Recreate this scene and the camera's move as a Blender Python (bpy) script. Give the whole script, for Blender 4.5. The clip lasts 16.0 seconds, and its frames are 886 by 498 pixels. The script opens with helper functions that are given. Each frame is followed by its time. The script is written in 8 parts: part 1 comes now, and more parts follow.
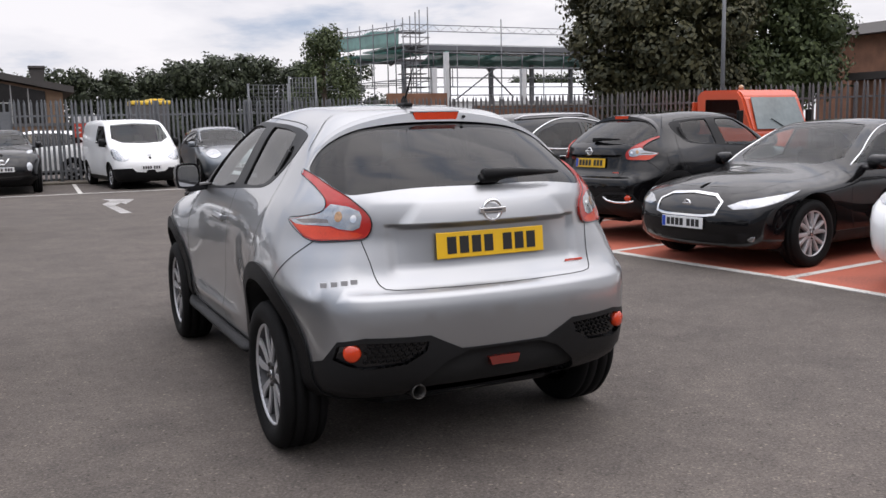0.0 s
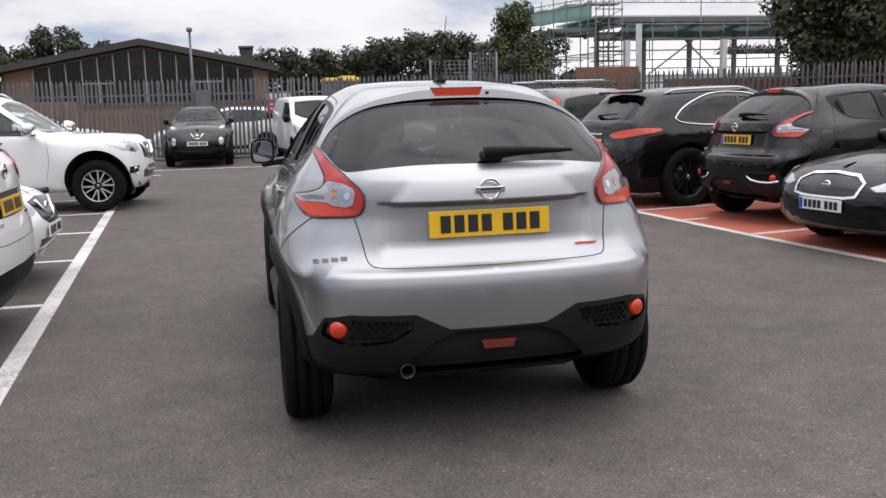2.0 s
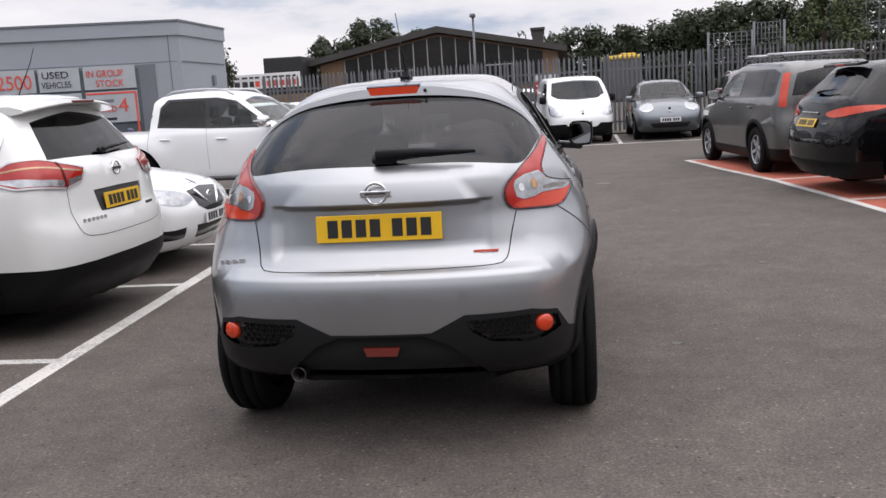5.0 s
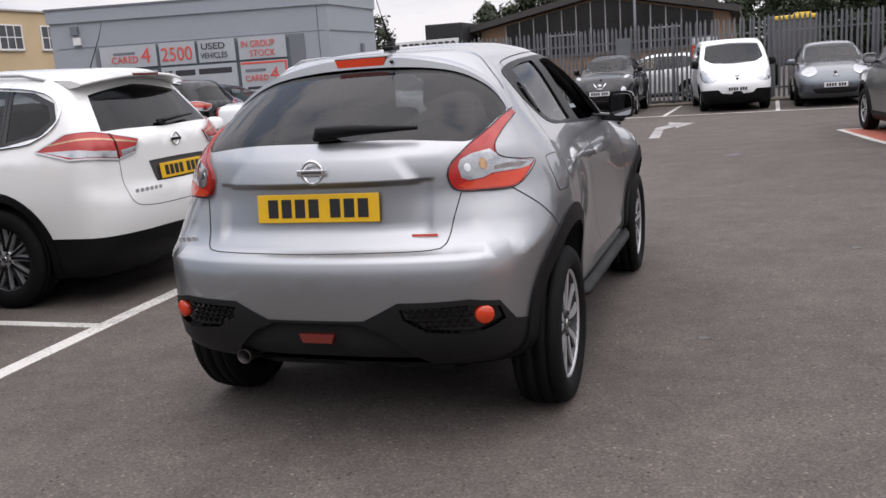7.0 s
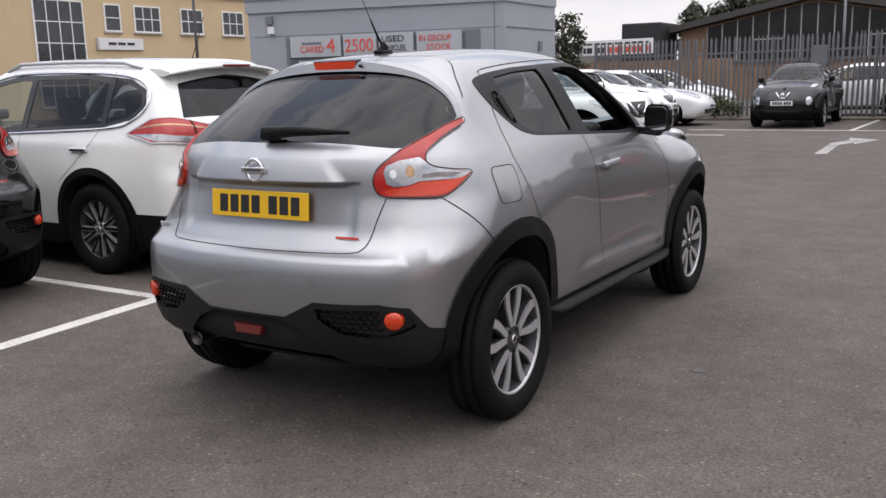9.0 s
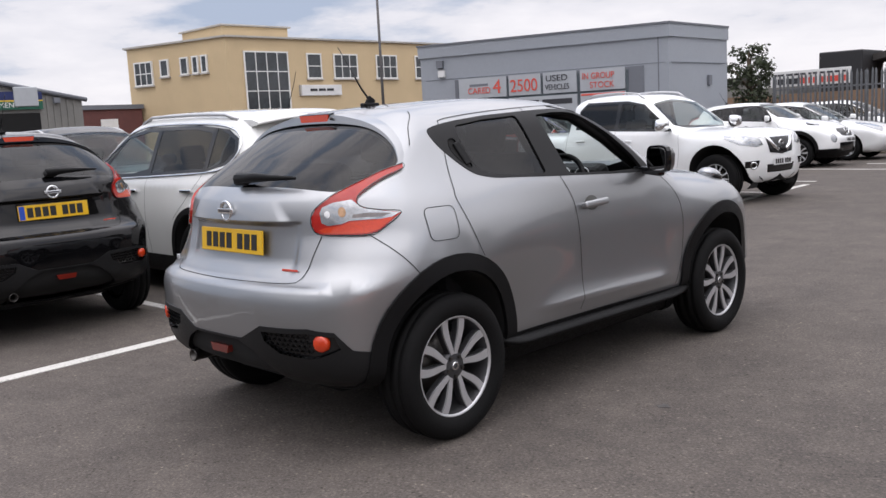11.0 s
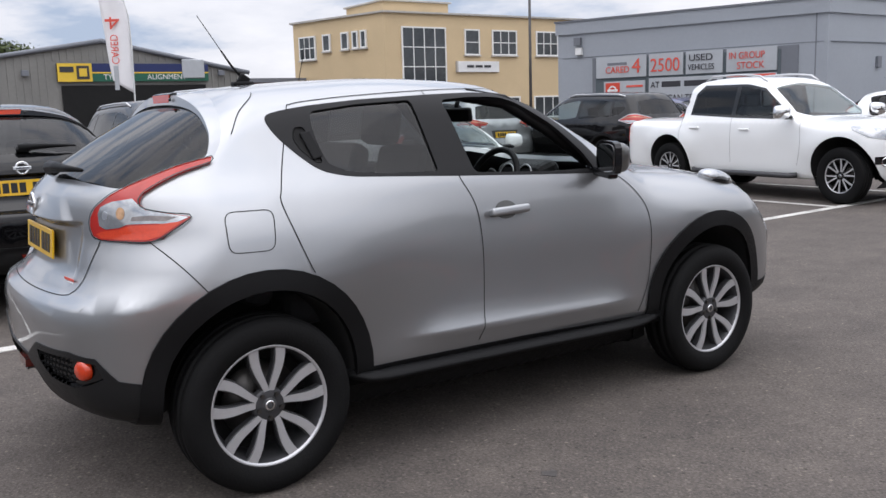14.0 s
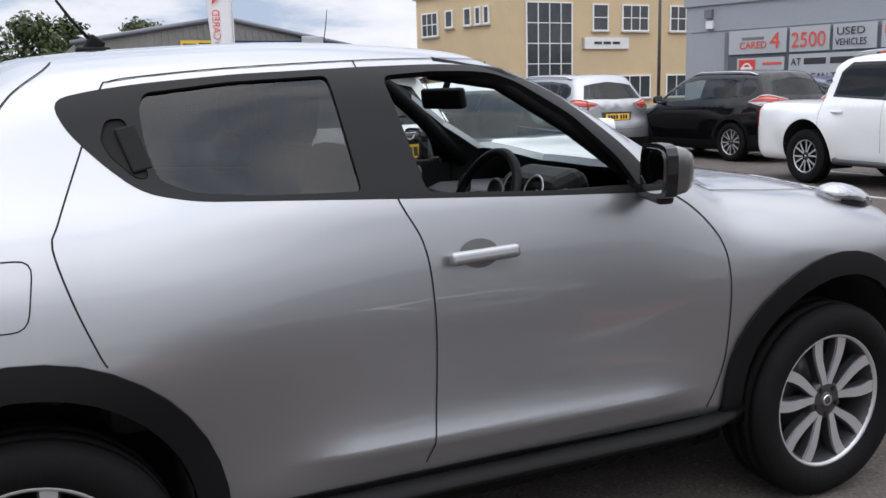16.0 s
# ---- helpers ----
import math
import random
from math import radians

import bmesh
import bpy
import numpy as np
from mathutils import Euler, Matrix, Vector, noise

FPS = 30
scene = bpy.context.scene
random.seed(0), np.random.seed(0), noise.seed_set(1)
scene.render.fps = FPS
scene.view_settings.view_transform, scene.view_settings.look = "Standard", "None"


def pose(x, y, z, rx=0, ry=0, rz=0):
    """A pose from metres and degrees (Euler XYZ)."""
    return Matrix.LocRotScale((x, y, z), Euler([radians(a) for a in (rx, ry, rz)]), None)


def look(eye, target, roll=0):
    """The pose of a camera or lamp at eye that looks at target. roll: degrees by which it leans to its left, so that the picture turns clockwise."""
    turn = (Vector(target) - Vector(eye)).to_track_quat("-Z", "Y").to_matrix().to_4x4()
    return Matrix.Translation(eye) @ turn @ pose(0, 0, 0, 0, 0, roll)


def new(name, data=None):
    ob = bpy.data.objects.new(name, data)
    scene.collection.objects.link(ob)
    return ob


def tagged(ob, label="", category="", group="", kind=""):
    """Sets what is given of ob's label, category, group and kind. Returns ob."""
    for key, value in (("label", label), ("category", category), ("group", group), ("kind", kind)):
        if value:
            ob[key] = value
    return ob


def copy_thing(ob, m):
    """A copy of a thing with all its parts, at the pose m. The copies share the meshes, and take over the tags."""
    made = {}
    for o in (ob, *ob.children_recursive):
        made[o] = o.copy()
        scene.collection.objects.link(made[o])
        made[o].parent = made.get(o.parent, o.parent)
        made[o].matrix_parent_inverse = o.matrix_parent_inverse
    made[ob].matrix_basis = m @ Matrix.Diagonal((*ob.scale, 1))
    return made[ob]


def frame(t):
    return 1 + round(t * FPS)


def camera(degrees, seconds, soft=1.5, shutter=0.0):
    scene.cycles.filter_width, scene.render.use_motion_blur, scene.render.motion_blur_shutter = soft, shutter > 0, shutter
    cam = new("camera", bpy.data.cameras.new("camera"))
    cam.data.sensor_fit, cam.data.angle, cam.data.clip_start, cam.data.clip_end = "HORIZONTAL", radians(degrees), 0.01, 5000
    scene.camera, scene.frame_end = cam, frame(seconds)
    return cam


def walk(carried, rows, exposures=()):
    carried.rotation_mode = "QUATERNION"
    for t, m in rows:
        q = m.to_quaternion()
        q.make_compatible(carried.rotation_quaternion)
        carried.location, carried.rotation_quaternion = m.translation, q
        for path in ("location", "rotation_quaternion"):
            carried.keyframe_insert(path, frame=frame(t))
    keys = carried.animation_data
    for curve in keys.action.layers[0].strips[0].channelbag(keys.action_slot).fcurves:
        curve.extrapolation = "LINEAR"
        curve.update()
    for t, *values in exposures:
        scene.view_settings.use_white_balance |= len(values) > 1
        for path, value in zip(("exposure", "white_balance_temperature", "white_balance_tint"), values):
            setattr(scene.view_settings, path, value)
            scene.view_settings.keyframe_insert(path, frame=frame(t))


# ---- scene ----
cam = camera(52.7, 16.0)
PATH = [
    (0, (-1.822, -3.961, 1.462), (-0.973, -2.171, 1.187), -1.2),
    (0.5, (-1.665, -3.961, 1.453), (-0.853, -2.151, 1.198), -0.9),
    (1, (-1.505, -4.023, 1.459), (-0.828, -2.166, 1.154), -1.5),
    (1.5, (-1.232, -4.232, 1.47), (-0.702, -2.332, 1.137), -1.4),
    (2, (-0.991, -4.178, 1.449), (-0.566, -2.25, 1.13), -1.5),
    (2.5, (-0.732, -4.104, 1.464), (-0.36, -2.17, 1.119), -0.2),
    (3, (-0.394, -4.228, 1.465), (-0.156, -2.269, 1.14), -2.6),
    (3.5, (-0.124, -4.227, 1.46), (-0.019, -2.253, 1.151), -2.1),
    (4, (0.169, -4.095, 1.474), (0.164, -2.125, 1.129), -1.8),
    (4.5, (0.497, -4.123, 1.467), (0.335, -2.154, 1.16), -3.4),
    (5, (0.755, -4.122, 1.469), (0.479, -2.17, 1.132), -3.5),
    (7.5, (1.887, -3.632, 1.435), (1.114, -1.826, 1.059), -4.8),
    (8, (2.213, -3.631, 1.449), (1.31, -1.879, 1.106), -5.2),
    (8.5, (2.369, -3.495, 1.425), (1.387, -1.786, 1.084), -4.0),
    (9, (2.529, -3.246, 1.433), (1.484, -1.582, 1.06), -1.7),
    (9.5, (2.87, -3.193, 1.433), (1.698, -1.604, 1.111), -3.4),
    (12, (3.843, -2.42, 1.449), (2.349, -1.131, 1.122), -2.2),
    (12.5, (3.934, -2.187, 1.452), (2.392, -0.956, 1.12), -3.2),
    (13, (4.145, -1.91, 1.462), (2.559, -0.73, 1.16), -3.6),
    (13.5, (4.048, -1.588, 1.421), (2.416, -0.482, 1.083), -2.4),
    (14, (3.907, -1.249, 1.426), (2.264, -0.151, 1.118), -1.7),
    (14.5, (3.793, -0.87, 1.421), (2.111, 0.169, 1.123), -0.8),
    (15, (3.477, -0.534, 1.407), (1.788, 0.497, 1.116), -0.1),
    (15.5, (3.195, -0.22, 1.406), (1.476, 0.752, 1.09), -2.6),
    (16, (2.927, 0.057, 1.421), (1.147, 0.901, 1.074), -1.4),
]
walk(cam, [(t, look(eye, target, roll)) for t, eye, target, roll in PATH], [(0, 0.02, 6610, 15.0), (9, -0.03, 6620, 16.0), (16, 0.09, 6340, 13.0)])

# world, sun, exposure
world = bpy.data.worlds.new("sky")
scene.world = world
world.use_nodes = True
wn, wl = world.node_tree.nodes, world.node_tree.links
wn.clear()
w_out = wn.new("ShaderNodeOutputWorld")
w_bg = wn.new("ShaderNodeBackground")
w_sky = wn.new("ShaderNodeTexSky")
w_sky.sky_type, w_sky.sun_disc = "NISHITA", False
w_sky.sun_elevation, w_sky.sun_rotation = radians(71), radians(119)
w_co = wn.new("ShaderNodeTexCoord")
w_sep = wn.new("ShaderNodeSeparateXYZ")
wl.new(w_co.outputs["Generated"], w_sep.inputs[0])
w_map = wn.new("ShaderNodeMapping")
w_map.inputs["Scale"].default_value = (1.0, 1.0, 3.6)
wl.new(w_co.outputs["Generated"], w_map.inputs[0])
w_noise = wn.new("ShaderNodeTexNoise")
w_noise.inputs["Scale"].default_value, w_noise.inputs["Detail"].default_value = 3.1, 7.0
w_noise.inputs["Roughness"].default_value = 0.56
wl.new(w_map.outputs[0], w_noise.inputs["Vector"])
w_ramp = wn.new("ShaderNodeValToRGB")
cr = w_ramp.color_ramp
cr.elements[0].position, cr.elements[0].color = 0.40, (4.4, 5.3, 6.7, 1)
cr.elements[1].position, cr.elements[1].color = 0.62, (9.5, 9.6, 9.85, 1)
mid = cr.elements.new(0.50)
mid.color = (8.2, 8.4, 8.85, 1)
w_west = wn.new("ShaderNodeMapRange")
w_west.inputs["From Min"].default_value, w_west.inputs["From Max"].default_value = -0.75, -0.25
w_west.inputs["To Min"].default_value, w_west.inputs["To Max"].default_value = -0.035, 0.055
wl.new(w_sep.outputs["X"], w_west.inputs["Value"])
w_shift = wn.new("ShaderNodeMath")
wl.new(w_noise.outputs["Fac"], w_shift.inputs[0])
wl.new(w_west.outputs[0], w_shift.inputs[1])
wl.new(w_shift.outputs[0], w_ramp.inputs[0])
w_mix = wn.new("ShaderNodeMix")
w_mix.data_type = "RGBA"
w_mix.inputs[0].default_value = 0.93
wl.new(w_sky.outputs[0], w_mix.inputs[6])
wl.new(w_ramp.outputs[0], w_mix.inputs[7])
# overcast: the zenith is brighter than the horizon
w_mr = wn.new("ShaderNodeMapRange")
w_mr.inputs["From Min"].default_value, w_mr.inputs["From Max"].default_value = 0.25, 0.95
w_mr.inputs["To Min"].default_value, w_mr.inputs["To Max"].default_value = 1.0, 2.75
wl.new(w_sep.outputs["Z"], w_mr.inputs["Value"])
w_mul = wn.new("ShaderNodeMix")
w_mul.data_type, w_mul.blend_type = "RGBA", "MULTIPLY"
w_mul.inputs[0].default_value = 1.0
wl.new(w_mix.outputs[2], w_mul.inputs[6])
wl.new(w_mr.outputs[0], w_mul.inputs[7])
wl.new(w_mul.outputs[2], w_bg.inputs["Color"])
w_bg.inputs["Strength"].default_value = 0.102
wl.new(w_bg.outputs[0], w_out.inputs[0])
sun = new("sun", bpy.data.lights.new("sun", "SUN"))
sun.data.energy, sun.data.angle, sun.data.color = 0.75, radians(80), (1.0, 0.97, 0.92)
sun.matrix_world = look((9, -5, 30), (0, 0, 0))


# ---- materials ----
def mat(name):
    m = bpy.data.materials.new(name)
    m.use_nodes = True
    return m, m.node_tree.nodes, m.node_tree.links, m.node_tree.nodes["Principled BSDF"]


def rgb(*c):
    return (*c, 1.0)


def surface(name, col, rough=0.5, metal=0.0, var=0.15, scale=4.0, fine=60.0, bump=0.0, coat=0.0, rvar=0.1, col2=None, spec=0.5, bumpdist=0.01):
    """A plain material with colour variation at two scales and fine relief."""
    m, n, l, b = mat(name)
    co = n.new("ShaderNodeTexCoord")
    a, f = n.new("ShaderNodeTexNoise"), n.new("ShaderNodeTexNoise")
    a.inputs["Scale"].default_value, f.inputs["Scale"].default_value = scale, fine
    a.inputs["Detail"].default_value, f.inputs["Detail"].default_value = 5, 4
    l.new(co.outputs["Object"], a.inputs["Vector"])
    l.new(co.outputs["Object"], f.inputs["Vector"])
    add = n.new("ShaderNodeMath")
    add.operation = "ADD"
    l.new(a.outputs["Fac"], add.inputs[0])
    half = n.new("ShaderNodeMath")
    half.operation, half.inputs[1].default_value = "MULTIPLY", 0.5
    l.new(f.outputs["Fac"], half.inputs[0])
    l.new(half.outputs[0], add.inputs[1])
    mr = n.new("ShaderNodeMapRange")
    mr.inputs["From Min"].default_value, mr.inputs["From Max"].default_value = 0.45, 1.05
    l.new(add.outputs[0], mr.inputs["Value"])
    mix = n.new("ShaderNodeMix")
    mix.data_type = "RGBA"
    c2 = col2 or tuple(min(1, c * (1 + var)) for c in col)
    c1 = col if col2 else tuple(c * (1 - var) for c in col)
    mix.inputs[6].default_value, mix.inputs[7].default_value = rgb(*c1), rgb(*c2)
    l.new(mr.outputs[0], mix.inputs[0])
    l.new(mix.outputs[2], b.inputs["Base Color"])
    rr = n.new("ShaderNodeMapRange")
    rr.inputs["To Min"].default_value, rr.inputs["To Max"].default_value = max(0.02, rough - rvar), min(1, rough + rvar)
    l.new(a.outputs["Fac"], rr.inputs["Value"])
    l.new(rr.outputs[0], b.inputs["Roughness"])
    b.inputs["Metallic"].default_value = metal
    b.inputs["Coat Weight"].default_value = coat
    b.inputs["Coat Roughness"].default_value = 0.03
    b.inputs["Specular IOR Level"].default_value = spec
    if bump:
        bn = n.new("ShaderNodeBump")
        bn.inputs["Strength"].default_value, bn.inputs["Distance"].default_value = bump, bumpdist
        l.new(f.outputs["Fac"], bn.inputs["Height"])
        l.new(bn.outputs[0], b.inputs["Normal"])
    return m


def paint(name, col, metal=0.0, rough=0.35, dirt=0.06, coat=1.0, spec=0.5):
    m = surface(name, col, rough, metal, var=dirt, scale=1.7, fine=900.0, coat=coat, rvar=0.05, spec=spec)
    return m


def glass(name, tint, rough=0.0):
    m, n, l, b = mat(name)
    n.remove(b)
    tr, gl, fr, mx = n.new("ShaderNodeBsdfTransparent"), n.new("ShaderNodeBsdfGlossy"), n.new("ShaderNodeLayerWeight"), n.new("ShaderNodeMixShader")
    tr.inputs[0].default_value = rgb(*tint)
    gl.inputs["Roughness"].default_value = rough
    p5, sc_ = n.new("ShaderNodeMath"), n.new("ShaderNodeMath")
    p5.operation, p5.inputs[1].default_value = "POWER", 5.0
    sc_.operation, sc_.inputs[1].default_value, sc_.inputs[2].default_value = "MULTIPLY_ADD", 0.9, 0.042
    fr.inputs["Blend"].default_value = 0.5
    l.new(fr.outputs["Facing"], p5.inputs[0])
    l.new(p5.outputs[0], sc_.inputs[0])
    l.new(sc_.outputs[0], mx.inputs[0])
    l.new(tr.outputs[0], mx.inputs[1])
    l.new(gl.outputs[0], mx.inputs[2])
    l.new(mx.outputs[0], n["Material Output"].inputs[0])
    return m


def asphalt_material():
    m, n, l, b = mat("asphalt")
    co = n.new("ShaderNodeTexCoord")

    def tex(scale, detail=6, rough=0.6):
        t = n.new("ShaderNodeTexNoise")
        t.inputs["Scale"].default_value, t.inputs["Detail"].default_value, t.inputs["Roughness"].default_value = scale, detail, rough
        l.new(co.outputs["Object"], t.inputs["Vector"])
        return t
    big, med, grit = tex(0.22), tex(1.9), tex(70.0, 3, 0.7)
    vor = n.new("ShaderNodeTexVoronoi")
    vor.inputs["Scale"].default_value = 130.0
    l.new(co.outputs["Object"], vor.inputs["Vector"])
    ramp = n.new("ShaderNodeValToRGB")
    e = ramp.color_ramp.elements
    e[0].position, e[0].color = 0.3, (0.082, 0.0735, 0.0690, 1)
    e[1].position, e[1].color = 0.72, (0.112, 0.0995, 0.0925, 1)
    l.new(big.outputs["Fac"], ramp.inputs[0])
    r2 = n.new("ShaderNodeValToRGB")
    e = r2.color_ramp.elements
    e[0].position, e[0].color = 0.3, (0.82, 0.81, 0.805, 1)
    e[1].position, e[1].color = 0.7, (1.12, 1.10, 1.07, 1)
    l.new(med.outputs["Fac"], r2.inputs[0])
    mul = n.new("ShaderNodeMix")
    mul.data_type, mul.blend_type = "RGBA", "MULTIPLY"
    mul.inputs[0].default_value = 1
    l.new(ramp.outputs[0], mul.inputs[6])
    l.new(r2.outputs[0], mul.inputs[7])
    r3 = n.new("ShaderNodeValToRGB")
    e = r3.color_ramp.elements
    e[0].position, e[0].color = 0.33, (0.5, 0.5, 0.5, 1)
    e[1].position, e[1].color = 0.72, (1.75, 1.7, 1.62, 1)
    l.new(grit.outputs["Fac"], r3.inputs[0])
    m2 = n.new("ShaderNodeMix")
    m2.data_type, m2.blend_type = "RGBA", "MULTIPLY"
    m2.inputs[0].default_value = 0.5
    l.new(mul.outputs[2], m2.inputs[6])
    l.new(r3.outputs[0], m2.inputs[7])
    # pale and dark chippings
    cell = n.new("ShaderNodeTexVoronoi")
    cell.inputs["Scale"].default_value = 115.0
    l.new(co.outputs["Object"], cell.inputs["Vector"])
    sep = n.new("ShaderNodeSeparateColor")
    l.new(cell.outputs["Color"], sep.inputs[0])
    r4 = n.new("ShaderNodeValToRGB")
    r4.color_ramp.interpolation = "CONSTANT"
    e = r4.color_ramp.elements
    e[0].position, e[0].color = 0.0, (0.62, 0.61, 0.6, 1)
    e[1].position, e[1].color = 0.25, (0.95, 0.95, 0.95, 1)
    for pos, v in ((0.7, 1.2), (0.9, 1.75)):
        q = e.new(pos)
        q.color = (v, v * 0.98, v * 0.95, 1)
    l.new(sep.outputs[0], r4.inputs[0])
    m3 = n.new("ShaderNodeMix")
    m3.data_type, m3.blend_type = "RGBA", "MULTIPLY"
    m3.inputs[0].default_value = 0.45
    l.new(m2.outputs[2], m3.inputs[6])
    l.new(r4.outputs[0], m3.inputs[7])
    fleck = n.new("ShaderNodeTexVoronoi")
    fleck.inputs["Scale"].default_value = 42.0
    l.new(co.outputs["Object"], fleck.inputs["Vector"])
    fs = n.new("ShaderNodeSeparateColor")
    l.new(fleck.outputs["Color"], fs.inputs[0])
    r5 = n.new("ShaderNodeValToRGB")
    r5.color_ramp.interpolation = "CONSTANT"
    e = r5.color_ramp.elements
    e[0].position, e[0].color = 0.0, (0.45, 0.44, 0.43, 1)
    e[1].position, e[1].color = 0.05, (1.0, 1.0, 1.0, 1)
    q = e.new(0.95)
    q.color = (1.9, 1.86, 1.78, 1)
    l.new(fs.outputs[0], r5.inputs[0])
    near = n.new("ShaderNodeMapRange")
    near.inputs["From Min"].default_value, near.inputs["From Max"].default_value = 0.22, 0.42
    near.inputs["To Min"].default_value, near.inputs["To Max"].default_value = 0.85, 0.0
    l.new(fleck.outputs["Distance"], near.inputs["Value"])
    m4 = n.new("ShaderNodeMix")
    m4.data_type, m4.blend_type = "RGBA", "MULTIPLY"
    l.new(near.outputs[0], m4.inputs[0])
    l.new(m3.outputs[2], m4.inputs[6])
    l.new(r5.outputs[0], m4.inputs[7])
    patch = tex(7.5, 5, 0.65)
    r6 = n.new("ShaderNodeValToRGB")
    e = r6.color_ramp.elements
    e[0].position, e[0].color = 0.32, (0.92, 0.92, 0.925, 1)
    e[1].position, e[1].color = 0.68, (1.08, 1.075, 1.06, 1)
    l.new(patch.outputs["Fac"], r6.inputs[0])
    m5 = n.new("ShaderNodeMix")
    m5.data_type, m5.blend_type = "RGBA", "MULTIPLY"
    m5.inputs[0].default_value = 1
    l.new(m4.outputs[2], m5.inputs[6])
    l.new(r6.outputs[0], m5.inputs[7])
    l.new(m5.outputs[2], b.inputs["Base Color"])
    b.inputs["Roughness"].default_value = 0.9
    b.inputs["Specular IOR Level"].default_value = 0.25
    bn = n.new("ShaderNodeBump")
    bn.inputs["Strength"].default_value, bn.inputs["Distance"].default_value = 0.3, 0.005
    l.new(vor.outputs["Distance"], bn.inputs["Height"])
    l.new(bn.outputs[0], b.inputs["Normal"])
    return m


def worn_paint(name, col, under, amount=0.5):
    """Road paint, rubbed through to the ground in spots."""
    m, n, l, b = mat(name)
    co = n.new("ShaderNodeTexCoord")
    a, f = n.new("ShaderNodeTexNoise"), n.new("ShaderNodeTexNoise")
    a.inputs["Scale"].default_value, f.inputs["Scale"].default_value = 1.6, 55.0
    a.inputs["Detail"].default_value = 6
    l.new(co.outputs["Object"], a.inputs["Vector"])
    l.new(co.outputs["Object"], f.inputs["Vector"])
    add = n.new("ShaderNodeMath")
    add.operation = "ADD"
    l.new(a.outputs["Fac"], add.inputs[0])
    l.new(f.outputs["Fac"], add.inputs[1])
    mr = n.new("ShaderNodeMapRange")
    mr.inputs["From Min"].default_value, mr.inputs["From Max"].default_value = amount + 0.15, amount + 0.55
    l.new(add.outputs[0], mr.inputs["Value"])
    mix = n.new("ShaderNodeMix")
    mix.data_type = "RGBA"
    mix.inputs[6].default_value, mix.inputs[7].default_value = rgb(*under), rgb(*col)
    l.new(mr.outputs[0], mix.inputs[0])
    l.new(mix.outputs[2], b.inputs["Base Color"])
    b.inputs["Roughness"].default_value = 0.75
    bn = n.new("ShaderNodeBump")
    bn.inputs["Strength"].default_value, bn.inputs["Distance"].default_value = 0.4, 0.004
    l.new(f.outputs["Fac"], bn.inputs["Height"])
    l.new(bn.outputs[0], b.inputs["Normal"])
    return m


M = {}
M["asphalt"] = asphalt_material()
M["oil"] = surface("dark_oil_stain", (0.062, 0.056, 0.053), 0.6, var=0.4, scale=6, fine=60)
M["white_line"] = worn_paint("white_line_paint", (0.56, 0.545, 0.51), (0.15, 0.14, 0.13), 0.46)
M["faded_line"] = worn_paint("faded_white_paint", (0.36, 0.35, 0.335), (0.13, 0.12, 0.112), 0.60)
M["orange_bay"] = worn_paint("terracotta_bay_coating", (0.42, 0.105, 0.06), (0.2, 0.07, 0.05), 0.45)
M["silver"] = paint("silver_metallic_paint", (0.330, 0.338, 0.346), 0.9, 0.38, 0.04)
M["black_paint"] = paint("black_metallic_paint", (0.0035, 0.0035, 0.004), 0.0, 0.25, 0.2, 0.75, 0.05)
M["white_paint"] = paint("white_car_paint", (0.80, 0.81, 0.805), 0.0, 0.35, 0.03)
M["pearl"] = paint("pearl_white_paint", (0.72, 0.725, 0.70), 0.0, 0.35, 0.03)
M["grey_paint"] = paint("grey_metallic_paint", (0.105, 0.105, 0.10), 0.6, 0.35, 0.1)
M["blue_grey"] = paint("blue_grey_metallic_paint", (0.1, 0.115, 0.13), 0.6, 0.35, 0.1)
M["maroon"] = paint("maroon_paint", (0.06, 0.016, 0.018), 0.3, 0.35, 0.1)
M["navy"] = paint("navy_blue_paint", (0.02, 0.025, 0.09), 0.3, 0.35, 0.1)
M["orange_paint"] = paint("orange_truck_paint", (0.55, 0.075, 0.025), 0.0, 0.4, 0.1, 0.5)
M["dark_brown"] = paint("dark_aubergine_paint", (0.018, 0.013, 0.016), 0.4, 0.35, 0.1)
M["plastic"] = surface("black_textured_plastic", (0.006, 0.006, 0.0064), 0.5, var=0.2, fine=400, bump=0.15, spec=0.15)
M["valance_plastic"] = surface("charcoal_bumper_plastic", (0.010, 0.0102, 0.0108), 0.45, var=0.15, fine=400, bump=0.12, spec=0.25)
M["grey_plastic"] = surface("dark_grey_plastic", (0.05, 0.05, 0.052), 0.5, var=0.15, fine=300, bump=0.1)
M["black_trim"] = surface("satin_black_trim", (0.007, 0.007, 0.0075), 0.45, var=0.15, fine=300, spec=0.2)
M["gloss_black"] = surface("gloss_black", (0.008, 0.008, 0.009), 0.12, var=0.1)
M["gap"] = surface("shut_line_shadow_gap", (0.004, 0.004, 0.004), 0.9)
# near-black for wheel wells, underbody and recesses; also the workshop bay's painted shade
M["liner"] = surface("liner_and_bay_shade", (0.006, 0.006, 0.006), 0.95)
M["rubber"] = surface("tyre_rubber", (0.0055, 0.0055, 0.0056), 0.75, spec=0.15, var=0.3, scale=9, fine=90, bump=0.2)
M["alloy"] = surface("machined_alloy", (0.52, 0.52, 0.53), 0.38, 0.6, var=0.06)
M["alloy_dark"] = surface("dark_painted_alloy", (0.055, 0.055, 0.058), 0.4, 0.4, var=0.1)
M["alloy_black"] = surface("black_painted_alloy", (0.012, 0.012, 0.013), 0.25, 0.3, var=0.1)
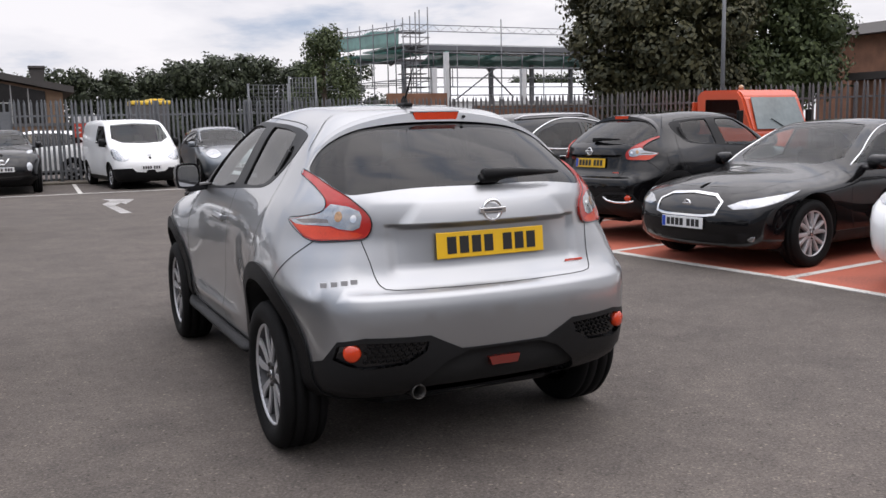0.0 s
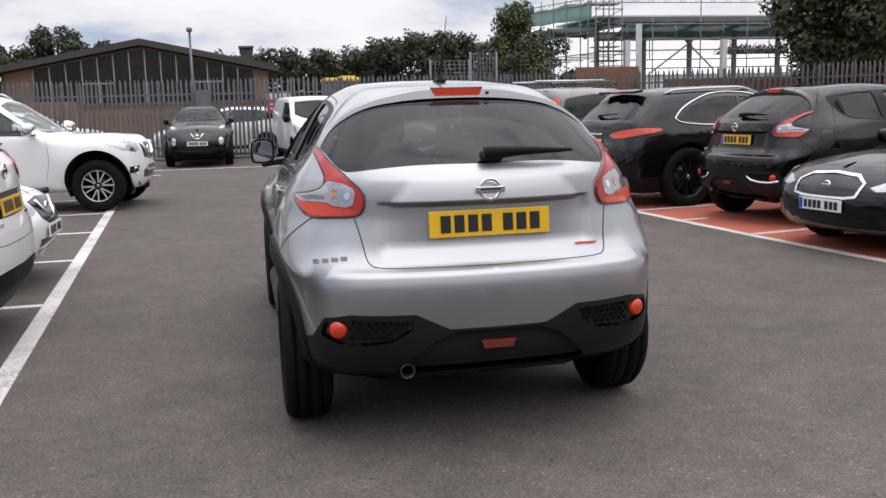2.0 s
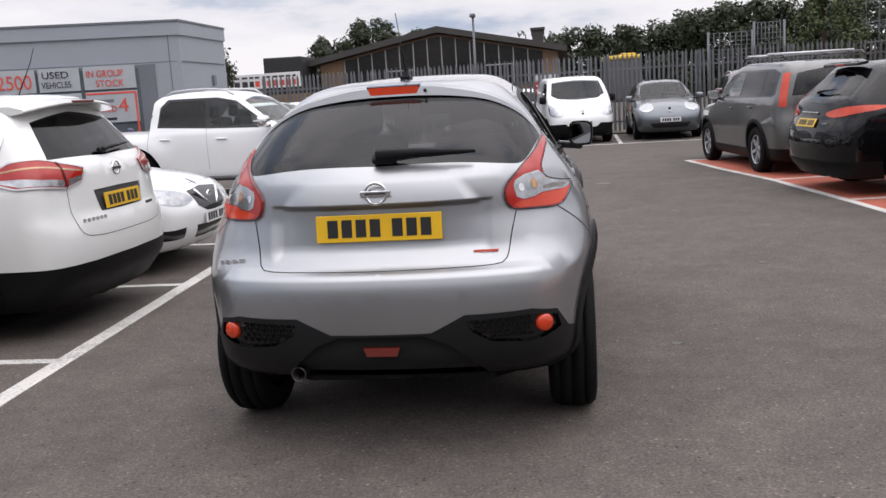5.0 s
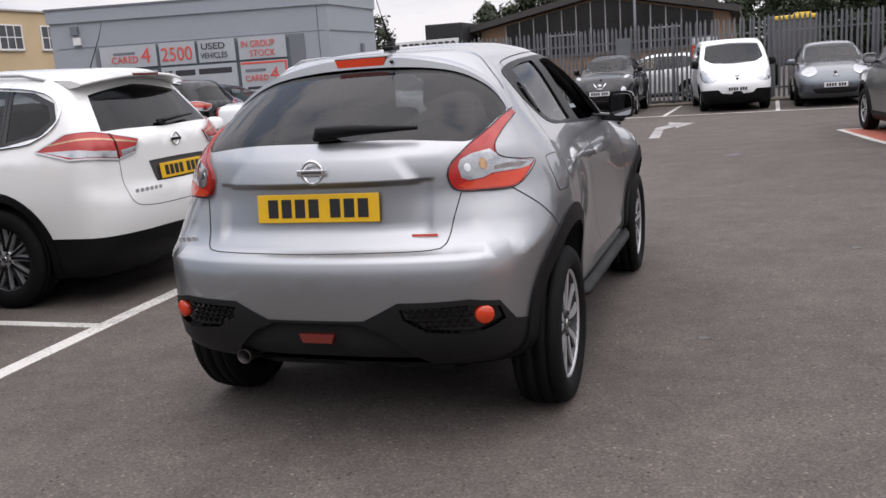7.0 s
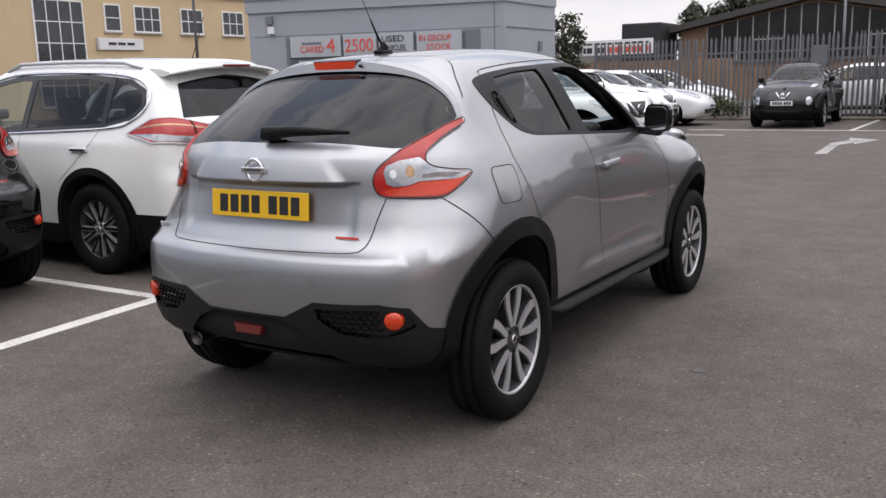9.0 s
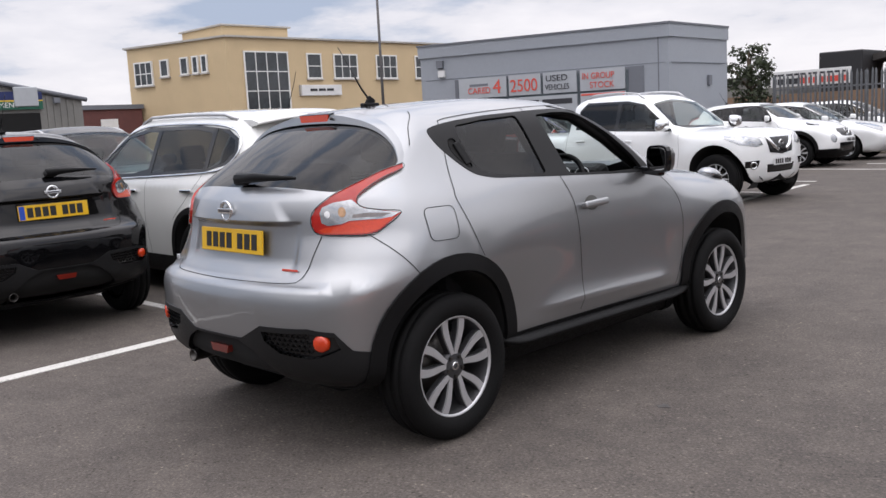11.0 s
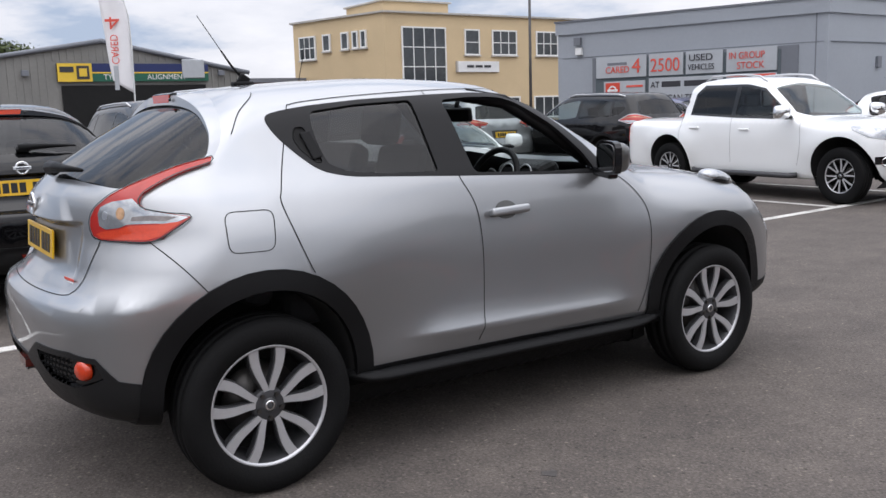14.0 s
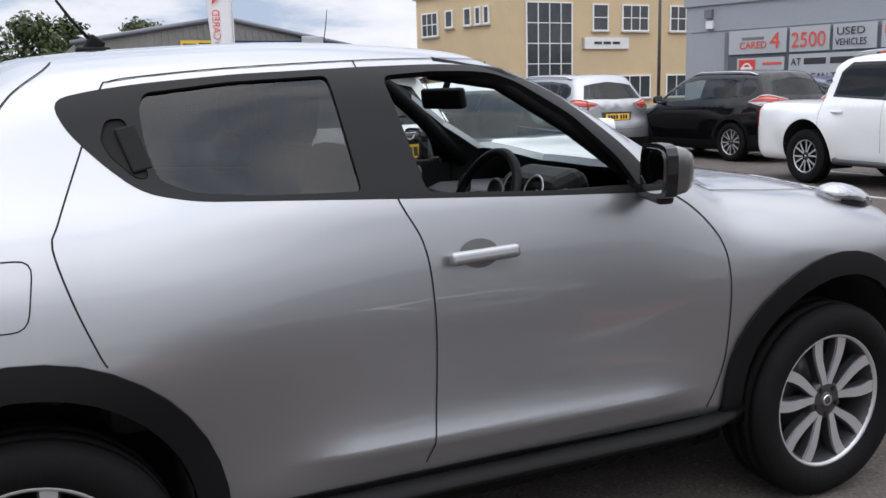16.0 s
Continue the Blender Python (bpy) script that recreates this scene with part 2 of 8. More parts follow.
M["steel"] = surface("brake_disc_steel", (0.09, 0.085, 0.08), 0.4, 0.9, var=0.2)
M["chrome"] = surface("chrome", (0.8, 0.8, 0.8), 0.06, 1.0, var=0.03)
M["fabric"] = surface("dark_seat_fabric", (0.02, 0.02, 0.022), 0.9, var=0.25, fine=300, bump=0.3)
M["lining"] = surface("dark_cabin_lining", (0.03, 0.03, 0.031), 0.9, var=0.1, fine=200)
M["red_lens"] = surface("red_lamp_lens", (0.36, 0.010, 0.004), 0.14, var=0.12, scale=20, fine=160, coat=0.3)
M["orange_lens"] = surface("orange_reflector_lens", (0.55, 0.040, 0.006), 0.15, var=0.25, fine=120, coat=0.5)
M["dim_lens"] = surface("dark_red_lens", (0.13, 0.012, 0.007), 0.12, var=0.1, fine=300, coat=1.0)
M["clear_lens"] = surface("clear_lamp_lens_over_silver", (0.37, 0.38, 0.39), 0.14, 0.8, var=0.25, scale=18, fine=60, coat=1.0)
M["amber_lens"] = surface("amber_lamp_lens", (0.42, 0.24, 0.12), 0.12, 0.4, var=0.5, scale=60, fine=150, coat=1.0)
M["grey_lens"] = surface("smoky_lamp_lens", (0.16, 0.14, 0.135), 0.1, 0.2, var=0.4, scale=25, fine=90, coat=1.0)
M["plate_yellow"] = surface("yellow_number_plate", (0.72, 0.42, 0.005), 0.4, var=0.04, coat=0.4)
M["plate_white"] = surface("white_number_plate", (0.7, 0.7, 0.7), 0.4, var=0.04, coat=0.4)
M["plate_blue"] = surface("blue_plate_band", (0.01, 0.06, 0.4), 0.4)
M["plate_ink"] = surface("black_plate_ink", (0.01, 0.01, 0.01), 0.5)
M["glass_dark"] = glass("privacy_glass", (0.13, 0.136, 0.142))
M["glass_clear"] = glass("clear_car_glass", (0.74, 0.80, 0.78))
M["glass_rear"] = glass("tinted_rear_glass", (0.12, 0.124, 0.13))
M["cab_glass"] = surface("pale_cab_glass", (0.17, 0.20, 0.20), 0.08, var=0.25, scale=1.5, fine=8)
M["mirror"] = surface("mirror_glass", (0.85, 0.85, 0.86), 0.02, 1.0, var=0.01, rvar=0.0)
M["galv"] = surface("galvanised_steel", (0.155, 0.162, 0.17), 0.55, 0.5, var=0.3, scale=1.2, fine=25)
M["galv_dark"] = surface("weathered_galvanised_steel", (0.12, 0.115, 0.115), 0.65, 0.4, var=0.35, scale=1.0, fine=25)
M["grey_clad"] = surface("grey_painted_cladding", (0.30, 0.322, 0.352), 0.6, var=0.06, scale=0.5, fine=12)
M["grey_clad_trim"] = surface("dark_grey_trim", (0.15, 0.16, 0.18), 0.6, var=0.08, scale=0.6, fine=15)
M["window_dark"] = surface("dark_shop_glass", (0.10, 0.12, 0.13), 0.08, var=0.2, scale=0.8, fine=6)
M["yellow_render"] = surface("cream_yellow_render", (0.56, 0.43, 0.26), 0.85, var=0.08, scale=0.6, fine=20, bump=0.1)
M["house_glass"] = surface("dark_window_glass", (0.05, 0.056, 0.06), 0.05, var=0.4, scale=0.7, fine=5)
M["shed_glass"] = surface("dusty_dark_glass", (0.020, 0.0185, 0.018), 0.2, var=0.5, scale=0.9, fine=5, spec=0.25)
M["mullion_paint"] = surface("weathered_white_mullion", (0.34, 0.34, 0.33), 0.6, var=0.2)
M["white_frame"] = surface("white_window_frame", (0.75, 0.75, 0.73), 0.5, var=0.05)
M["concrete"] = surface("pale_concrete", (0.42, 0.40, 0.37), 0.85, var=0.15, fine=30, bump=0.2)
M["brick"] = surface("red_brown_brickwork", (0.21, 0.105, 0.065), 0.9, var=0.3, scale=1.5, fine=18, bump=0.3)
M["tan_wall"] = surface("tan_brick_wall", (0.24, 0.155, 0.10), 0.9, var=0.2, scale=0.8, fine=14, bump=0.2)
M["roof_felt"] = surface("dark_roof_sheet", (0.055, 0.05, 0.047), 0.85, var=0.2, scale=0.7, fine=10)
M["corrugated"] = surface("grey_corrugated_sheet", (0.22, 0.215, 0.2), 0.6, 0.2, var=0.15, scale=0.6, fine=8)
M["brick_dark"] = surface("maroon_cladding", (0.13, 0.05, 0.045), 0.8, var=0.15)
M["green_net"] = surface("green_debris_netting", (0.11, 0.29, 0.255), 0.9, var=0.3, scale=1.5, fine=30)
M["white_sheet"] = surface("white_roof_sheeting", (0.62, 0.63, 0.63), 0.6, var=0.08, scale=0.4, fine=8)
M["red_sign"] = surface("red_sign_panel", (0.6, 0.06, 0.03), 0.5, var=0.06)
M["white_sign"] = surface("white_sign_panel", (0.7, 0.7, 0.69), 0.5, var=0.06)
M["grey_sign"] = surface("grey_sign_panel", (0.40, 0.42, 0.44), 0.4, var=0.06)
M["navy_sign"] = surface("navy_sign_panel", (0.012, 0.022, 0.10), 0.45, var=0.08)
M["green_sign"] = surface("green_sign_panel", (0.01, 0.10, 0.06), 0.45, var=0.08)
M["yellow_sign"] = surface("yellow_sign_panel", (0.72, 0.48, 0.04), 0.45, var=0.06)
M["red_ink"] = surface("red_sign_lettering", (0.68, 0.09, 0.06), 0.5)
M["dark_ink"] = surface("dark_sign_lettering", (0.03, 0.03, 0.035), 0.5)
M["flag"] = surface("white_flag_fabric", (0.78, 0.77, 0.78), 0.85, var=0.05, scale=3, fine=60)
M["tarp"] = surface("black_tarpaulin", (0.015, 0.015, 0.017), 0.6, var=0.3, fine=12, bump=0.4)
M["trunk"] = surface("tree_bark", (0.07, 0.05, 0.035), 0.95, var=0.3, fine=12, bump=0.5)
M["soil"] = surface("dirt_verge", (0.10, 0.085, 0.065), 0.95, var=0.3, scale=2, fine=30, bump=0.5)
M["white_post"] = surface("white_painted_steel", (0.62, 0.63, 0.63), 0.5, var=0.1)
M["blue_post"] = surface("blue_painted_steel", (0.03, 0.05, 0.28), 0.5, var=0.1)
M["steel_beam"] = surface("grey_steel_beam", (0.16, 0.165, 0.175), 0.5, 0.3, var=0.15)


def leaf_material(name, dark, light):
    m, n, l, b = mat(name)
    g = n.new("ShaderNodeNewGeometry")
    r = n.new("ShaderNodeValToRGB")
    e = r.color_ramp.elements
    e[0].color, e[1].color = rgb(*dark), rgb(*light)
    l.new(g.outputs["Random Per Island"], r.inputs[0])
    l.new(r.outputs[0], b.inputs["Base Color"])
    b.inputs["Roughness"].default_value = 0.7
    return m


nm = M["green_net"].node_tree
nm.nodes["Principled BSDF"].inputs["Alpha"].default_value = 0.7
M["leaf_dark"] = leaf_material("dark_green_leaves", (0.016, 0.024, 0.010), (0.042, 0.055, 0.022))
M["leaf_green"] = leaf_material("green_leaves", (0.022, 0.036, 0.011), (0.070, 0.092, 0.027))
M["leaf_brown"] = leaf_material("bronze_leaves", (0.020, 0.025, 0.009), (0.066, 0.060, 0.020))


# ---- building helpers ----
def mesh_ob(name, V, F, material, parent=None, label="", N=None, smooth=True, m=None):
    me = bpy.data.meshes.new(name)
    me.from_pydata([tuple(map(float, v)) for v in V], [], [tuple(map(int, f)) for f in F])
    if smooth:
        me.shade_smooth()
    if N is not None:
        me.normals_split_custom_set_from_vertices([tuple(map(float, q)) for q in N])
    me.materials.append(M[material] if isinstance(material, str) else material)
    ob = new(name, me)
    if m is not None:
        ob.matrix_basis = m
    if parent is not None:
        ob.parent = parent
    if label:
        ob["label"] = label
    return ob


def part(name, bm, material, parent=None, label="", smooth=False, m=None):
    me = bpy.data.meshes.new(name)
    bmesh.ops.recalc_face_normals(bm, faces=bm.faces)
    bm.to_mesh(me)
    bm.free()
    if smooth:
        me.shade_smooth()
    me.materials.append(M[material] if isinstance(material, str) else material)
    ob = new(name, me)
    if m is not None:
        ob.matrix_basis = m
    if parent is not None:
        ob.parent = parent
    if label:
        ob["label"] = label
    return ob


def thing(name, m, label, category, group="", kind=""):
    ob = new(name)
    ob.empty_display_size = 0.1
    ob.matrix_basis = m
    return tagged(ob, label, category, group, kind)


def add_box(bm, size, at, bevel=0.0, rot=None, seg=2):
    r = bmesh.ops.create_cube(bm, size=1.0)
    vs = r["verts"]
    bmesh.ops.scale(bm, vec=size, verts=vs)
    if bevel:
        es = list({e for v in vs for e in v.link_edges})
        o = bmesh.ops.bevel(bm, geom=es, offset=bevel, segments=seg, affect="EDGES", profile=0.5)
        vs = list({v for f in o["faces"] for v in f.verts} | {v for v in vs if v.is_valid})
    if rot is not None:
        bmesh.ops.rotate(bm, cent=(0, 0, 0), matrix=Euler([radians(a) for a in rot]).to_matrix(), verts=vs)
    bmesh.ops.translate(bm, vec=at, verts=vs)
    return vs


def box(name, size, at, material, parent=None, bevel=0.0, rot=None, label="", seg=2):
    bm = bmesh.new()
    add_box(bm, size, at, bevel, rot, seg)
    return part(name, bm, material, parent, label)


def add_tube(bm, pts, r, n=8, r2=None, cap=True):
    """A round bar along points."""
    pts = [Vector(p) for p in pts]
    rings = []
    for i, p in enumerate(pts):
        t = (pts[min(i + 1, len(pts) - 1)] - pts[max(i - 1, 0)]).normalized()
        a = t.orthogonal().normalized() if i == 0 else (rings_a - t * rings_a.dot(t)).normalized()
        rings_a = a
        b = t.cross(a)
        rad = r if r2 is None else r + (r2 - r) * i / (len(pts) - 1)
        rings.append([bm.verts.new(p + rad * (math.cos(k * 2 * math.pi / n) * a + math.sin(k * 2 * math.pi / n) * b)) for k in range(n)])
    for q, s in zip(rings, rings[1:]):
        for k in range(n):
            bm.faces.new((q[k], q[(k + 1) % n], s[(k + 1) % n], s[k]))
    if cap:
        bm.faces.new(rings[0][::-1])
        bm.faces.new(rings[-1])


def tube(name, pts, r, material, parent=None, n=8, r2=None, label=""):
    bm = bmesh.new()
    add_tube(bm, pts, r, n, r2)
    return part(name, bm, material, parent, label, smooth=True)


def add_prism(bm, poly, h, at=lambda u, v, w: (u, v, w)):
    """A polygon of (u, v) pushed out by h along w."""
    a = [bm.verts.new(at(u, v, 0.0)) for u, v in poly]
    b = [bm.verts.new(at(u, v, h)) for u, v in poly]
    bm.faces.new(a[::-1])
    bm.faces.new(b)
    k = len(poly)
    for i in range(k):
        bm.faces.new((a[i], a[(i + 1) % k], b[(i + 1) % k], b[i]))


def lathe(name, prof, material, parent=None, n=48, label="", closed=False):
    """A profile of (radius, x) turned about the x axis."""
    V, F = [], []
    for k in range(n):
        a = 2 * math.pi * k / n
        V += [(x, r * math.cos(a), r * math.sin(a)) for r, x in prof]
    q = len(prof)
    for k in range(n):
        k2 = (k + 1) % n
        for i in range(q if closed else q - 1):
            j = (i + 1) % q
            F.append((k * q + i, k * q + j, k2 * q + j, k2 * q + i))
    return mesh_ob(name, V, F, material, parent, label)


def text_mesh(name, words, size, material, parent, m, extrude=0.003, align="LEFT", label="", squash=1.0):
    cu = bpy.data.curves.new(name, "FONT")
    cu.body, cu.size, cu.extrude, cu.align_x = words, size, extrude, align
    tmp = bpy.data.objects.new("tmp", cu)
    me = bpy.data.meshes.new_from_object(tmp)
    bpy.data.objects.remove(tmp)
    bpy.data.curves.remove(cu)
    me.name = name
    me.transform(Matrix.Diagonal((squash, 1, 1, 1)))
    me.materials.append(M[material])
    ob = new(name, me)
    ob.matrix_basis, ob.parent = m, parent
    if label:
        ob["label"] = label
    return ob


# ---- cars ----
def pchip(pts):
    """A smooth curve through (x, y) pairs that does not overshoot."""
    p = sorted(pts)
    x, y = np.array([a for a, _ in p], float), np.array([b for _, b in p], float)
    h, d = np.diff(x), np.diff(y) / np.diff(x)
    g = np.zeros_like(y)
    for i in range(1, len(x) - 1):
        if d[i - 1] * d[i] > 0:
            w1, w2 = 2 * h[i] + h[i - 1], h[i] + 2 * h[i - 1]
            g[i] = (w1 + w2) / (w1 / d[i - 1] + w2 / d[i])
    g[0], g[-1] = d[0], d[-1]

    def f(q):
        q = np.asarray(q, float)
        c = np.clip(q, x[0], x[-1])
        i = np.clip(np.searchsorted(x, c) - 1, 0, len(h) - 1)
        t = (c - x[i]) / h[i]
        r = (y[i] * (1 + 2 * t) * (1 - t) ** 2 + g[i] * h[i] * t * (1 - t) ** 2
             + y[i + 1] * t * t * (3 - 2 * t) + g[i + 1] * h[i] * t * t * (t - 1))
        return r + np.where(q > x[-1], (q - x[-1]) * g[-1], 0) + np.where(q < x[0], (q - x[0]) * g[0], 0)
    return f


def smax(a, b, k):
    h = np.clip(0.5 + 0.5 * (a - b) / k, 0, 1)
    return b + (a - b) * h + k * h * (1 - h)


def closed_curve(pts, step=0.03, smooth=False):
    """Points at even steps round a closed outline; smooth rounds it through its corners."""
    p = np.array(pts, float)
    n, out = len(p), []
    for i in range(n):
        a, b, c, d = p[i - 1], p[i], p[(i + 1) % n], p[(i + 2) % n]
        k = max(1, int(np.ceil(np.linalg.norm(c - b) / step)))
        for j in range(k):
            t = j / k
            if smooth:
                out.append(0.5 * (2 * b + (c - a) * t + (2 * a - 5 * b + 4 * c - d) * t * t + (3 * b - a - 3 * c + d) * t ** 3))
            else:
                out.append(b + (c - b) * t)
    return np.array(out)


def open_curve(pts, step=0.025, smooth=True):
    p = np.array(pts, float)
    q = np.vstack([2 * p[0] - p[1], p, 2 * p[-1] - p[-2]])
    out = []
    for i in range(1, len(q) - 2):
        a, b, c, d = q[i - 1], q[i], q[i + 1], q[i + 2]
        k = max(1, int(np.ceil(np.linalg.norm(c - b) / step)))
        for j in range(k):
            t = j / k
            out.append(0.5 * (2 * b + (c - a) * t + (2 * a - 5 * b + 4 * c - d) * t * t + (3 * b - a - 3 * c + d) * t ** 3) if smooth else b + (c - b) * t)
    out.append(p[-1])
    return np.array(out)


def inside(poly, pts):
    x, y = pts[:, 0], pts[:, 1]
    r = np.zeros(len(pts), bool)
    px, py = poly[:, 0], poly[:, 1]
    j = len(poly) - 1
    for i in range(len(poly)):
        c = (py[i] > y) != (py[j] > y)
        with np.errstate(divide="ignore", invalid="ignore"):
            r ^= c & (x < (px[j] - px[i]) * (y - py[i]) / (py[j] - py[i]) + px[i])
        j = i
    return r


class Shell:
    """A car's skin: the meeting of its side, top, tail and nose, with rounded edges. y ahead from the rear axle, x right, z up."""

    def __init__(self, s):
        self.s = s
        self.top, self.tail, self.nose = pchip(s["top"]), pchip(s["tail"]), pchip(s["nose"])
        tr = s["tail_round"]
        self.tail_round = pchip(tr) if isinstance(tr, list) else (lambda z: tr)
        self.wide, self.plan = pchip(s["wide"]), pchip(s["plan"])
        self.ya, self.yb, self.z0 = s["ya"], s["yb"], s.get("z0", 0.8)
        self.smin, self.smax = self.ya - 0.4 * math.pi, self.yb + 0.4 * math.pi

    def f(self, x, y, z):
        s = self.s
        x = np.abs(x)
        w = self.wide(z) + self.plan(y)
        for by, bz, a, sy, sz, *power in s["bumps"]:
            w = w + a * np.exp(-(((y - by) / sy) ** 2 + ((z - bz) / sz) ** 2) ** (power[0] if power else 1.0))
        for ya, za, yb, zb, a, wide in s.get("creases", ()):
            d = z - (za + (zb - za) * (y - ya) / (yb - ya))
            e = np.clip((y - ya) / 0.3, 0, 1) * np.clip((yb - y) / 0.3, 0, 1)
            w = w + a * e * e * (3 - 2 * e) * np.exp(-(np.sqrt(d * d + 0.0001) - 0.01) / wide)
        side = x - w
        top = z - self.top(y) + s["crown"] * x ** 2.4
        tail = self.tail(z) + self.tail_round(z) * x ** 2.6 - y
        for hx, za, zb, deep, sx, sa, sb in s.get("dents", ()):
            e = [np.clip(q, 0, 1) for q in ((hx - x) / sx, (z - za) / sa, (zb - z) / sb)]
            tail = tail + deep * np.prod([q * q * (3 - 2 * q) for q in e], axis=0)
        for hx, lean, za, zb, deep in s.get("brows", ()):
            e = [np.clip(q, 0, 1) for q in ((hx - lean * (z - za) - x) / 0.06, (z - za + 0.012) / 0.012)]
            tail = tail - deep * np.prod([q * q * (3 - 2 * q) for q in e], axis=0) * np.clip((zb - z) / (zb - za), 0, 1)
        nose = y - self.nose(z) + s["nose_round"] * x ** s.get("nose_pow", 2.4)
        r = smax(side, top, s["k_top"])
        r = smax(r, tail, s["k_tail"])
        r = smax(r, nose, s["k_nose"])
        return smax(r, s["floor"] - z, 0.04)

    def root(self, o, d, far):
        lo, hi = np.zeros(len(o)), np.full(len(o), float(far))
        for _ in range(34):
            mid = (lo + hi) / 2
            p = o + d * mid[:, None]
            ins = self.f(p[:, 0], p[:, 1], p[:, 2]) < 0
            lo, hi = np.where(ins, mid, lo), np.where(ins, hi, mid)
        return o + d * lo[:, None]

    def normal(self, P):
        e = 0.004
        g = np.stack([self.f(P[:, 0] + e * (k == 0), P[:, 1] + e * (k == 1), P[:, 2] + e * (k == 2))
                      - self.f(P[:, 0] - e * (k == 0), P[:, 1] - e * (k == 1), P[:, 2] - e * (k == 2)) for k in range(3)], 1)
        return g / np.maximum(np.linalg.norm(g, axis=1), 1e-9)[:, None]

    def on(self, view, uv):
        """Places on the skin for outline points of a view: side (y, z), rear or front (x, z), top (x, y)."""
        uv = np.atleast_2d(np.array(uv, float))
        if view == "3d":
            return self.from_dom(self.to_dom(uv))
        n = len(uv)
        o, d = np.zeros((n, 3)), np.zeros((n, 3))
        ym = (self.ya + self.yb) / 2
        if view == "side":
            o[:, 1], o[:, 2], d[:, 0] = uv[:, 0], uv[:, 1], 1
        elif view in ("rear", "front"):
            o[:, 0], o[:, 2], o[:, 1] = uv[:, 0], uv[:, 1], self.s.get("mid", ym)
            d[:, 1] = -1 if view == "rear" else 1
        else:
            o[:, 0], o[:, 1], o[:, 2], d[:, 2] = uv[:, 0], uv[:, 1], self.z0, 1
        return self.root(o, d, 4.0)

    def to_dom(self, P):
        x, y, z = P[:, 0], P[:, 1], P[:, 2] - self.z0
        rad, th = np.hypot(x, z), np.arctan2(np.abs(x), z)
        S = np.where(y < self.ya, self.ya - 0.8 * np.arctan2(self.ya - y, rad), np.where(y > self.yb, self.yb + 0.8 * np.arctan2(y - self.yb, rad), y))
        return np.stack([S, 0.8 * th], 1)

    def from_dom(self, D):
        S, th = D[:, 0], D[:, 1] / 0.8
        ph = np.where(S < self.ya, (S - self.ya) / 0.8, np.where(S > self.yb, (S - self.yb) / 0.8, 0))
        d = np.stack([np.cos(ph) * np.sin(th), np.sin(ph), np.cos(ph) * np.cos(th)], 1)
        o = np.zeros_like(d)
        o[:, 1], o[:, 2] = np.clip(S, self.ya, self.yb), self.z0
        P = self.root(o, d, 3.0)
        P[(D[:, 1] < 1e-5) | (D[:, 1] > 0.8 * math.pi - 1e-5), 0] = 0
        return P

    def outline(self, view, pts, smooth, step):
        c = closed_curve(pts, step, smooth)
        q = self.to_dom(c if view == "3d" else self.on(view, c))
        out = []
        for i in range(len(q)):
            a, b = q[i - 1], q[i]
            if abs(a[1] - b[1]) > 1.6:
                s = self.smin if a[0] < self.ya else self.smax
                out += [[s, a[1] + (b[1] - a[1]) * k / 24] for k in (range(25) if s == self.smax else (0,))]
            out.append(b)
        return self.chart(np.array(out))

    def chart(self, D):
        """A flat map of the skin that keeps angles: the tail's middle at the origin, the nose far out."""
        S, th = D[:, 0], D[:, 1] / 0.8
        out = 2 * math.exp((self.yb - self.ya) / 0.8)
        tailward = 2 * np.tan(np.clip((S - self.smin) / 0.8, 0, math.pi / 2) / 2)
        mid = 2 * np.exp((np.clip(S, self.ya, self.yb) - self.ya) / 0.8)
        noseward = out * np.tan(math.pi / 4 + np.clip((S - self.yb) / 0.8, 0, math.pi / 2 - 0.03) / 2)
        r = np.where(S < self.ya, tailward, np.where(S > self.yb, noseward, mid))
        return np.stack([r * np.cos(th), r * np.where(th > math.pi - 2e-5, 0, np.sin(th))], 1)

    def unchart(self, C):
        out = 2 * math.exp((self.yb - self.ya) / 0.8)
        r, th = np.hypot(C[:, 0], C[:, 1]), np.arctan2(np.maximum(C[:, 1], 0), C[:, 0])
        rr = np.maximum(r, 1e-9)
        S = np.where(r < 2, self.smin + 1.6 * np.arctan(r / 2), np.where(r < out, self.ya + 0.8 * np.log(rr / 2), self.yb + 1.6 * (np.arctan(rr / out) - math.pi / 4)))
        th = np.where(th < 1e-4, 0, np.where(th > math.pi - 1e-4, math.pi, th))
        return np.stack([S, 0.8 * th], 1)

    def build(self, regions, step):
        """Cuts the skin along all outlines. Gives for each region, and for the rest, its points, normals and triangles (right half)."""
        from mathutils.geometry import delaunay_2d_cdt
        polys = [self.outline(r["view"], r["pts"], r.get("smooth", False), min(step, r.get("step", step))) for r in regions]
        T = 0.8 * math.pi
        nS, nT = int((self.smax - self.smin) / step), int(T / step)
        top = self.smax - 0.03
        rows = []
        for i in range(1, nS):
            S = self.smin + (top - self.smin) * i / nS
            ph = max(self.ya - S, S - self.yb, 0) / 0.8
            n = max(4, int(nT * math.cos(min(ph, 1.55))))
            rows += [(S, T * (j + 0.5 * (i % 2)) / n) for j in range(n + 1)]
        grid = np.array(rows)
        spots = [(0.45 * step, grid)]
        for view, u0, u1, v0, v1, fine in self.s.get("dense", ()):
            uv = [(u, v) for u in np.arange(u0 + fine / 2, u1, fine) for v in np.arange(v0, v1, fine)]
            spots.append((0.4 * fine, self.to_dom(self.on(view, uv))))
        mids = [self.smin + (top - self.smin) * i / (3 * nS) for i in range(3 * nS + 1)]
        border = [(s, T) for s in mids[::-1]] + [(s, 0.0) for s in mids[1:]] + [(top, T * j / 80) for j in range(1, 80)]
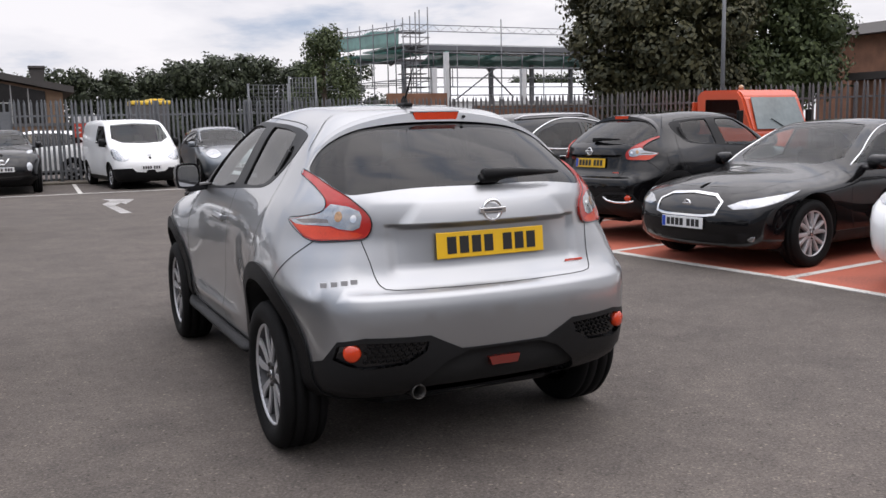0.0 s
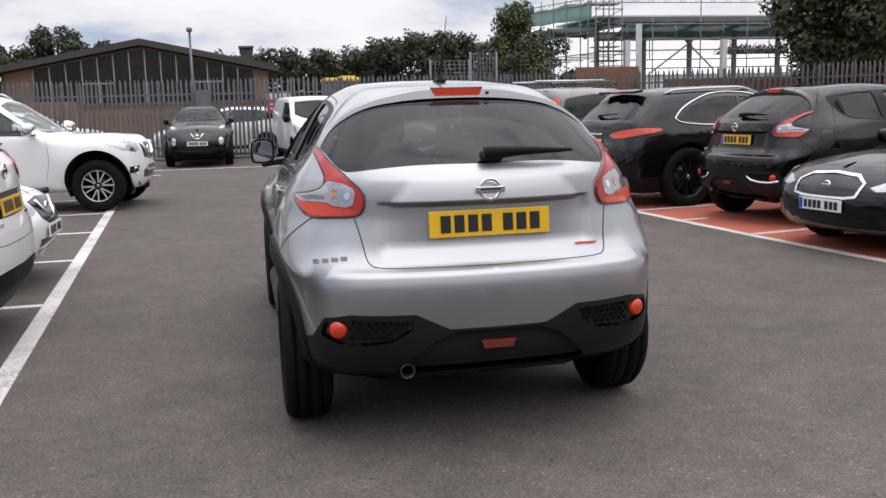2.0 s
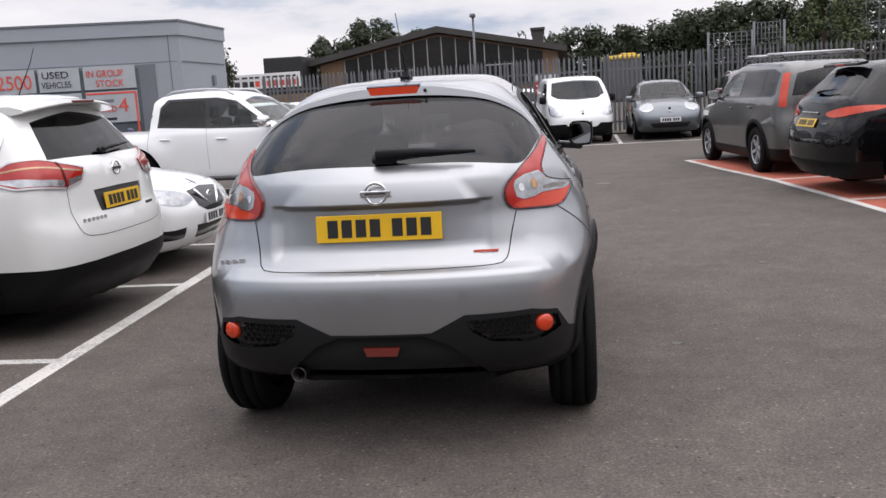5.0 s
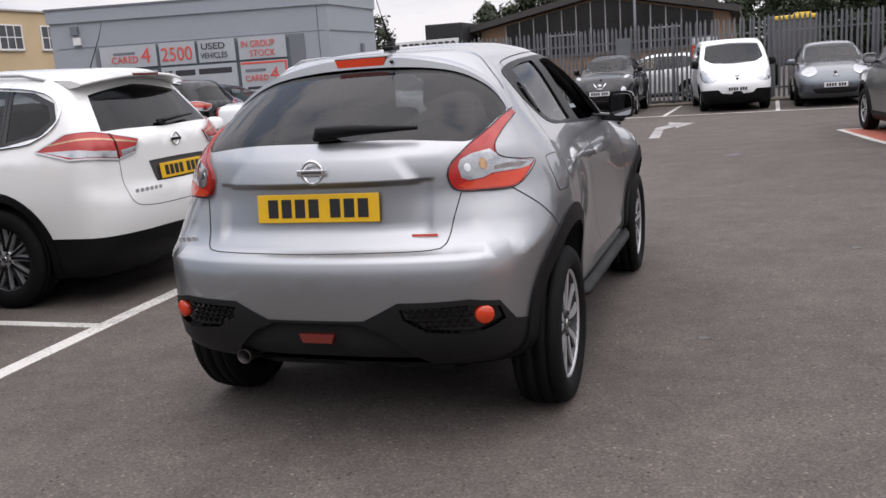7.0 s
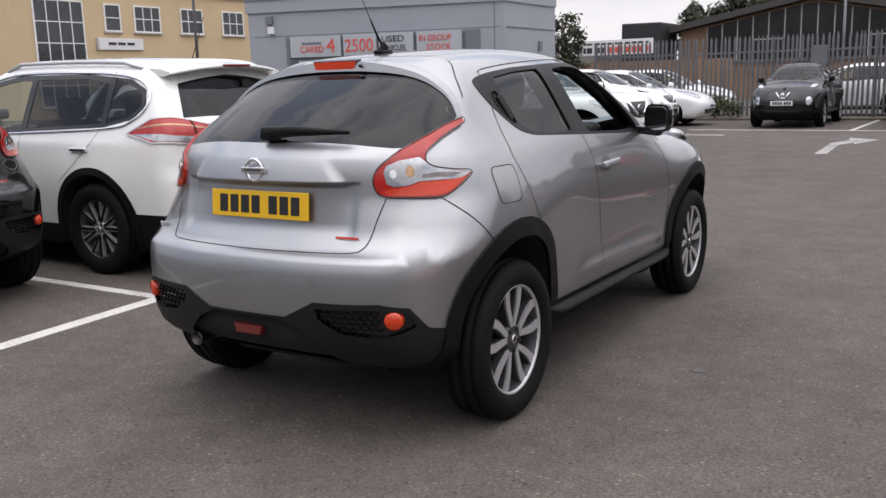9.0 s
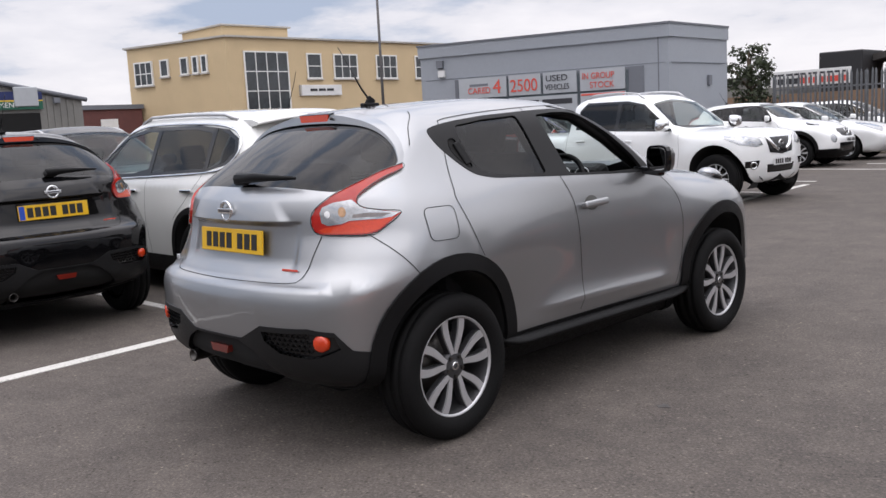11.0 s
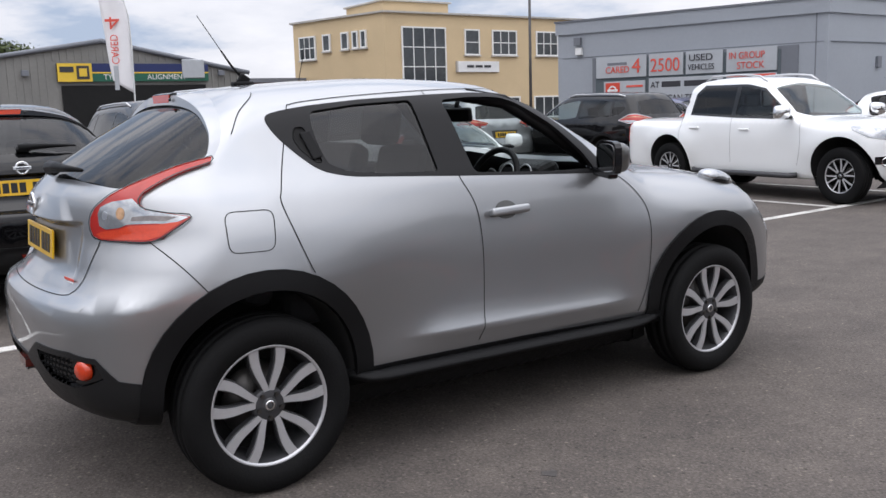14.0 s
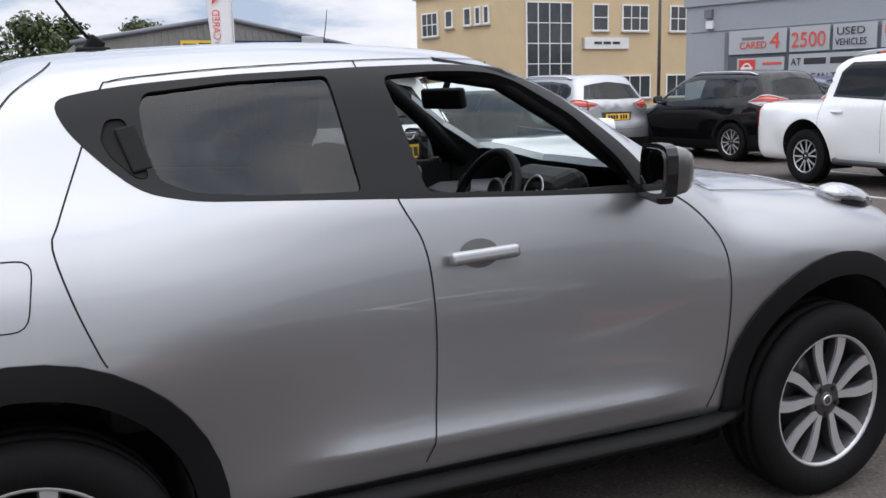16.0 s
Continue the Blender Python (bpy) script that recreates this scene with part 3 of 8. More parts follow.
        vs = [tuple(v) for v in self.chart(np.array(border))]
        es = [(i, (i + 1) % len(border)) for i in range(len(border))]
        held = self.from_dom(self.unchart(np.vstack(polys + [self.chart(np.array(border))])))
        for q in polys:
            b = len(vs)
            vs += [tuple(v) for v in q]
            es += [(b + i, b + (i + 1) % len(q)) for i in range(len(q))]
        for gap, D in spots[::-1]:
            D = D[(D[:, 0] > self.smin + 1e-3) & (D[:, 0] < top - 1e-3) & (D[:, 1] > 1e-3) & (D[:, 1] < T - 1e-3)]
            P3 = self.from_dom(D)
            ok = np.ones(len(D), bool)
            for c in range(0, len(D), 1500):
                ok[c:c + 1500] = ((P3[c:c + 1500, None] - held[None]) ** 2).sum(-1).min(1) > gap ** 2
            vs += [tuple(v) for v in self.chart(D[ok])]
            held = np.vstack([held, P3[ok]])
        r = delaunay_2d_cdt([Vector(v) for v in vs], es, [], 0, 1e-6)
        C = np.array([tuple(v) for v in r[0]])
        D = self.unchart(C)
        tris = np.array([f for f in r[2] if len(f) == 3])
        P = self.from_dom(D)
        Nn = self.normal(P)
        c3 = P[tris]
        cr3 = np.cross(c3[:, 1] - c3[:, 0], c3[:, 2] - c3[:, 0])
        flip = (cr3 * Nn[tris].mean(1)).sum(1) < 0
        tris[flip] = tris[flip][:, ::-1]
        tris = tris[np.linalg.norm(cr3, axis=1) > 1e-12]
        cen = C[tris].mean(1)
        tag = np.zeros(len(tris), int)
        for i, q in enumerate(polys):
            tag[inside(q, cen)] = i + 1
        return P, Nn, tris, tag


def sheet(name, P, N, tris, material, parent, off=0.0, skirt=0.0, sides=(1,), label="", weld=False):
    """One panel of a skin as a mesh, pushed out by off, with turned-in edges skirt deep. sides: 1 right, -1 left."""
    use = np.unique(tris)
    idx = {v: i for i, v in enumerate(use)}
    t = np.array([[idx[a] for a in f] for f in tris])
    p, n = P[use] + N[use] * off, N[use]
    cnt = {}
    for f in t:
        for a, b in ((f[0], f[1]), (f[1], f[2]), (f[2], f[0])):
            cnt[(a, b)] = cnt.get((a, b), 0) + 1
    rim = [(a, b) for a, b in cnt if (b, a) not in cnt and not (abs(p[a][0]) < 1e-4 and abs(p[b][0]) < 1e-4)]
    obs = []

    def half(s, base):
        sx = np.array([s, 1, 1])
        V, Nn = [tuple(v) for v in p * sx], [tuple(v) for v in n * sx]
        F = [tuple(base + (f if s > 0 else f[::-1])) for f in t]
        if skirt:
            for a, b in rim:
                e = p[b] - p[a]
                out = np.cross(e, n[a])
                out = out / max(np.linalg.norm(out), 1e-9)
                k = base + len(V)
                V += [tuple(v) for v in np.array([p[a], p[b], p[b] - n[b] * skirt, p[a] - n[a] * skirt]) * sx]
                Nn += [tuple(out * sx)] * 4
                F.append((k, k + 3, k + 2, k + 1) if s > 0 else (k, k + 1, k + 2, k + 3))
        return V, Nn, F
    if weld:
        V, Nn, F = half(1, 0)
        V2, N2, F2 = half(-1, len(V))
        return [mesh_ob(name, V + V2, F + F2, material, parent, label, N=Nn + N2)]
    for s in sides:
        V, Nn, F = half(s, 0)
        obs.append(mesh_ob(name, V, F, material, parent, label, N=Nn))
    return obs


def ribbon(name, shell, lines, width, material, parent, off=0.0015, sides=(1, -1)):
    """Thin strips along lines on the skin; a line is (view, points)."""
    V, F, Nn = [], [], []
    for view, pts in lines:
        P = shell.on(view, open_curve(pts))
        n = shell.normal(P)
        t = np.gradient(P, axis=0)
        b = np.cross(n, t)
        b /= np.maximum(np.linalg.norm(b, axis=1), 1e-9)[:, None]
        for s in sides:
            sx = np.array([s, 1, 1])
            k = len(V)
            for i in range(len(P)):
                V += [tuple((P[i] + n[i] * off + b[i] * width / 2) * sx), tuple((P[i] + n[i] * off - b[i] * width / 2) * sx)]
                Nn += [tuple(n[i] * sx)] * 2
                if i:
                    q = k + 2 * i
                    F.append((q - 2, q - 1, q + 1, q) if s > 0 else (q, q + 1, q - 1, q - 2))
    return mesh_ob(name, V, F, material, parent, N=Nn)


def rounded(pts, r):
    """An outline with its corners rounded."""
    p, out = [np.array(q, float) for q in pts], []
    for i, b in enumerate(p):
        a, c = p[i - 1], p[(i + 1) % len(p)]
        da, dc = np.linalg.norm(a - b), np.linalg.norm(c - b)
        s, e = b + (a - b) * min(r / da, 0.45), b + (c - b) * min(r / dc, 0.45)
        out += [tuple((1 - t) ** 2 * s + 2 * t * (1 - t) * b + t * t * e) for t in (0.0, 0.25, 0.5, 0.75, 1.0)]
    return out


def circle(cy, cz, r, n=40):
    return [(cy + r * math.cos(a), cz + r * math.sin(a)) for a in np.linspace(0, 2 * math.pi, n, endpoint=False)]


def circle3(c, r, n=24):
    """A ring seen from ahead or behind."""
    return [(c[0] + r * math.cos(a), c[1], c[2] + r * math.sin(a)) for a in np.linspace(0, 2 * math.pi, n, endpoint=False)]


def make_wheel(car, at, side, R, rim, width, style, face="alloy", pocket="alloy_dark", steer=0.0):
    """A wheel whose outer face looks to side (1 right, -1 left)."""
    w = new("wheel")
    w.parent = car
    w.matrix_basis = pose(*at, 0, 0, (0 if side > 0 else 180) + steer)
    h = width / 2
    sh = R - rim
    lathe("tyre", [(rim - 0.008, h * 0.72), (rim + 0.004, h * 0.84), (rim + 0.25 * sh, h * 0.98), (rim + 0.5 * sh, h * 1.0), (rim + 0.78 * sh, h * 0.94),
                   (R - 0.016, h * 0.86), (R - 0.005, h * 0.74), (R - 0.002, h * 0.55), (R - 0.011, h * 0.54), (R - 0.011, h * 0.46), (R, h * 0.45),
                   (R, h * 0.08), (R - 0.011, h * 0.07), (R - 0.011, -h * 0.07), (R, -h * 0.08), (R, -h * 0.45), (R - 0.011, -h * 0.46), (R - 0.011, -h * 0.54),
                   (R - 0.002, -h * 0.55), (R - 0.005, -h * 0.74), (R - 0.016, -h * 0.86), (rim + 0.5 * sh, -h), (rim, -h * 0.8)], "rubber", w, 56)
    lathe("rim", [(rim - 0.004, h * 0.62), (rim + 0.004, h * 0.80), (rim - 0.006, h * 0.80), (rim - 0.012, h * 0.70)], face, w, 48)
    lathe("rim_barrel", [(rim - 0.011, h * 0.72), (rim - 0.018, h * 0.60), (rim - 0.03, 0.0), (rim - 0.03, -h * 0.8)], "alloy_dark", w, 40)
    lathe("brake_disc", [(0.02, -0.015), (rim * 0.66, -0.015), (rim * 0.66, -0.03)], "steel", w, 32)
    lathe("wheel_back", [(0.0, -0.05), (rim - 0.03, -0.06)], "liner", w, 24)
    xo, xi = h * 0.72, h * 0.66

    def spoke(name, pts, x0, x1, dep, material, parent_bm=None):
        bm = bmesh.new() if parent_bm is None else parent_bm
        k = len(pts)
        top = [bm.verts.new((x0 + (x1 - x0) * (math.hypot(u, v) / rim), u, v)) for u, v in pts]
        low = [bm.verts.new((p.co.x - dep, p.co.y, p.co.z)) for p in top]
        bm.faces.new(top)
        for i in range(k):
            bm.faces.new((top[i], low[i], low[(i + 1) % k], top[(i + 1) % k]))
        return bm

    def blade(a0, a1, w0, w1, r0=0.058, r1=None, bend=0.0):
        r1 = r1 or rim - 0.008
        left, right = [], []
        for i in range(7):
            t = i / 6
            r = r0 + (r1 - r0) * t
            a = a0 + (a1 - a0) * t + bend * math.sin(math.pi * t)
            hw = (w0 + (w1 - w0) * t) / 2 / r
            left.append((r * math.cos(a + hw), r * math.sin(a + hw)))
            right.append((r * math.cos(a - hw), r * math.sin(a - hw)))
        return left + right[::-1]
    n = style["n"]
    for i in range(n):
        a = 2 * math.pi * (i + 0.25) / n
        for sg in style["pair"]:
            pts = blade(a + sg * style["hub"], a + sg * style["tip"], style["w0"], style["w1"], bend=sg * style.get("bend", 0) + style.get("sweep", 0))
            part("spoke", spoke("spoke", pts, xi, xo, 0.03, face), face, w)
            if style.get("edge"):
                wide = blade(a + sg * style["hub"], a + sg * style["tip"], style["w0"] + style["edge"], style["w1"] + style["edge"], bend=sg * style.get("bend", 0) + style.get("sweep", 0))
                part("spoke_side", spoke("spoke_side", wide, xi - 0.008, xo - 0.008, 0.03, pocket), pocket, w)
    lathe("hub", [(0.0, xi), (0.058, xi), (0.066, xi - 0.004), (0.07, xi - 0.03)], pocket if style.get("edge") else face, w, 24)
    lathe("centre_cap", [(0.0, xi + 0.006), (0.026, xi + 0.005), (0.029, xi)], "grey_plastic", w, 20)
    lathe("cap_emblem", [(0.013, xi + 0.007), (0.019, xi + 0.008), (0.02, xi + 0.003)], "chrome", w, 20)
    for i in range(5):
        a = 2 * math.pi * (i + 0.75) / 5
        bm = bmesh.new()
        bmesh.ops.create_cone(bm, cap_ends=True, segments=6, radius1=0.010, radius2=0.009, depth=0.02, matrix=pose(xi, 0.048 * math.cos(a), 0.048 * math.sin(a), 0, 90, 0))
        part("wheel_nut", bm, "steel", w)
    return w


TEN = {"n": 5, "pair": (1, -1), "hub": 0.17, "tip": 0.24, "w0": 0.022, "w1": 0.040, "bend": 0.085, "edge": 0.010}
FIVE_TWIN = {"n": 6, "pair": (1, -1), "hub": 0.16, "tip": 0.24, "w0": 0.02, "w1": 0.022, "edge": 0.02}
TEN_THIN = {"n": 10, "pair": (1,), "hub": 0.0, "tip": 0.0, "w0": 0.02, "w1": 0.03, "edge": 0.016}
FIVE_FAT = {"n": 5, "pair": (1,), "hub": 0.0, "tip": 0.0, "w0": 0.045, "w1": 0.07, "edge": 0.02}
SIX = {"n": 6, "pair": (1,), "hub": 0.0, "tip": 0.0, "w0": 0.04, "w1": 0.05}


def number_plate(car, m, yellow=True, eu=False, wide=0.52, tall=0.111):
    """A plate whose face looks along -y of m; its characters are plain bars."""
    p = box("number_plate", (wide, 0.008, tall), (0, 0, 0), "plate_yellow" if yellow else "plate_white", car, 0.003)
    p.matrix_basis = m
    x0 = -wide / 2 + (0.06 if eu else 0.045)
    if eu:
        box("plate_band", (0.04, 0.003, tall - 0.01), (-wide / 2 + 0.026, -0.0045, 0), "plate_blue", p)
    span = wide / 2 - 0.04 - x0
    ws = [0.05] * 4 + [0.05] * 3
    gap = (span - sum(ws) - 0.033) / 6
    x = x0
    for i, w in enumerate(ws):
        box("plate_character", (w * 0.86, 0.003, 0.072), (x + w / 2, -0.0045, 0), "plate_ink", p)
        x += w + gap + (0.033 if i == 3 else 0)
    return p


def seats(car, y_front, y_rear, z, w=0.36, rear=True):
    rows = [("front_seat", y_front, (1, -1))] + ([("rear_seat", y_rear, (1, -1))] if rear else [])
    for name, y, sides in rows:
        for s in sides:
            bm = bmesh.new()
            add_box(bm, (0.48, 0.5, 0.16), (s * w, y + 0.2, z), 0.05)
            add_box(bm, (0.46, 0.14, 0.62), (s * w, y - 0.1, z + 0.33), 0.05, (-14, 0, 0))
            st = part(name, bm, "fabric", car, smooth=False)
            bm = bmesh.new()
            add_box(bm, (0.25, 0.10, 0.18), (0, 0, 0), 0.04, (-8, 0, 0))
            hr = part("headrest", bm, "fabric", st)
            hr.location = (s * w, y - 0.2, z + 0.73)


def mirrors(car, at, cover, size=(0.19, 0.11, 0.15)):
    """Rounded door mirrors with their glass and foot."""
    base = closed_curve([(-0.5, -0.46), (0.25, -0.5), (0.48, -0.36), (0.5, 0.1), (0.4, 0.42), (0.0, 0.5), (-0.5, 0.4)], 0.2, True)
    for s in (1, -1):
        bm = bmesh.new()
        rings = [[bm.verts.new((s * u * size[0] * q, y * size[1], v * size[2] * q)) for u, v in base] for y, q in ((-0.5, 0.92), (-0.38, 1.0), (0.0, 0.98), (0.35, 0.8), (0.55, 0.45))]
        k = len(base)
        for a, b in zip(rings, rings[1:]):
            for i in range(k):
                bm.faces.new((a[i], a[(i + 1) % k], b[(i + 1) % k], b[i]))
        bm.faces.new(rings[0])
        bm.faces.new(rings[-1])
        bmesh.ops.recalc_face_normals(bm, faces=bm.faces)
        mo = part("door_mirror", bm, cover, car, smooth=True)
        mo.location = (s * at[0], at[1], at[2])
        bm = bmesh.new()
        add_prism(bm, [(s * u * size[0] * 0.84, v * size[2] * 0.82) for u, v in base], 0.004, lambda u, v, w: (u, -size[1] / 2 - 0.001 - w, v))
        part("mirror_glass", bm, "mirror", mo)
        box("mirror_arm", (0.14, 0.06, 0.045), (-s * 0.11, 0.01, -size[2] / 2 + 0.012), "gloss_black", mo, 0.015)


def roof_rails(car, shell, x, y0, y1, material, h=0.035):
    for s in (1, -1):
        ys = np.linspace(y0, y1, 10)
        P = shell.on("top", [(x, y) for y in ys])
        pts = [(s * p[0], p[1], p[2] + (h if 0 < i < 9 else 0.0)) for i, p in enumerate(P)]
        tube("roof_rail", pts, 0.016, material, car)


def make_car(name, spec, m, label, paintwork, category="car", group="", open_window=False):
    """A car from its spec: the skin cut into panels, wheels, glass and lamps."""
    car = thing(name, m, label, category, group)
    sh = Shell(spec)
    wb, R = spec["wheelbase"], spec["wheel_r"]
    ra, fl = spec["arch_r"], spec.get("flare", 0.0)
    dys = spec.get("arch_dy", (0.0, 0.0))
    regs = list(spec.get("under", []))
    if fl:
        for y, dy in zip((0, wb), dys):
            regs.append(dict(name="arch_flare", view="side", pts=circle(y + dy, spec.get("hub_z", R) + spec.get("arch_up", 0.02), ra + fl), mat="plastic", off=spec.get("flare_off", 0.010), skirt=0.03, pair=True))
    for y, dy in zip((0, wb), dys):
        regs.append(dict(name="", view="side", pts=circle(y + dy, spec.get("hub_z", R) + spec.get("arch_up", 0.02), ra), hole=True))
    regs += spec["panels"]
    P, N, tris, tag = sh.build(regs, spec.get("step", 0.05))
    skin = tris[tag == 0]
    sheet("body", P, N, skin, paintwork, car, 0.0, 0.03, weld=True)
    sheet("lining", P, N, skin[(P[skin][:, :, 2].mean(1) > 0.45)], "lining", car, -0.034, 0.0, weld=True)
    for i, r in enumerate(regs):
        if r.get("hole"):
            continue
        t = tris[tag == i + 1]
        if not len(t):
            continue
        mt = paintwork if r["mat"] == "body" else r["mat"]
        if r.get("pair"):
            sheet(r["name"], P, N, t, mt, car, r.get("off", 0), r.get("skirt", 0.01), (-1,) if open_window and r.get("open_right") else (1, -1), r.get("label", ""))
        elif r.get("right"):
            sheet(r["name"], P, N, t, mt, car, r.get("off", 0), r.get("skirt", 0.01), (1,), r.get("label", ""))
            sheet("quarter_panel", P, N, t, mt, car, 0.0, 0.0, (-1,))
        else:
            sheet(r["name"], P, N, t, mt, car, r.get("off", 0), r.get("skirt", 0.01), label=r.get("label", ""), weld=True)
    if spec.get("gaps"):
        for line in spec["gaps"]:
            for s in (1, -1):
                ribbon("shut_line", sh, [line], spec.get("gap_w", 0.0042), "gap", car, sides=(s,))
    for name_, width, mt, sides, line in spec.get("trims", ()):
        for s in sides:
            ribbon(name_, sh, [line], width, mt, car, off=0.014 if "lamp" in name_ else 0.0025, sides=(s,))
    tr = spec["track"] / 2
    for y in (0, wb):
        for s in (1, -1):
            make_wheel(car, (s * tr, y, spec.get("hub_z", R)), s, R, spec["rim_r"], spec["tyre_w"], spec["wheel_style"], spec.get("rim", "alloy"), spec.get("pocket", "alloy_dark"))
            V, F = [], []
            rr, cz, yc = ra - 0.004, spec.get("hub_z", R) + spec.get("arch_up", 0.02), y + dys[0 if y == 0 else 1]
            for k in range(19):
                a = math.pi * (k / 18 * 1.3 - 0.15)
                for x in (0.42, sh.on("side", [(yc + rr * math.cos(a), max(cz + rr * math.sin(a), spec["floor"] + 0.03))])[0][0] - 0.004):
                    V.append((s * x, yc + rr * math.cos(a), cz + rr * math.sin(a)))
                if k:
                    F.append((2 * k - 2, 2 * k - 1, 2 * k + 1, 2 * k))
            n = len(V)
            V.append((s * 0.42, yc, cz))
            for k in range(18):
                F.append((n, 2 * k, 2 * k + 2))
            mesh_ob("wheel_well", V, F, "liner", car)
    ys = spec.get("seat_y", (wb * 0.42, wb * 0.08))
    seats(car, ys[0], ys[1], spec.get("seat_z", 0.55), rear=spec.get("rear_seats", True))
    z = spec.get("dash", (wb * 0.72, 0.95))
    box("dashboard", (1.3, 0.45, 0.3), (0, z[0], z[1] - 0.15), "grey_plastic", car, 0.08)
    box("floor_pan", (1.1, wb + 0.4, 0.04), (0, wb / 2, spec["floor"] + 0.06), "liner", car)
    if spec.get("mirror"):
        mirrors(car, spec["mirror"], spec.get("mirror_cover", paintwork), spec.get("mirror_size", (0.19, 0.11, 0.15)))
    if spec.get("rails"):
        roof_rails(car, sh, *spec["rails"])
    if spec.get("plate_rear"):
        x, z = 0, spec["plate_rear"]
        p = sh.on("rear", [(0, z)])[0]
        nn = sh.normal(np.array([p]))[0]
        number_plate(car, pose(0, p[1] - 0.012, z, -math.degrees(math.asin(np.clip(nn[2], -0.5, 0.5))), 0, 0), True, spec.get("eu", False))
    if spec.get("plate_front"):
        z = spec["plate_front"]
        p = sh.on("front", [(0.2, z)])[0]
        number_plate(car, pose(0, p[1] + 0.018, z, 0, 0, 180), False, spec.get("eu", False))
    return car, sh


CROSSOVER = dict(
    top=[(-0.2, 1.47), (-0.1, 1.492), (0.0, 1.512), (0.3, 1.545), (0.8, 1.567), (1.1, 1.558), (1.3, 1.54), (1.5, 1.485), (1.7, 1.385), (1.95, 1.225), (2.12, 1.125), (2.3, 1.10), (2.6, 1.07), (2.9, 1.015), (3.2, 0.91), (3.4, 0.78)],
    tail=[(0.18, -0.20), (0.27, -0.42), (0.32, -0.585), (0.36, -0.655), (0.42, -0.70), (0.55, -0.725), (0.68, -0.73), (0.75, -0.715), (0.79, -0.655), (0.85, -0.625), (0.95, -0.614), (1.05, -0.607), (1.12, -0.592), (1.17, -0.55), (1.3, -0.36), (1.42, -0.17), (1.47, -0.10), (1.5, -0.075), (1.6, -0.04)],
    nose=[(0.2, 3.2), (0.35, 3.33), (0.5, 3.37), (0.65, 3.36), (0.8, 3.28), (0.9, 3.2), (1.0, 3.15), (1.6, 3.15)],
    wide=[(0.14, 0.66), (0.26, 0.69), (0.345, 0.785), (0.385, 0.808), (0.43, 0.811), (0.50, 0.808), (0.58, 0.803), (0.68, 0.797), (0.8, 0.790), (0.95, 0.772), (1.05, 0.750), (1.1, 0.735), (1.2, 0.685), (1.34, 0.61), (1.45, 0.545), (1.55, 0.48)],
    plan=[(-0.7, -0.07), (-0.45, -0.040), (-0.2, -0.008), (0.05, 0.0), (0.2, -0.006), (0.8, 0.0), (1.6, 0.0), (2.2, 0.0), (2.8, -0.03), (3.3, -0.1)],
    bumps=[(0.02, 0.87, 0.076, 0.64, 0.29, 1.3), (0.02, 0.62, 0.030, 0.42, 0.22), (2.52, 0.83, 0.074, 0.50, 0.27, 1.3), (2.53, 0.58, 0.026, 0.44, 0.22)],
    creases=[(0.55, 0.478, 2.05, 0.452, 0.024, 0.05)], brows=[(0.425, 0.80, 1.030, 1.140, 0.020)],
    crown=0.16, tail_round=[(0.4, 0.28), (0.75, 0.29), (0.88, 0.42), (1.0, 0.56), (1.2, 0.60), (1.5, 0.55)], nose_round=0.35, k_top=0.14, k_tail=0.17, k_nose=0.2, dents=[(0.47, 0.795, 1.040, 0.020, 0.05, 0.07, 0.010)],
    dense=[("rear", 0.0, 0.47, 0.99, 1.14, 0.011), ("rear", 0.0, 0.47, 0.84, 0.99, 0.02), ("side", -0.45, 0.1, 0.50, 1.15, 0.022), ("rear", 0.0, 0.66, 0.70, 0.84, 0.014), ("rear", 0.45, 0.60, 0.84, 1.0, 0.02), ("side", 0.5, 2.05, 0.36, 0.62, 0.018), ("side", -0.5, 0.85, 0.62, 1.15, 0.028), ("side", 1.85, 2.9, 0.7, 1.0, 0.03)],
    floor=0.19, ya=0.3, yb=2.3, z0=0.94, mid=0.6,
    flare_off=0.013, wheelbase=2.50, wheel_r=0.342, hub_z=0.326, arch_r=0.384, flare=0.076, arch_up=0.064, arch_dy=(0.0, 0.0), track=1.515, rim_r=0.234, tyre_w=0.215, step=0.04,
    seat_y=(1.0, 0.25), seat_z=0.62, dash=(1.85, 1.02),
)
CROSSOVER["under"] = []
CROSSOVER["under"].append(dict(name="rear_valance", view="3d", pts=[(0, -0.7, 0.535), (0.2, -0.7, 0.535), (0.34, -0.7, 0.60), (0.6, -0.64, 0.605), (0.70, -0.58, 0.585), (0.745, -0.52, 0.50), (0.80, -0.40, 0.47), (0.86, -0.2, 0.46), (0.86, -0.2, 0.12), (0, -0.5, 0.12)], mat="valance_plastic", off=0.004, skirt=0.02))
CROSSOVER["under"].append(dict(name="side_sill", view="side", pts=[(0.3, 0.385), (0.7, 0.388), (1.25, 0.385), (2.2, 0.355), (2.2, 0.1), (0.3, 0.1)], mat="plastic", off=0.004, skirt=0.03, pair=True))
CROSSOVER["under"].append(dict(name="front_valance", view="side", pts=[(2.75, 0.40), (3.5, 0.42), (3.5, 0.1), (2.75, 0.1)], mat="plastic", off=0.004))
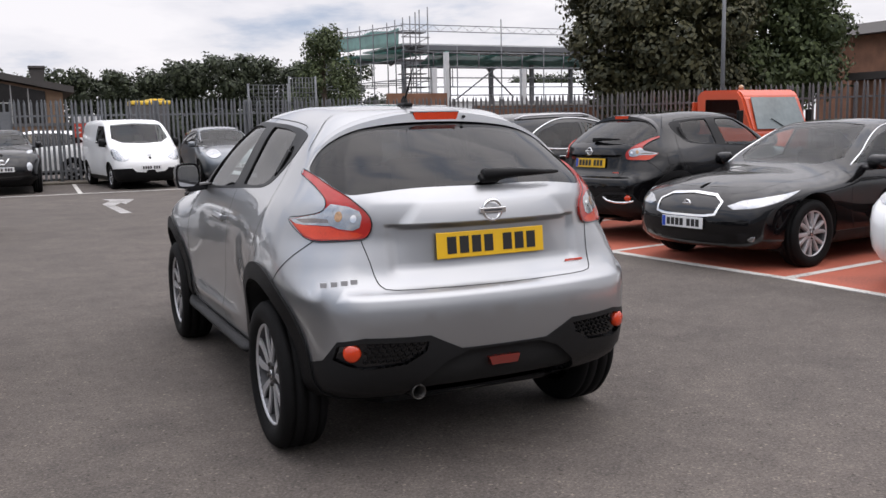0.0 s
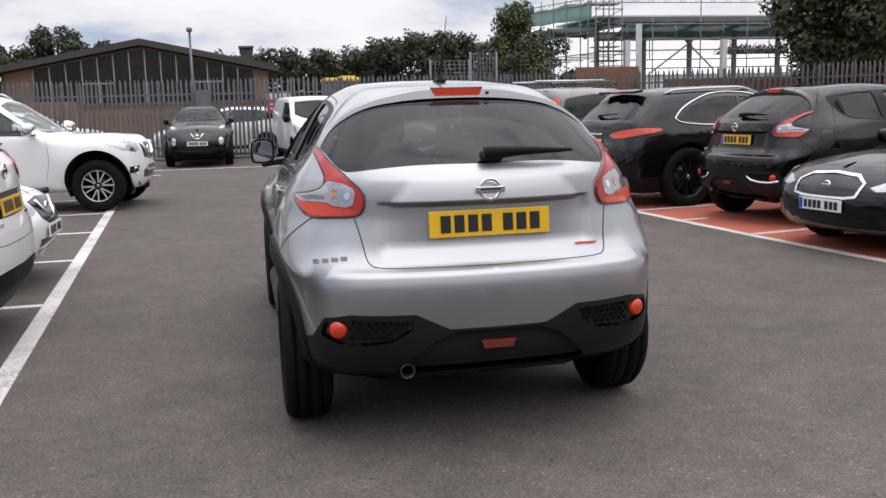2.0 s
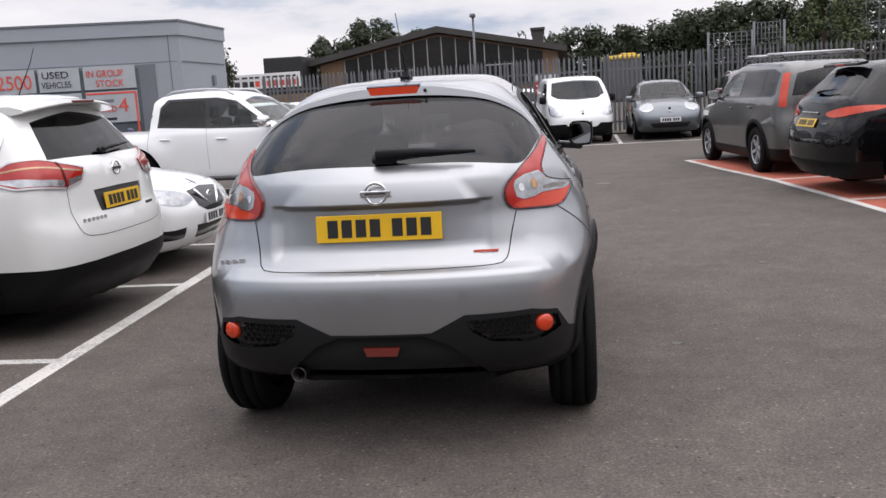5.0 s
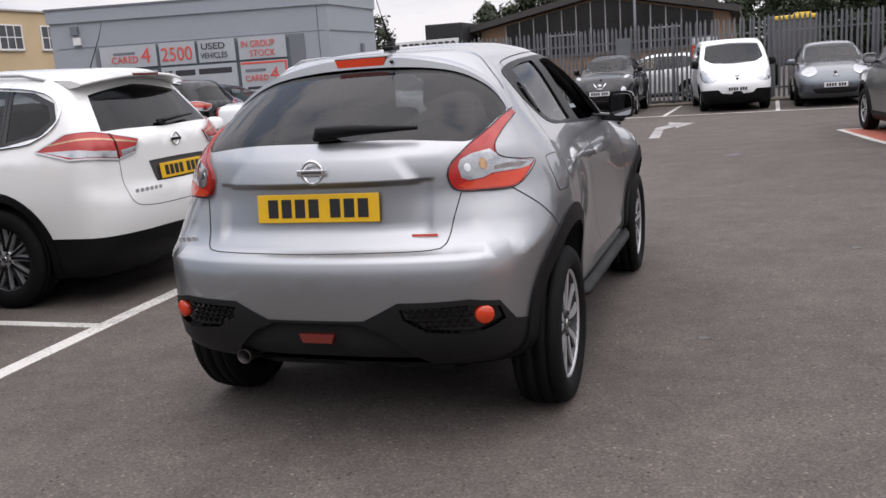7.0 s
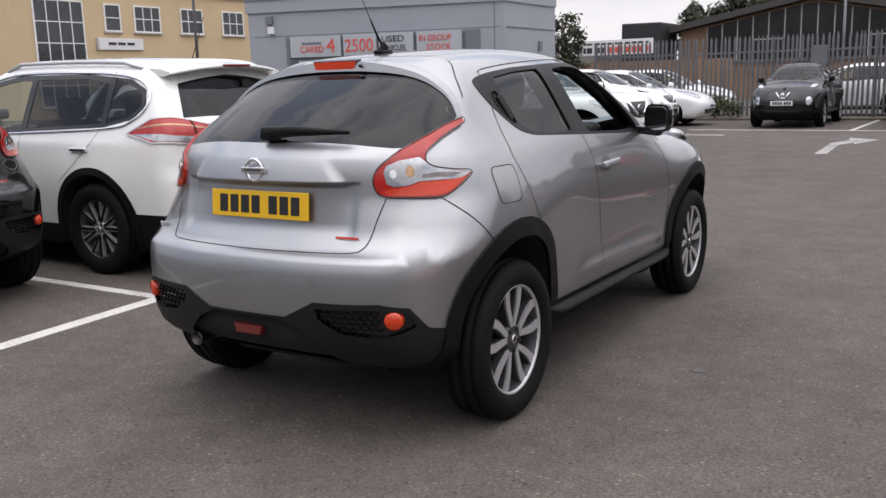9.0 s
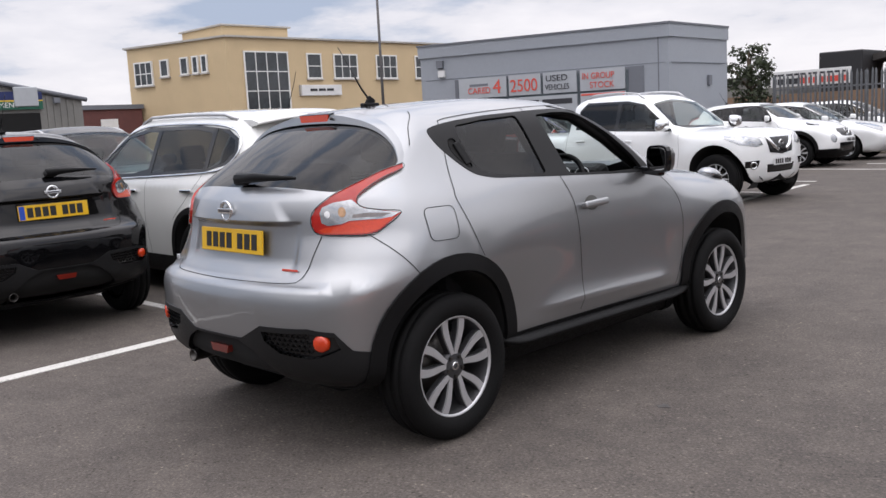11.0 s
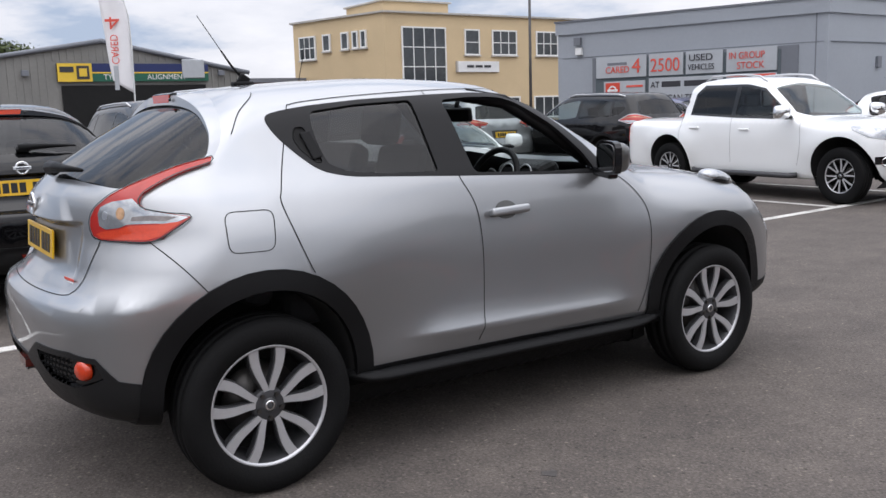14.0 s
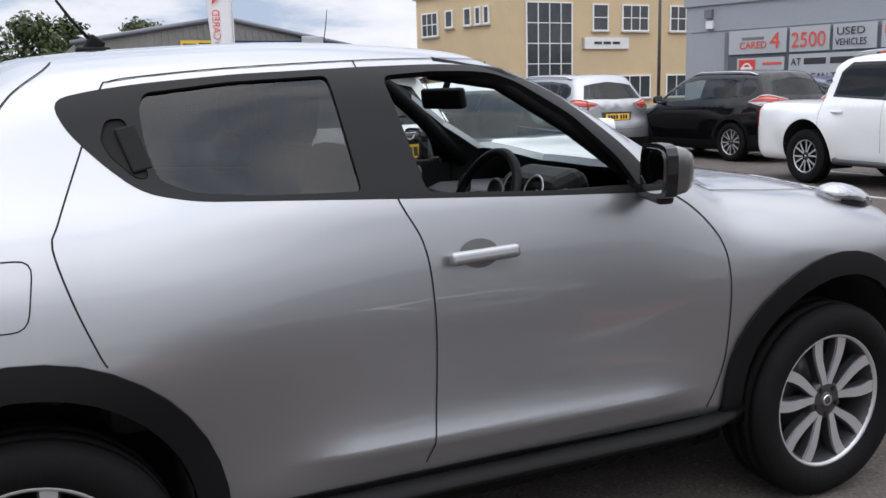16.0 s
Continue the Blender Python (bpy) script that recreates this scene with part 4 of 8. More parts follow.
LAMP = [(0.657, -0.10, 1.258), (0.645, -0.22, 1.232), (0.628, -0.307, 1.202), (0.574, -0.432, 1.146), (0.520, -0.488, 1.092), (0.506, -0.503, 1.058), (0.506, -0.503, 1.025), (0.523, -0.499, 0.993), (0.555, -0.485, 0.980), (0.64, -0.43, 0.975), (0.71, -0.375, 0.973), (0.745, -0.331, 0.988), (0.782, -0.235, 1.058), (0.735, -0.30, 1.073), (0.686, -0.36, 1.088), (0.662, -0.378, 1.108), (0.656, -0.365, 1.138), (0.664, -0.314, 1.17), (0.673, -0.238, 1.204), (0.671, -0.11, 1.238)]
LAMP_MID = circle3((0.622, -0.43, 1.074), 0.022, 16)
FLAP = rounded([(-0.118, 1.064), (0.070, 1.062), (0.048, 0.917), (-0.125, 0.920)], 0.035)
CROSSOVER["trims"] = [("tail_lamp_edge", 0.0045, "gloss_black", (1, -1), ("3d", LAMP + LAMP[:1])), ("fuel_flap_gap", 0.0032, "gap", (1,), ("side", FLAP + FLAP[:1]))]
CROSSOVER["panels"] = []
RW = [(0.615, -0.085, 1.304), (0.56, -0.072, 1.352), (0.485, -0.068, 1.400), (0.39, -0.065, 1.438), (0.2, -0.062, 1.459), (0, -0.06, 1.466)]
CROSSOVER["panels"].append(dict(name="window_surround", view="side", pts=rounded([(0.145, 1.405), (0.17, 1.335), (0.245, 1.25), (0.325, 1.182), (0.45, 1.155), (0.97, 1.125), (1.4, 1.103), (1.82, 1.085), (1.83, 1.12), (1.77, 1.215), (1.64, 1.345), (1.50, 1.448), (1.38, 1.478), (1.2, 1.484), (0.97, 1.478), (0.6, 1.462), (0.36, 1.442), (0.23, 1.425)], 0.05), mat="black_trim", off=0.002, skirt=0.02, pair=True, step=0.025))
CROSSOVER["panels"].append(dict(name="rear_door_window", view="side", pts=rounded([(0.36, 1.418), (0.58, 1.442), (0.85, 1.455), (0.862, 1.31), (0.875, 1.150), (0.6, 1.158), (0.44, 1.176), (0.365, 1.21), (0.345, 1.30), (0.345, 1.38)], 0.02), mat="glass_dark", off=-0.006, skirt=0.0, pair=True, step=0.025))
CROSSOVER["panels"].append(dict(name="front_door_window", view="side", pts=rounded([(1.01, 1.452), (1.174, 1.463), (1.30, 1.462), (1.38, 1.455), (1.45, 1.43), (1.60, 1.325), (1.72, 1.19), (1.765, 1.10), (1.4, 1.117), (1.06, 1.133)], 0.03), mat="glass_clear", off=-0.008, skirt=0.0, pair=True, open_right=True, step=0.025))
CROSSOVER["panels"].append(dict(name="door_handle_recess", view="side", pts=rounded([(0.262, 1.355), (0.305, 1.358), (0.335, 1.26), (0.345, 1.215), (0.315, 1.215), (0.262, 1.27), (0.245, 1.31)], 0.015), mat="liner", off=-0.004, skirt=-0.008, pair=True, step=0.02))
CROSSOVER["panels"].append(dict(name="rear_window", view="3d", pts=[(0, -0.53, 1.183)] + rounded([(0, -0.53, 1.183), (0.3, -0.5, 1.183), (0.51, -0.47, 1.172), (0.575, -0.42, 1.160), (0.60, -0.37, 1.178), (0.625, -0.2, 1.232), (0.650, -0.12, 1.253), RW[0], RW[1], RW[2], RW[3], RW[4], RW[5]], 0.05)[5:-5] + [RW[5]], mat="glass_rear", off=0.0, skirt=0.012, step=0.03))
CROSSOVER["panels"].append(dict(name="windscreen", view="top", pts=[(0, 2.10), (0.3, 2.07), (0.62, 1.93), (0.60, 1.75), (0.47, 1.42), (0.43, 1.36), (0, 1.40)], mat="glass_clear", off=-0.004, skirt=0.0))
CROSSOVER["panels"].append(dict(name="tail_lamp", view="3d", pts=LAMP, mat="red_lens", off=0.010, skirt=0.02, pair=True, step=0.012))
CROSSOVER["panels"].append(dict(name="reversing_lens", view="3d", pts=[(0.538, -0.482, 1.072), (0.546, -0.475, 1.096), (0.582, -0.445, 1.114), (0.64, -0.391, 1.124), (0.658, -0.382, 1.108), (0.684, -0.363, 1.086), (0.735, -0.303, 1.071), (0.776, -0.24, 1.057), (0.755, -0.29, 1.035), (0.715, -0.342, 1.038), (0.647, -0.413, 1.036), (0.622, -0.435, 1.024), (0.575, -0.468, 1.018), (0.548, -0.481, 1.030)], mat="clear_lens", off=0.012, skirt=0.003, pair=True, step=0.010))
CROSSOVER["panels"].append(dict(name="indicator_lens", view="3d", pts=LAMP_MID, mat="amber_lens", off=0.014, skirt=0.004, pair=True, step=0.010))
CROSSOVER["panels"].append(dict(name="reversing_bulb", view="3d", pts=circle3((0.572, -0.47, 1.066), 0.016, 14), mat="chrome", off=0.014, skirt=0.004, pair=True, step=0.008))
CROSSOVER["panels"].append(dict(name="smoked_lens", view="3d", pts=[(0.658, -0.40, 1.062), (0.70, -0.35, 1.066), (0.755, -0.27, 1.058), (0.74, -0.31, 1.046), (0.70, -0.355, 1.048), (0.655, -0.405, 1.048)], mat="grey_lens", off=0.013, skirt=0.003, pair=True, step=0.010))
CROSSOVER["panels"].append(dict(name="lower_lens", view="3d", pts=[(0.535, -0.49, 1.000), (0.56, -0.48, 0.986), (0.64, -0.43, 0.981), (0.71, -0.37, 0.980), (0.742, -0.33, 0.995), (0.768, -0.26, 1.043), (0.72, -0.335, 1.034), (0.655, -0.405, 1.032), (0.62, -0.435, 1.018), (0.56, -0.475, 1.010)], mat="orange_lens", off=0.0118, skirt=0.003, pair=True, step=0.010))
CROSSOVER["panels"].append(dict(name="fog_lamp_pod", view="3d", pts=[(0.345, -0.7, 0.575), (0.60, -0.64, 0.585), (0.70, -0.58, 0.565), (0.715, -0.56, 0.51), (0.60, -0.62, 0.475), (0.44, -0.67, 0.485), (0.36, -0.7, 0.53)], mat="gloss_black", off=-0.012, skirt=-0.016, pair=True, step=0.03))
CROSSOVER["panels"].append(dict(name="bumper_recess", view="3d", pts=[(0, -0.7, 0.525), (0.17, -0.7, 0.525), (0.27, -0.7, 0.48), (0.37, -0.7, 0.39), (0.42, -0.62, 0.33), (0.42, -0.45, 0.22), (0, -0.45, 0.20)], mat="liner", off=-0.02, skirt=-0.024))
CROSSOVER["panels"].append(dict(name="fuel_flap", view="side", pts=FLAP, mat="body", off=0.001, skirt=0.004, pair=False, right=True, step=0.03))
CROSSOVER["panels"].append(dict(name="headlamp", view="3d", pts=circle3((0.58, 3.2, 0.66), 0.09), mat="clear_lens", off=0.006, skirt=0.02, pair=True, step=0.03))
CROSSOVER["panels"].append(dict(name="grille", view="3d", pts=[(0, 3.3, 0.86), (0.36, 3.25, 0.86), (0.40, 3.25, 0.80), (0.30, 3.3, 0.70), (0, 3.35, 0.68)], mat="gloss_black", off=-0.004, skirt=0.01, step=0.03))
CROSSOVER["panels"].append(dict(name="lower_grille", view="3d", pts=[(0, 3.35, 0.56), (0.45, 3.3, 0.55), (0.42, 3.3, 0.36), (0, 3.35, 0.34)], mat="gloss_black", off=-0.004, skirt=0.01, step=0.03))
CROSSOVER["gaps"] = []
CROSSOVER["gaps"].append(("side", [(1.80, 1.235), (1.66, 1.37), (1.52, 1.468), (1.40, 1.497), (1.2, 1.502), (0.95, 1.497), (0.6, 1.480), (0.36, 1.460), (0.285, 1.448), (0.262, 1.430), (0.20, 1.289), (0.128, 1.126), (0.113, 1.08), (0.143, 0.961), (0.187, 0.84), (0.2, 0.815)]))
CROSSOVER["gaps"].append(("side", [(0.945, 1.497), (0.955, 1.30), (0.968, 1.136), (1.025, 1.007), (1.042, 0.869), (1.04, 0.679), (1.02, 0.493), (0.99, 0.41)]))
CROSSOVER["gaps"].append(("side", [(1.84, 1.10), (1.95, 1.03), (2.03, 0.93), (2.055, 0.82), (2.055, 0.65), (2.04, 0.52), (1.98, 0.385)]))
CROSSOVER["gaps"].append(("rear", [(0.0, 0.775), (0.25, 0.777), (0.46, 0.78), (0.505, 0.792), (0.52, 0.82), (0.532, 0.888), (0.553, 0.976)]))
CROSSOVER["gaps"].append(("side", [(-0.38, 0.99), (-0.30, 0.90), (-0.22, 0.80), (-0.20, 0.78)]))
CROSSOVER["gaps"].append(("side", [(0.0, 1.34), (0.06, 1.42), (0.14, 1.48), (0.16, 1.50)]))
CROSSOVER["gaps"].append(("top", [(0.36, 0.15), (0.2, 0.10), (0.0, 0.09)]))
CROSSOVER["gaps"].append(("top", [(0.70, 2.0), (0.64, 2.2), (0.60, 2.5), (0.55, 2.7), (0.42, 3.0), (0.0, 3.12)]))


def generic(wb, ro, fo, H, hz, belt, w, yb_, yt_, roof_end, tail_y, glass_low, R, rimr, step=0.07, crown=0.15, k=0.12, arch=None, style=None, **kw):
    """A car of ordinary shape. yb_, yt_: foot and head of the windscreen; roof_end: where the roof stops; tail_y: the tail at glass_low."""
    s = dict(
        top=[(roof_end - 0.3, H - 0.13), (roof_end, H - 0.06), (wb * 0.25, H - 0.005), (wb * 0.42, H), (yt_, H - 0.08), ((yt_ + yb_) / 2, (H - 0.06 + hz) / 2 + 0.03), (yb_, hz + 0.03), (wb + 0.1, hz - 0.03), (wb + fo * 0.7, hz - 0.15), (wb + fo, hz - 0.3)],
        tail=[(0.25, -ro + 0.14), (0.42, -ro + 0.02), (0.6, -ro), (0.78, -ro + 0.02), (glass_low - 0.05, tail_y - 0.03), (glass_low, tail_y), (H - 0.1, roof_end - 0.06), (H + 0.05, roof_end)],
        nose=[(0.2, wb + fo - 0.16), (0.4, wb + fo - 0.02), (0.55, wb + fo), (0.7, wb + fo - 0.02), (hz - 0.12, wb + fo - 0.12), (hz, wb + fo - 0.2), (1.8, wb + fo - 0.2)],
        wide=[(0.2, w - 0.10), (0.32, w - 0.04), (0.5, w - 0.025), (0.75, w - 0.015), (belt - 0.08, w - 0.03), (belt, w - 0.06), (belt + 0.1, w - 0.10), (H - 0.12, w - 0.27), (H, w - 0.34)],
        plan=[(-ro, -0.05), (-0.2, -0.015), (0.5, 0.0), (wb - 0.3, 0.0), (wb + 0.2, -0.02), (wb + fo, -0.1)],
        bumps=[(0.0, 0.7, 0.03, 0.45, 0.22), (wb, 0.7, 0.03, 0.45, 0.22)],
        crown=crown, tail_round=0.22, nose_round=0.3, k_top=k, k_tail=0.15, k_nose=0.18, floor=0.2, ya=0.3, yb=wb - 0.2, z0=0.8, mid=wb * 0.35,
        wheelbase=wb, wheel_r=R, arch_r=arch or R + 0.055, flare=0.0, arch_up=0.015, track=2 * w - 0.24, rim_r=rimr, tyre_w=0.22, step=step,
        wheel_style=style or FIVE_TWIN, seat_y=(wb * 0.4, wb * 0.08), seat_z=0.55, dash=(yb_ - 0.2, belt), mirror=(w + 0.06, yb_ - 0.25, belt + 0.06))
    s["under"] = [dict(name="sill_trim", view="side", pts=[(0.3, 0.33), (wb - 0.3, 0.33), (wb - 0.3, 0.1), (0.3, 0.1)], mat="plastic", off=0.006, skirt=0.02, pair=True)]
    g = 0.05
    x1 = w - 0.3
    s["panels"] = [
        dict(name="windscreen", view="top", pts=[(0, yb_), (w - 0.28, yb_ - 0.10), (w - 0.22, yb_ - 0.22), (x1 - 0.02, yt_ + 0.08), (0, yt_ + 0.05)], mat="glass_clear", off=-0.003, skirt=0.0),
        dict(name="rear_window", view="3d", pts=[(0, tail_y, glass_low + 0.04), (w - 0.27, tail_y + 0.06, glass_low + 0.05), (w - 0.34, roof_end - 0.12, H - 0.17), (0, roof_end - 0.08, H - 0.12)], mat="glass_rear", off=-0.002, skirt=0.0)]
    s.update(kw)
    return s


def side_glass(outer, splits, mat_rear="glass_dark", mat_front="glass_clear", front=None):
    """Window surround and panes between the splits (pairs of y) inside an outline given by low and high lines."""
    out = [dict(name="window_surround", view="side", pts=outer, mat="gloss_black", off=0.001, skirt=0.01, pair=True)]
    o = np.array(outer)
    c = o.mean(0)
    for y0, y1, m in splits:
        q = c + (o - c) * np.array([0.955, 0.84])
        q[:, 0] = np.clip(q[:, 0], y0, y1)
        p = [tuple(q[0])]
        for v in q[1:]:
            if np.linalg.norm(v - np.array(p[-1])) > 0.012:
                p.append(tuple(v))
        out.append(dict(name="side_window", view="side", pts=p, mat=m, off=-0.002, skirt=0.0, pair=True))
    return out


# ---- the setting ----
gp = bmesh.new()
add = [gp.verts.new(v) for v in ((-500, -400, 0), (500, -400, 0), (500, 800, 0), (-500, 800, 0))]
gp.faces.new(add)
ground = tagged(part("ground", gp, "asphalt"), "grey worn asphalt of a dealership car park", "ground", kind="structure")


def ground_strip(name, pts, width, material, z=0.004, label="", category="line", h=0.003):
    """A low painted strip along points on the ground."""
    bm = bmesh.new()
    for a, b in zip(pts, pts[1:]):
        a, b = Vector((*a, 0)), Vector((*b, 0))
        d = (b - a).normalized()
        n = Vector((-d.y, d.x, 0)) * width / 2
        lo = [bm.verts.new(p + Vector((0, 0, 0.0005))) for p in (a - n, b - n, b + n, a + n)]
        hi = [bm.verts.new(p + Vector((0, 0, z + h))) for p in (a - n, b - n, b + n, a + n)]
        bm.faces.new(hi)
        for i in range(4):
            bm.faces.new((lo[i], lo[(i + 1) % 4], hi[(i + 1) % 4], hi[i]))
    return tagged(part(name, bm, material), label, category, kind="structure")


def ground_patch(name, poly, material, z, label, category):
    bm = bmesh.new()
    add_prism(bm, poly, z - 0.0005, lambda u, v, w: (u, v, 0.0005 + w))
    return tagged(part(name, bm, material), label, category, kind="structure")


# the aisle's edge lines: left x = LX + LS * y; right along the terracotta bays
def left_x(y):
    return -2.285 - 0.069 * y


RIGHT_EDGE = [(5.05, -5.0), (4.55, 0.0), (4.46, 1.97), (4.19, 4.1), (3.97, 6.5), (3.68, 9.15), (3.32, 11.0), (3.01, 13.13)]
ground_patch("terracotta_bay_surface", RIGHT_EDGE + [(8.2, 13.9), (9.6, 6.9), (10.0, -5.0)], "orange_bay", 0.003, "faded terracotta coating on the parking bays", "pavement")
ground_strip("bay_front_line", [(x + 0.02, y) for x, y in RIGHT_EDGE], 0.10, "white_line", 0.004, "worn white line along the front of the terracotta bays")
for y, x in ((1.99, 4.47), (4.28, 4.20), (6.68, 3.97), (9.17, 3.68), (13.13, 3.01), (-0.4, 4.6)):
    ground_strip("bay_divider_line", [(x + 0.06, y + 0.01), (x + 4.9, y + 0.70)], 0.09, "white_line", 0.004, "worn white line between two terracotta bays")
ground_strip("aisle_line", [(left_x(-6), -6), (left_x(5), 5), (left_x(13.5), 13.5)], 0.12, "white_line", 0.002, "long worn white line beside the aisle")
for y in (-1.55, 0.83, 3.06, 5.25, 7.44, 9.62, 11.9, 14.2):
    x = left_x(y) - 0.06
    ground_strip("bay_line", [(x, y), (x - 4.8, y - 0.02)], 0.09, "white_line", 0.002, "white parking bay line on asphalt")
ground_strip("far_bay_line", [(-7.0, 17.6), (-2.85, 17.4)], 0.1, "white_line", 0.002, "white parking bay line on asphalt")
ground_strip("fence_bay_front_line", [(-4.2, 19.3), (7.2, 19.0)], 0.1, "white_line", 0.002, "white line along the bays by the fence")
for x in (-0.45, 2.2, 4.75):
    ground_strip("fence_bay_divider_line", [(x, 19.1), (x + 0.1, 23.6)], 0.1, "white_line", 0.002, "white line between bays by the fence")
ground_patch("painted_arrow", [(-0.17, 13.0), (0.02, 13.0), (-0.08, 15.0), (0.1, 15.6), (0.15, 15.2), (0.45, 16.4), (-0.15, 16.9), (-0.06, 16.2), (-0.28, 15.4)], "faded_line", 0.006, "worn white direction arrow painted on the asphalt", "road marking")
ground_strip("bay_tick_mark", [(4.10, 5.60), (4.46, 5.65)], 0.08, "white_line", 0.004, "short worn white tick mark in a terracotta bay")
rnd_ = random.Random(77)
for x, y, r in ((1.35, 0.93, 0.035), (1.35, 9.74, 0.14), (2.3, 3.2, 0.04), (2.0, 6.4, 0.06)):
    ground_patch("oil_stain", [(x + r * rnd_.uniform(0.6, 1.3) * math.cos(a), y + r * rnd_.uniform(0.6, 1.3) * math.sin(a)) for a in np.linspace(0, 2 * math.pi, 14, endpoint=False)], "oil", 0.0025, "small dark oil stain on the asphalt", "stain")
ground_patch("verge", [(-8.8, 23.6), (9.3, 23.6), (9.3, 24.9), (-8.8, 24.9)], "soil", 0.05, "strip of dirt and weeds along the fence", "verge")


def palisade(name, pts, h, pale_w, pitch, material, label, rails=(0.35, 1.95), seed=1):
    """A steel palisade fence along points: posts, rails and pointed pales."""
    rnd = random.Random(seed)
    fence = thing(name, Matrix(), label, "fence", kind="structure")
    pale = bmesh.new()
    w, d = pale_w / 2, 0.02
    prof = [(-w, 0.012), (-w * 0.4, -d), (w * 0.4, -d), (w, 0.012)]
    lo = [pale.verts.new((x, y, 0.08)) for x, y in prof]
    hi = [pale.verts.new((x, y, h - 0.12)) for x, y in prof]
    tip = [pale.verts.new((x * 0.12, y, h)) for x, y in prof]
    for r0, r1 in ((lo, hi), (hi, tip)):
        for i in range(3):
            pale.faces.new((r0[i], r0[i + 1], r1[i + 1], r1[i]))
    me = bpy.data.meshes.new("pale")
    pale.to_mesh(me)
    pale.free()
    me.materials.append(M[material])
    count = 0
    for a, b in zip(pts, pts[1:]):
        a, b = Vector((*a, 0)), Vector((*b, 0))
        L = (b - a).length
        d_ = (b - a).normalized()
        yaw = math.degrees(math.atan2(d_.y, d_.x))
        for z in rails:
            bm = bmesh.new()
            add_box(bm, (L, 0.045, 0.05), (L / 2, 0.03, z), 0.004)
            part("rail", bm, material, fence, m=pose(a.x, a.y, 0, 0, 0, yaw))
        n = int(L / 2.75)
        for i in range(n + 1):
            p = a + d_ * min(L, i * 2.75)
            bm = bmesh.new()
            add_box(bm, (0.10, 0.055, h - 0.05), (0, 0.085, (h - 0.05) / 2), 0.004)
            part("post", bm, material, fence, m=pose(p.x, p.y, 0, 0, 0, yaw))
        k = int(L / pitch)
        for i in range(k):
            p = a + d_ * (i + 0.5) * pitch
            ob = new("pale", me)
            ob.parent = fence
            ob.matrix_basis = pose(p.x, p.y, rnd.uniform(-0.02, 0.02), rnd.gauss(0, 0.4), rnd.gauss(0, 0.5), yaw)
            count += 1
    return fence


palisade("palisade_fence", [(-8.85, 24.45), (9.2, 24.45)], 2.42, 0.072, 0.136, "galv", "tall grey galvanised steel palisade fence with pointed pales")
palisade("palisade_fence", [(9.2, 24.45), (15.4, 19.2), (17.4, 12.2), (19.5, 2.0)], 2.35, 0.07, 0.15, "galv_dark", "dark weathered steel palisade fence behind the terracotta bays", seed=2)


# ---- the silver crossover in the aisle ----
CROSSOVER["wheel_style"] = TEN
hero, hero_shell = make_car("silver_crossover", CROSSOVER, pose(0, 0, 0.016), "silver metallic compact crossover with black wheel arch trim, driver's window open", "silver", open_window=True)


def roof_spoiler(car, sh, paintwork):
    """The lip that runs over the rear window and down its sides. Gives the middle of its rear edge."""
    right = np.array([(0.0, -0.062, 1.462), (0.12, -0.062, 1.460), (0.24, -0.063, 1.454), (0.36, -0.065, 1.441), (0.46, -0.067, 1.415), (0.53, -0.070, 1.377), (0.585, -0.077, 1.335), (0.618, -0.092, 1.298), (0.640, -0.108, 1.270), (0.648, -0.118, 1.256)])
    P = open_curve(right, 0.03)
    n = len(P)
    k = np.linspace(0, 1, n)
    fade = np.clip((1 - k) / 0.75, 0, 1) ** 1.1
    A = sh.on("3d", P)
    B = sh.on("3d", P + np.stack([0.075 * P[:, 0], 0.02 + 0.10 * fade, 0.015 + 0.035 * fade], 1))
    over = (0.002 + 0.012 * fade)[:, None]
    low = A + over * np.stack([0.25 * P[:, 0], -1 + 0 * k, 0.10 + 0 * k], 1)
    high = low + (0.004 + 0.036 * fade)[:, None] * np.stack([0.55 * P[:, 0] / 0.65, 0.22 + 0 * k, 1 - 0.45 * (P[:, 0] / 0.65) ** 2], 1)
    low[-1], high[-1] = A[-1], A[-1] + np.array([0.004, 0, 0.004])
    mid = 0.55 * high + 0.45 * B + np.array([0, 0, 0.006]) * fade[:, None]
    B = B - sh.normal(B) * 0.004
    A = A - sh.normal(A) * 0.004
    V, F = [], []
    strips = ((A, low), (low, high), (high, 0.985 * high + 0.015 * mid, mid, B))
    for s in (1, -1):
        for strip in strips:
            b = len(V)
            for row in strip:
                V += [tuple(v) for v in row * np.array([s, 1, 1])]
            for r in range(len(strip) - 1):
                for i in range(n - 1):
                    q = (b + r * n + i, b + r * n + i + 1, b + (r + 1) * n + i + 1, b + (r + 1) * n + i)
                    F.append(q if s < 0 else q[::-1])
    mesh_ob("roof_spoiler", V, F, paintwork, car)
    return 0.5 * (low[0] + high[0])


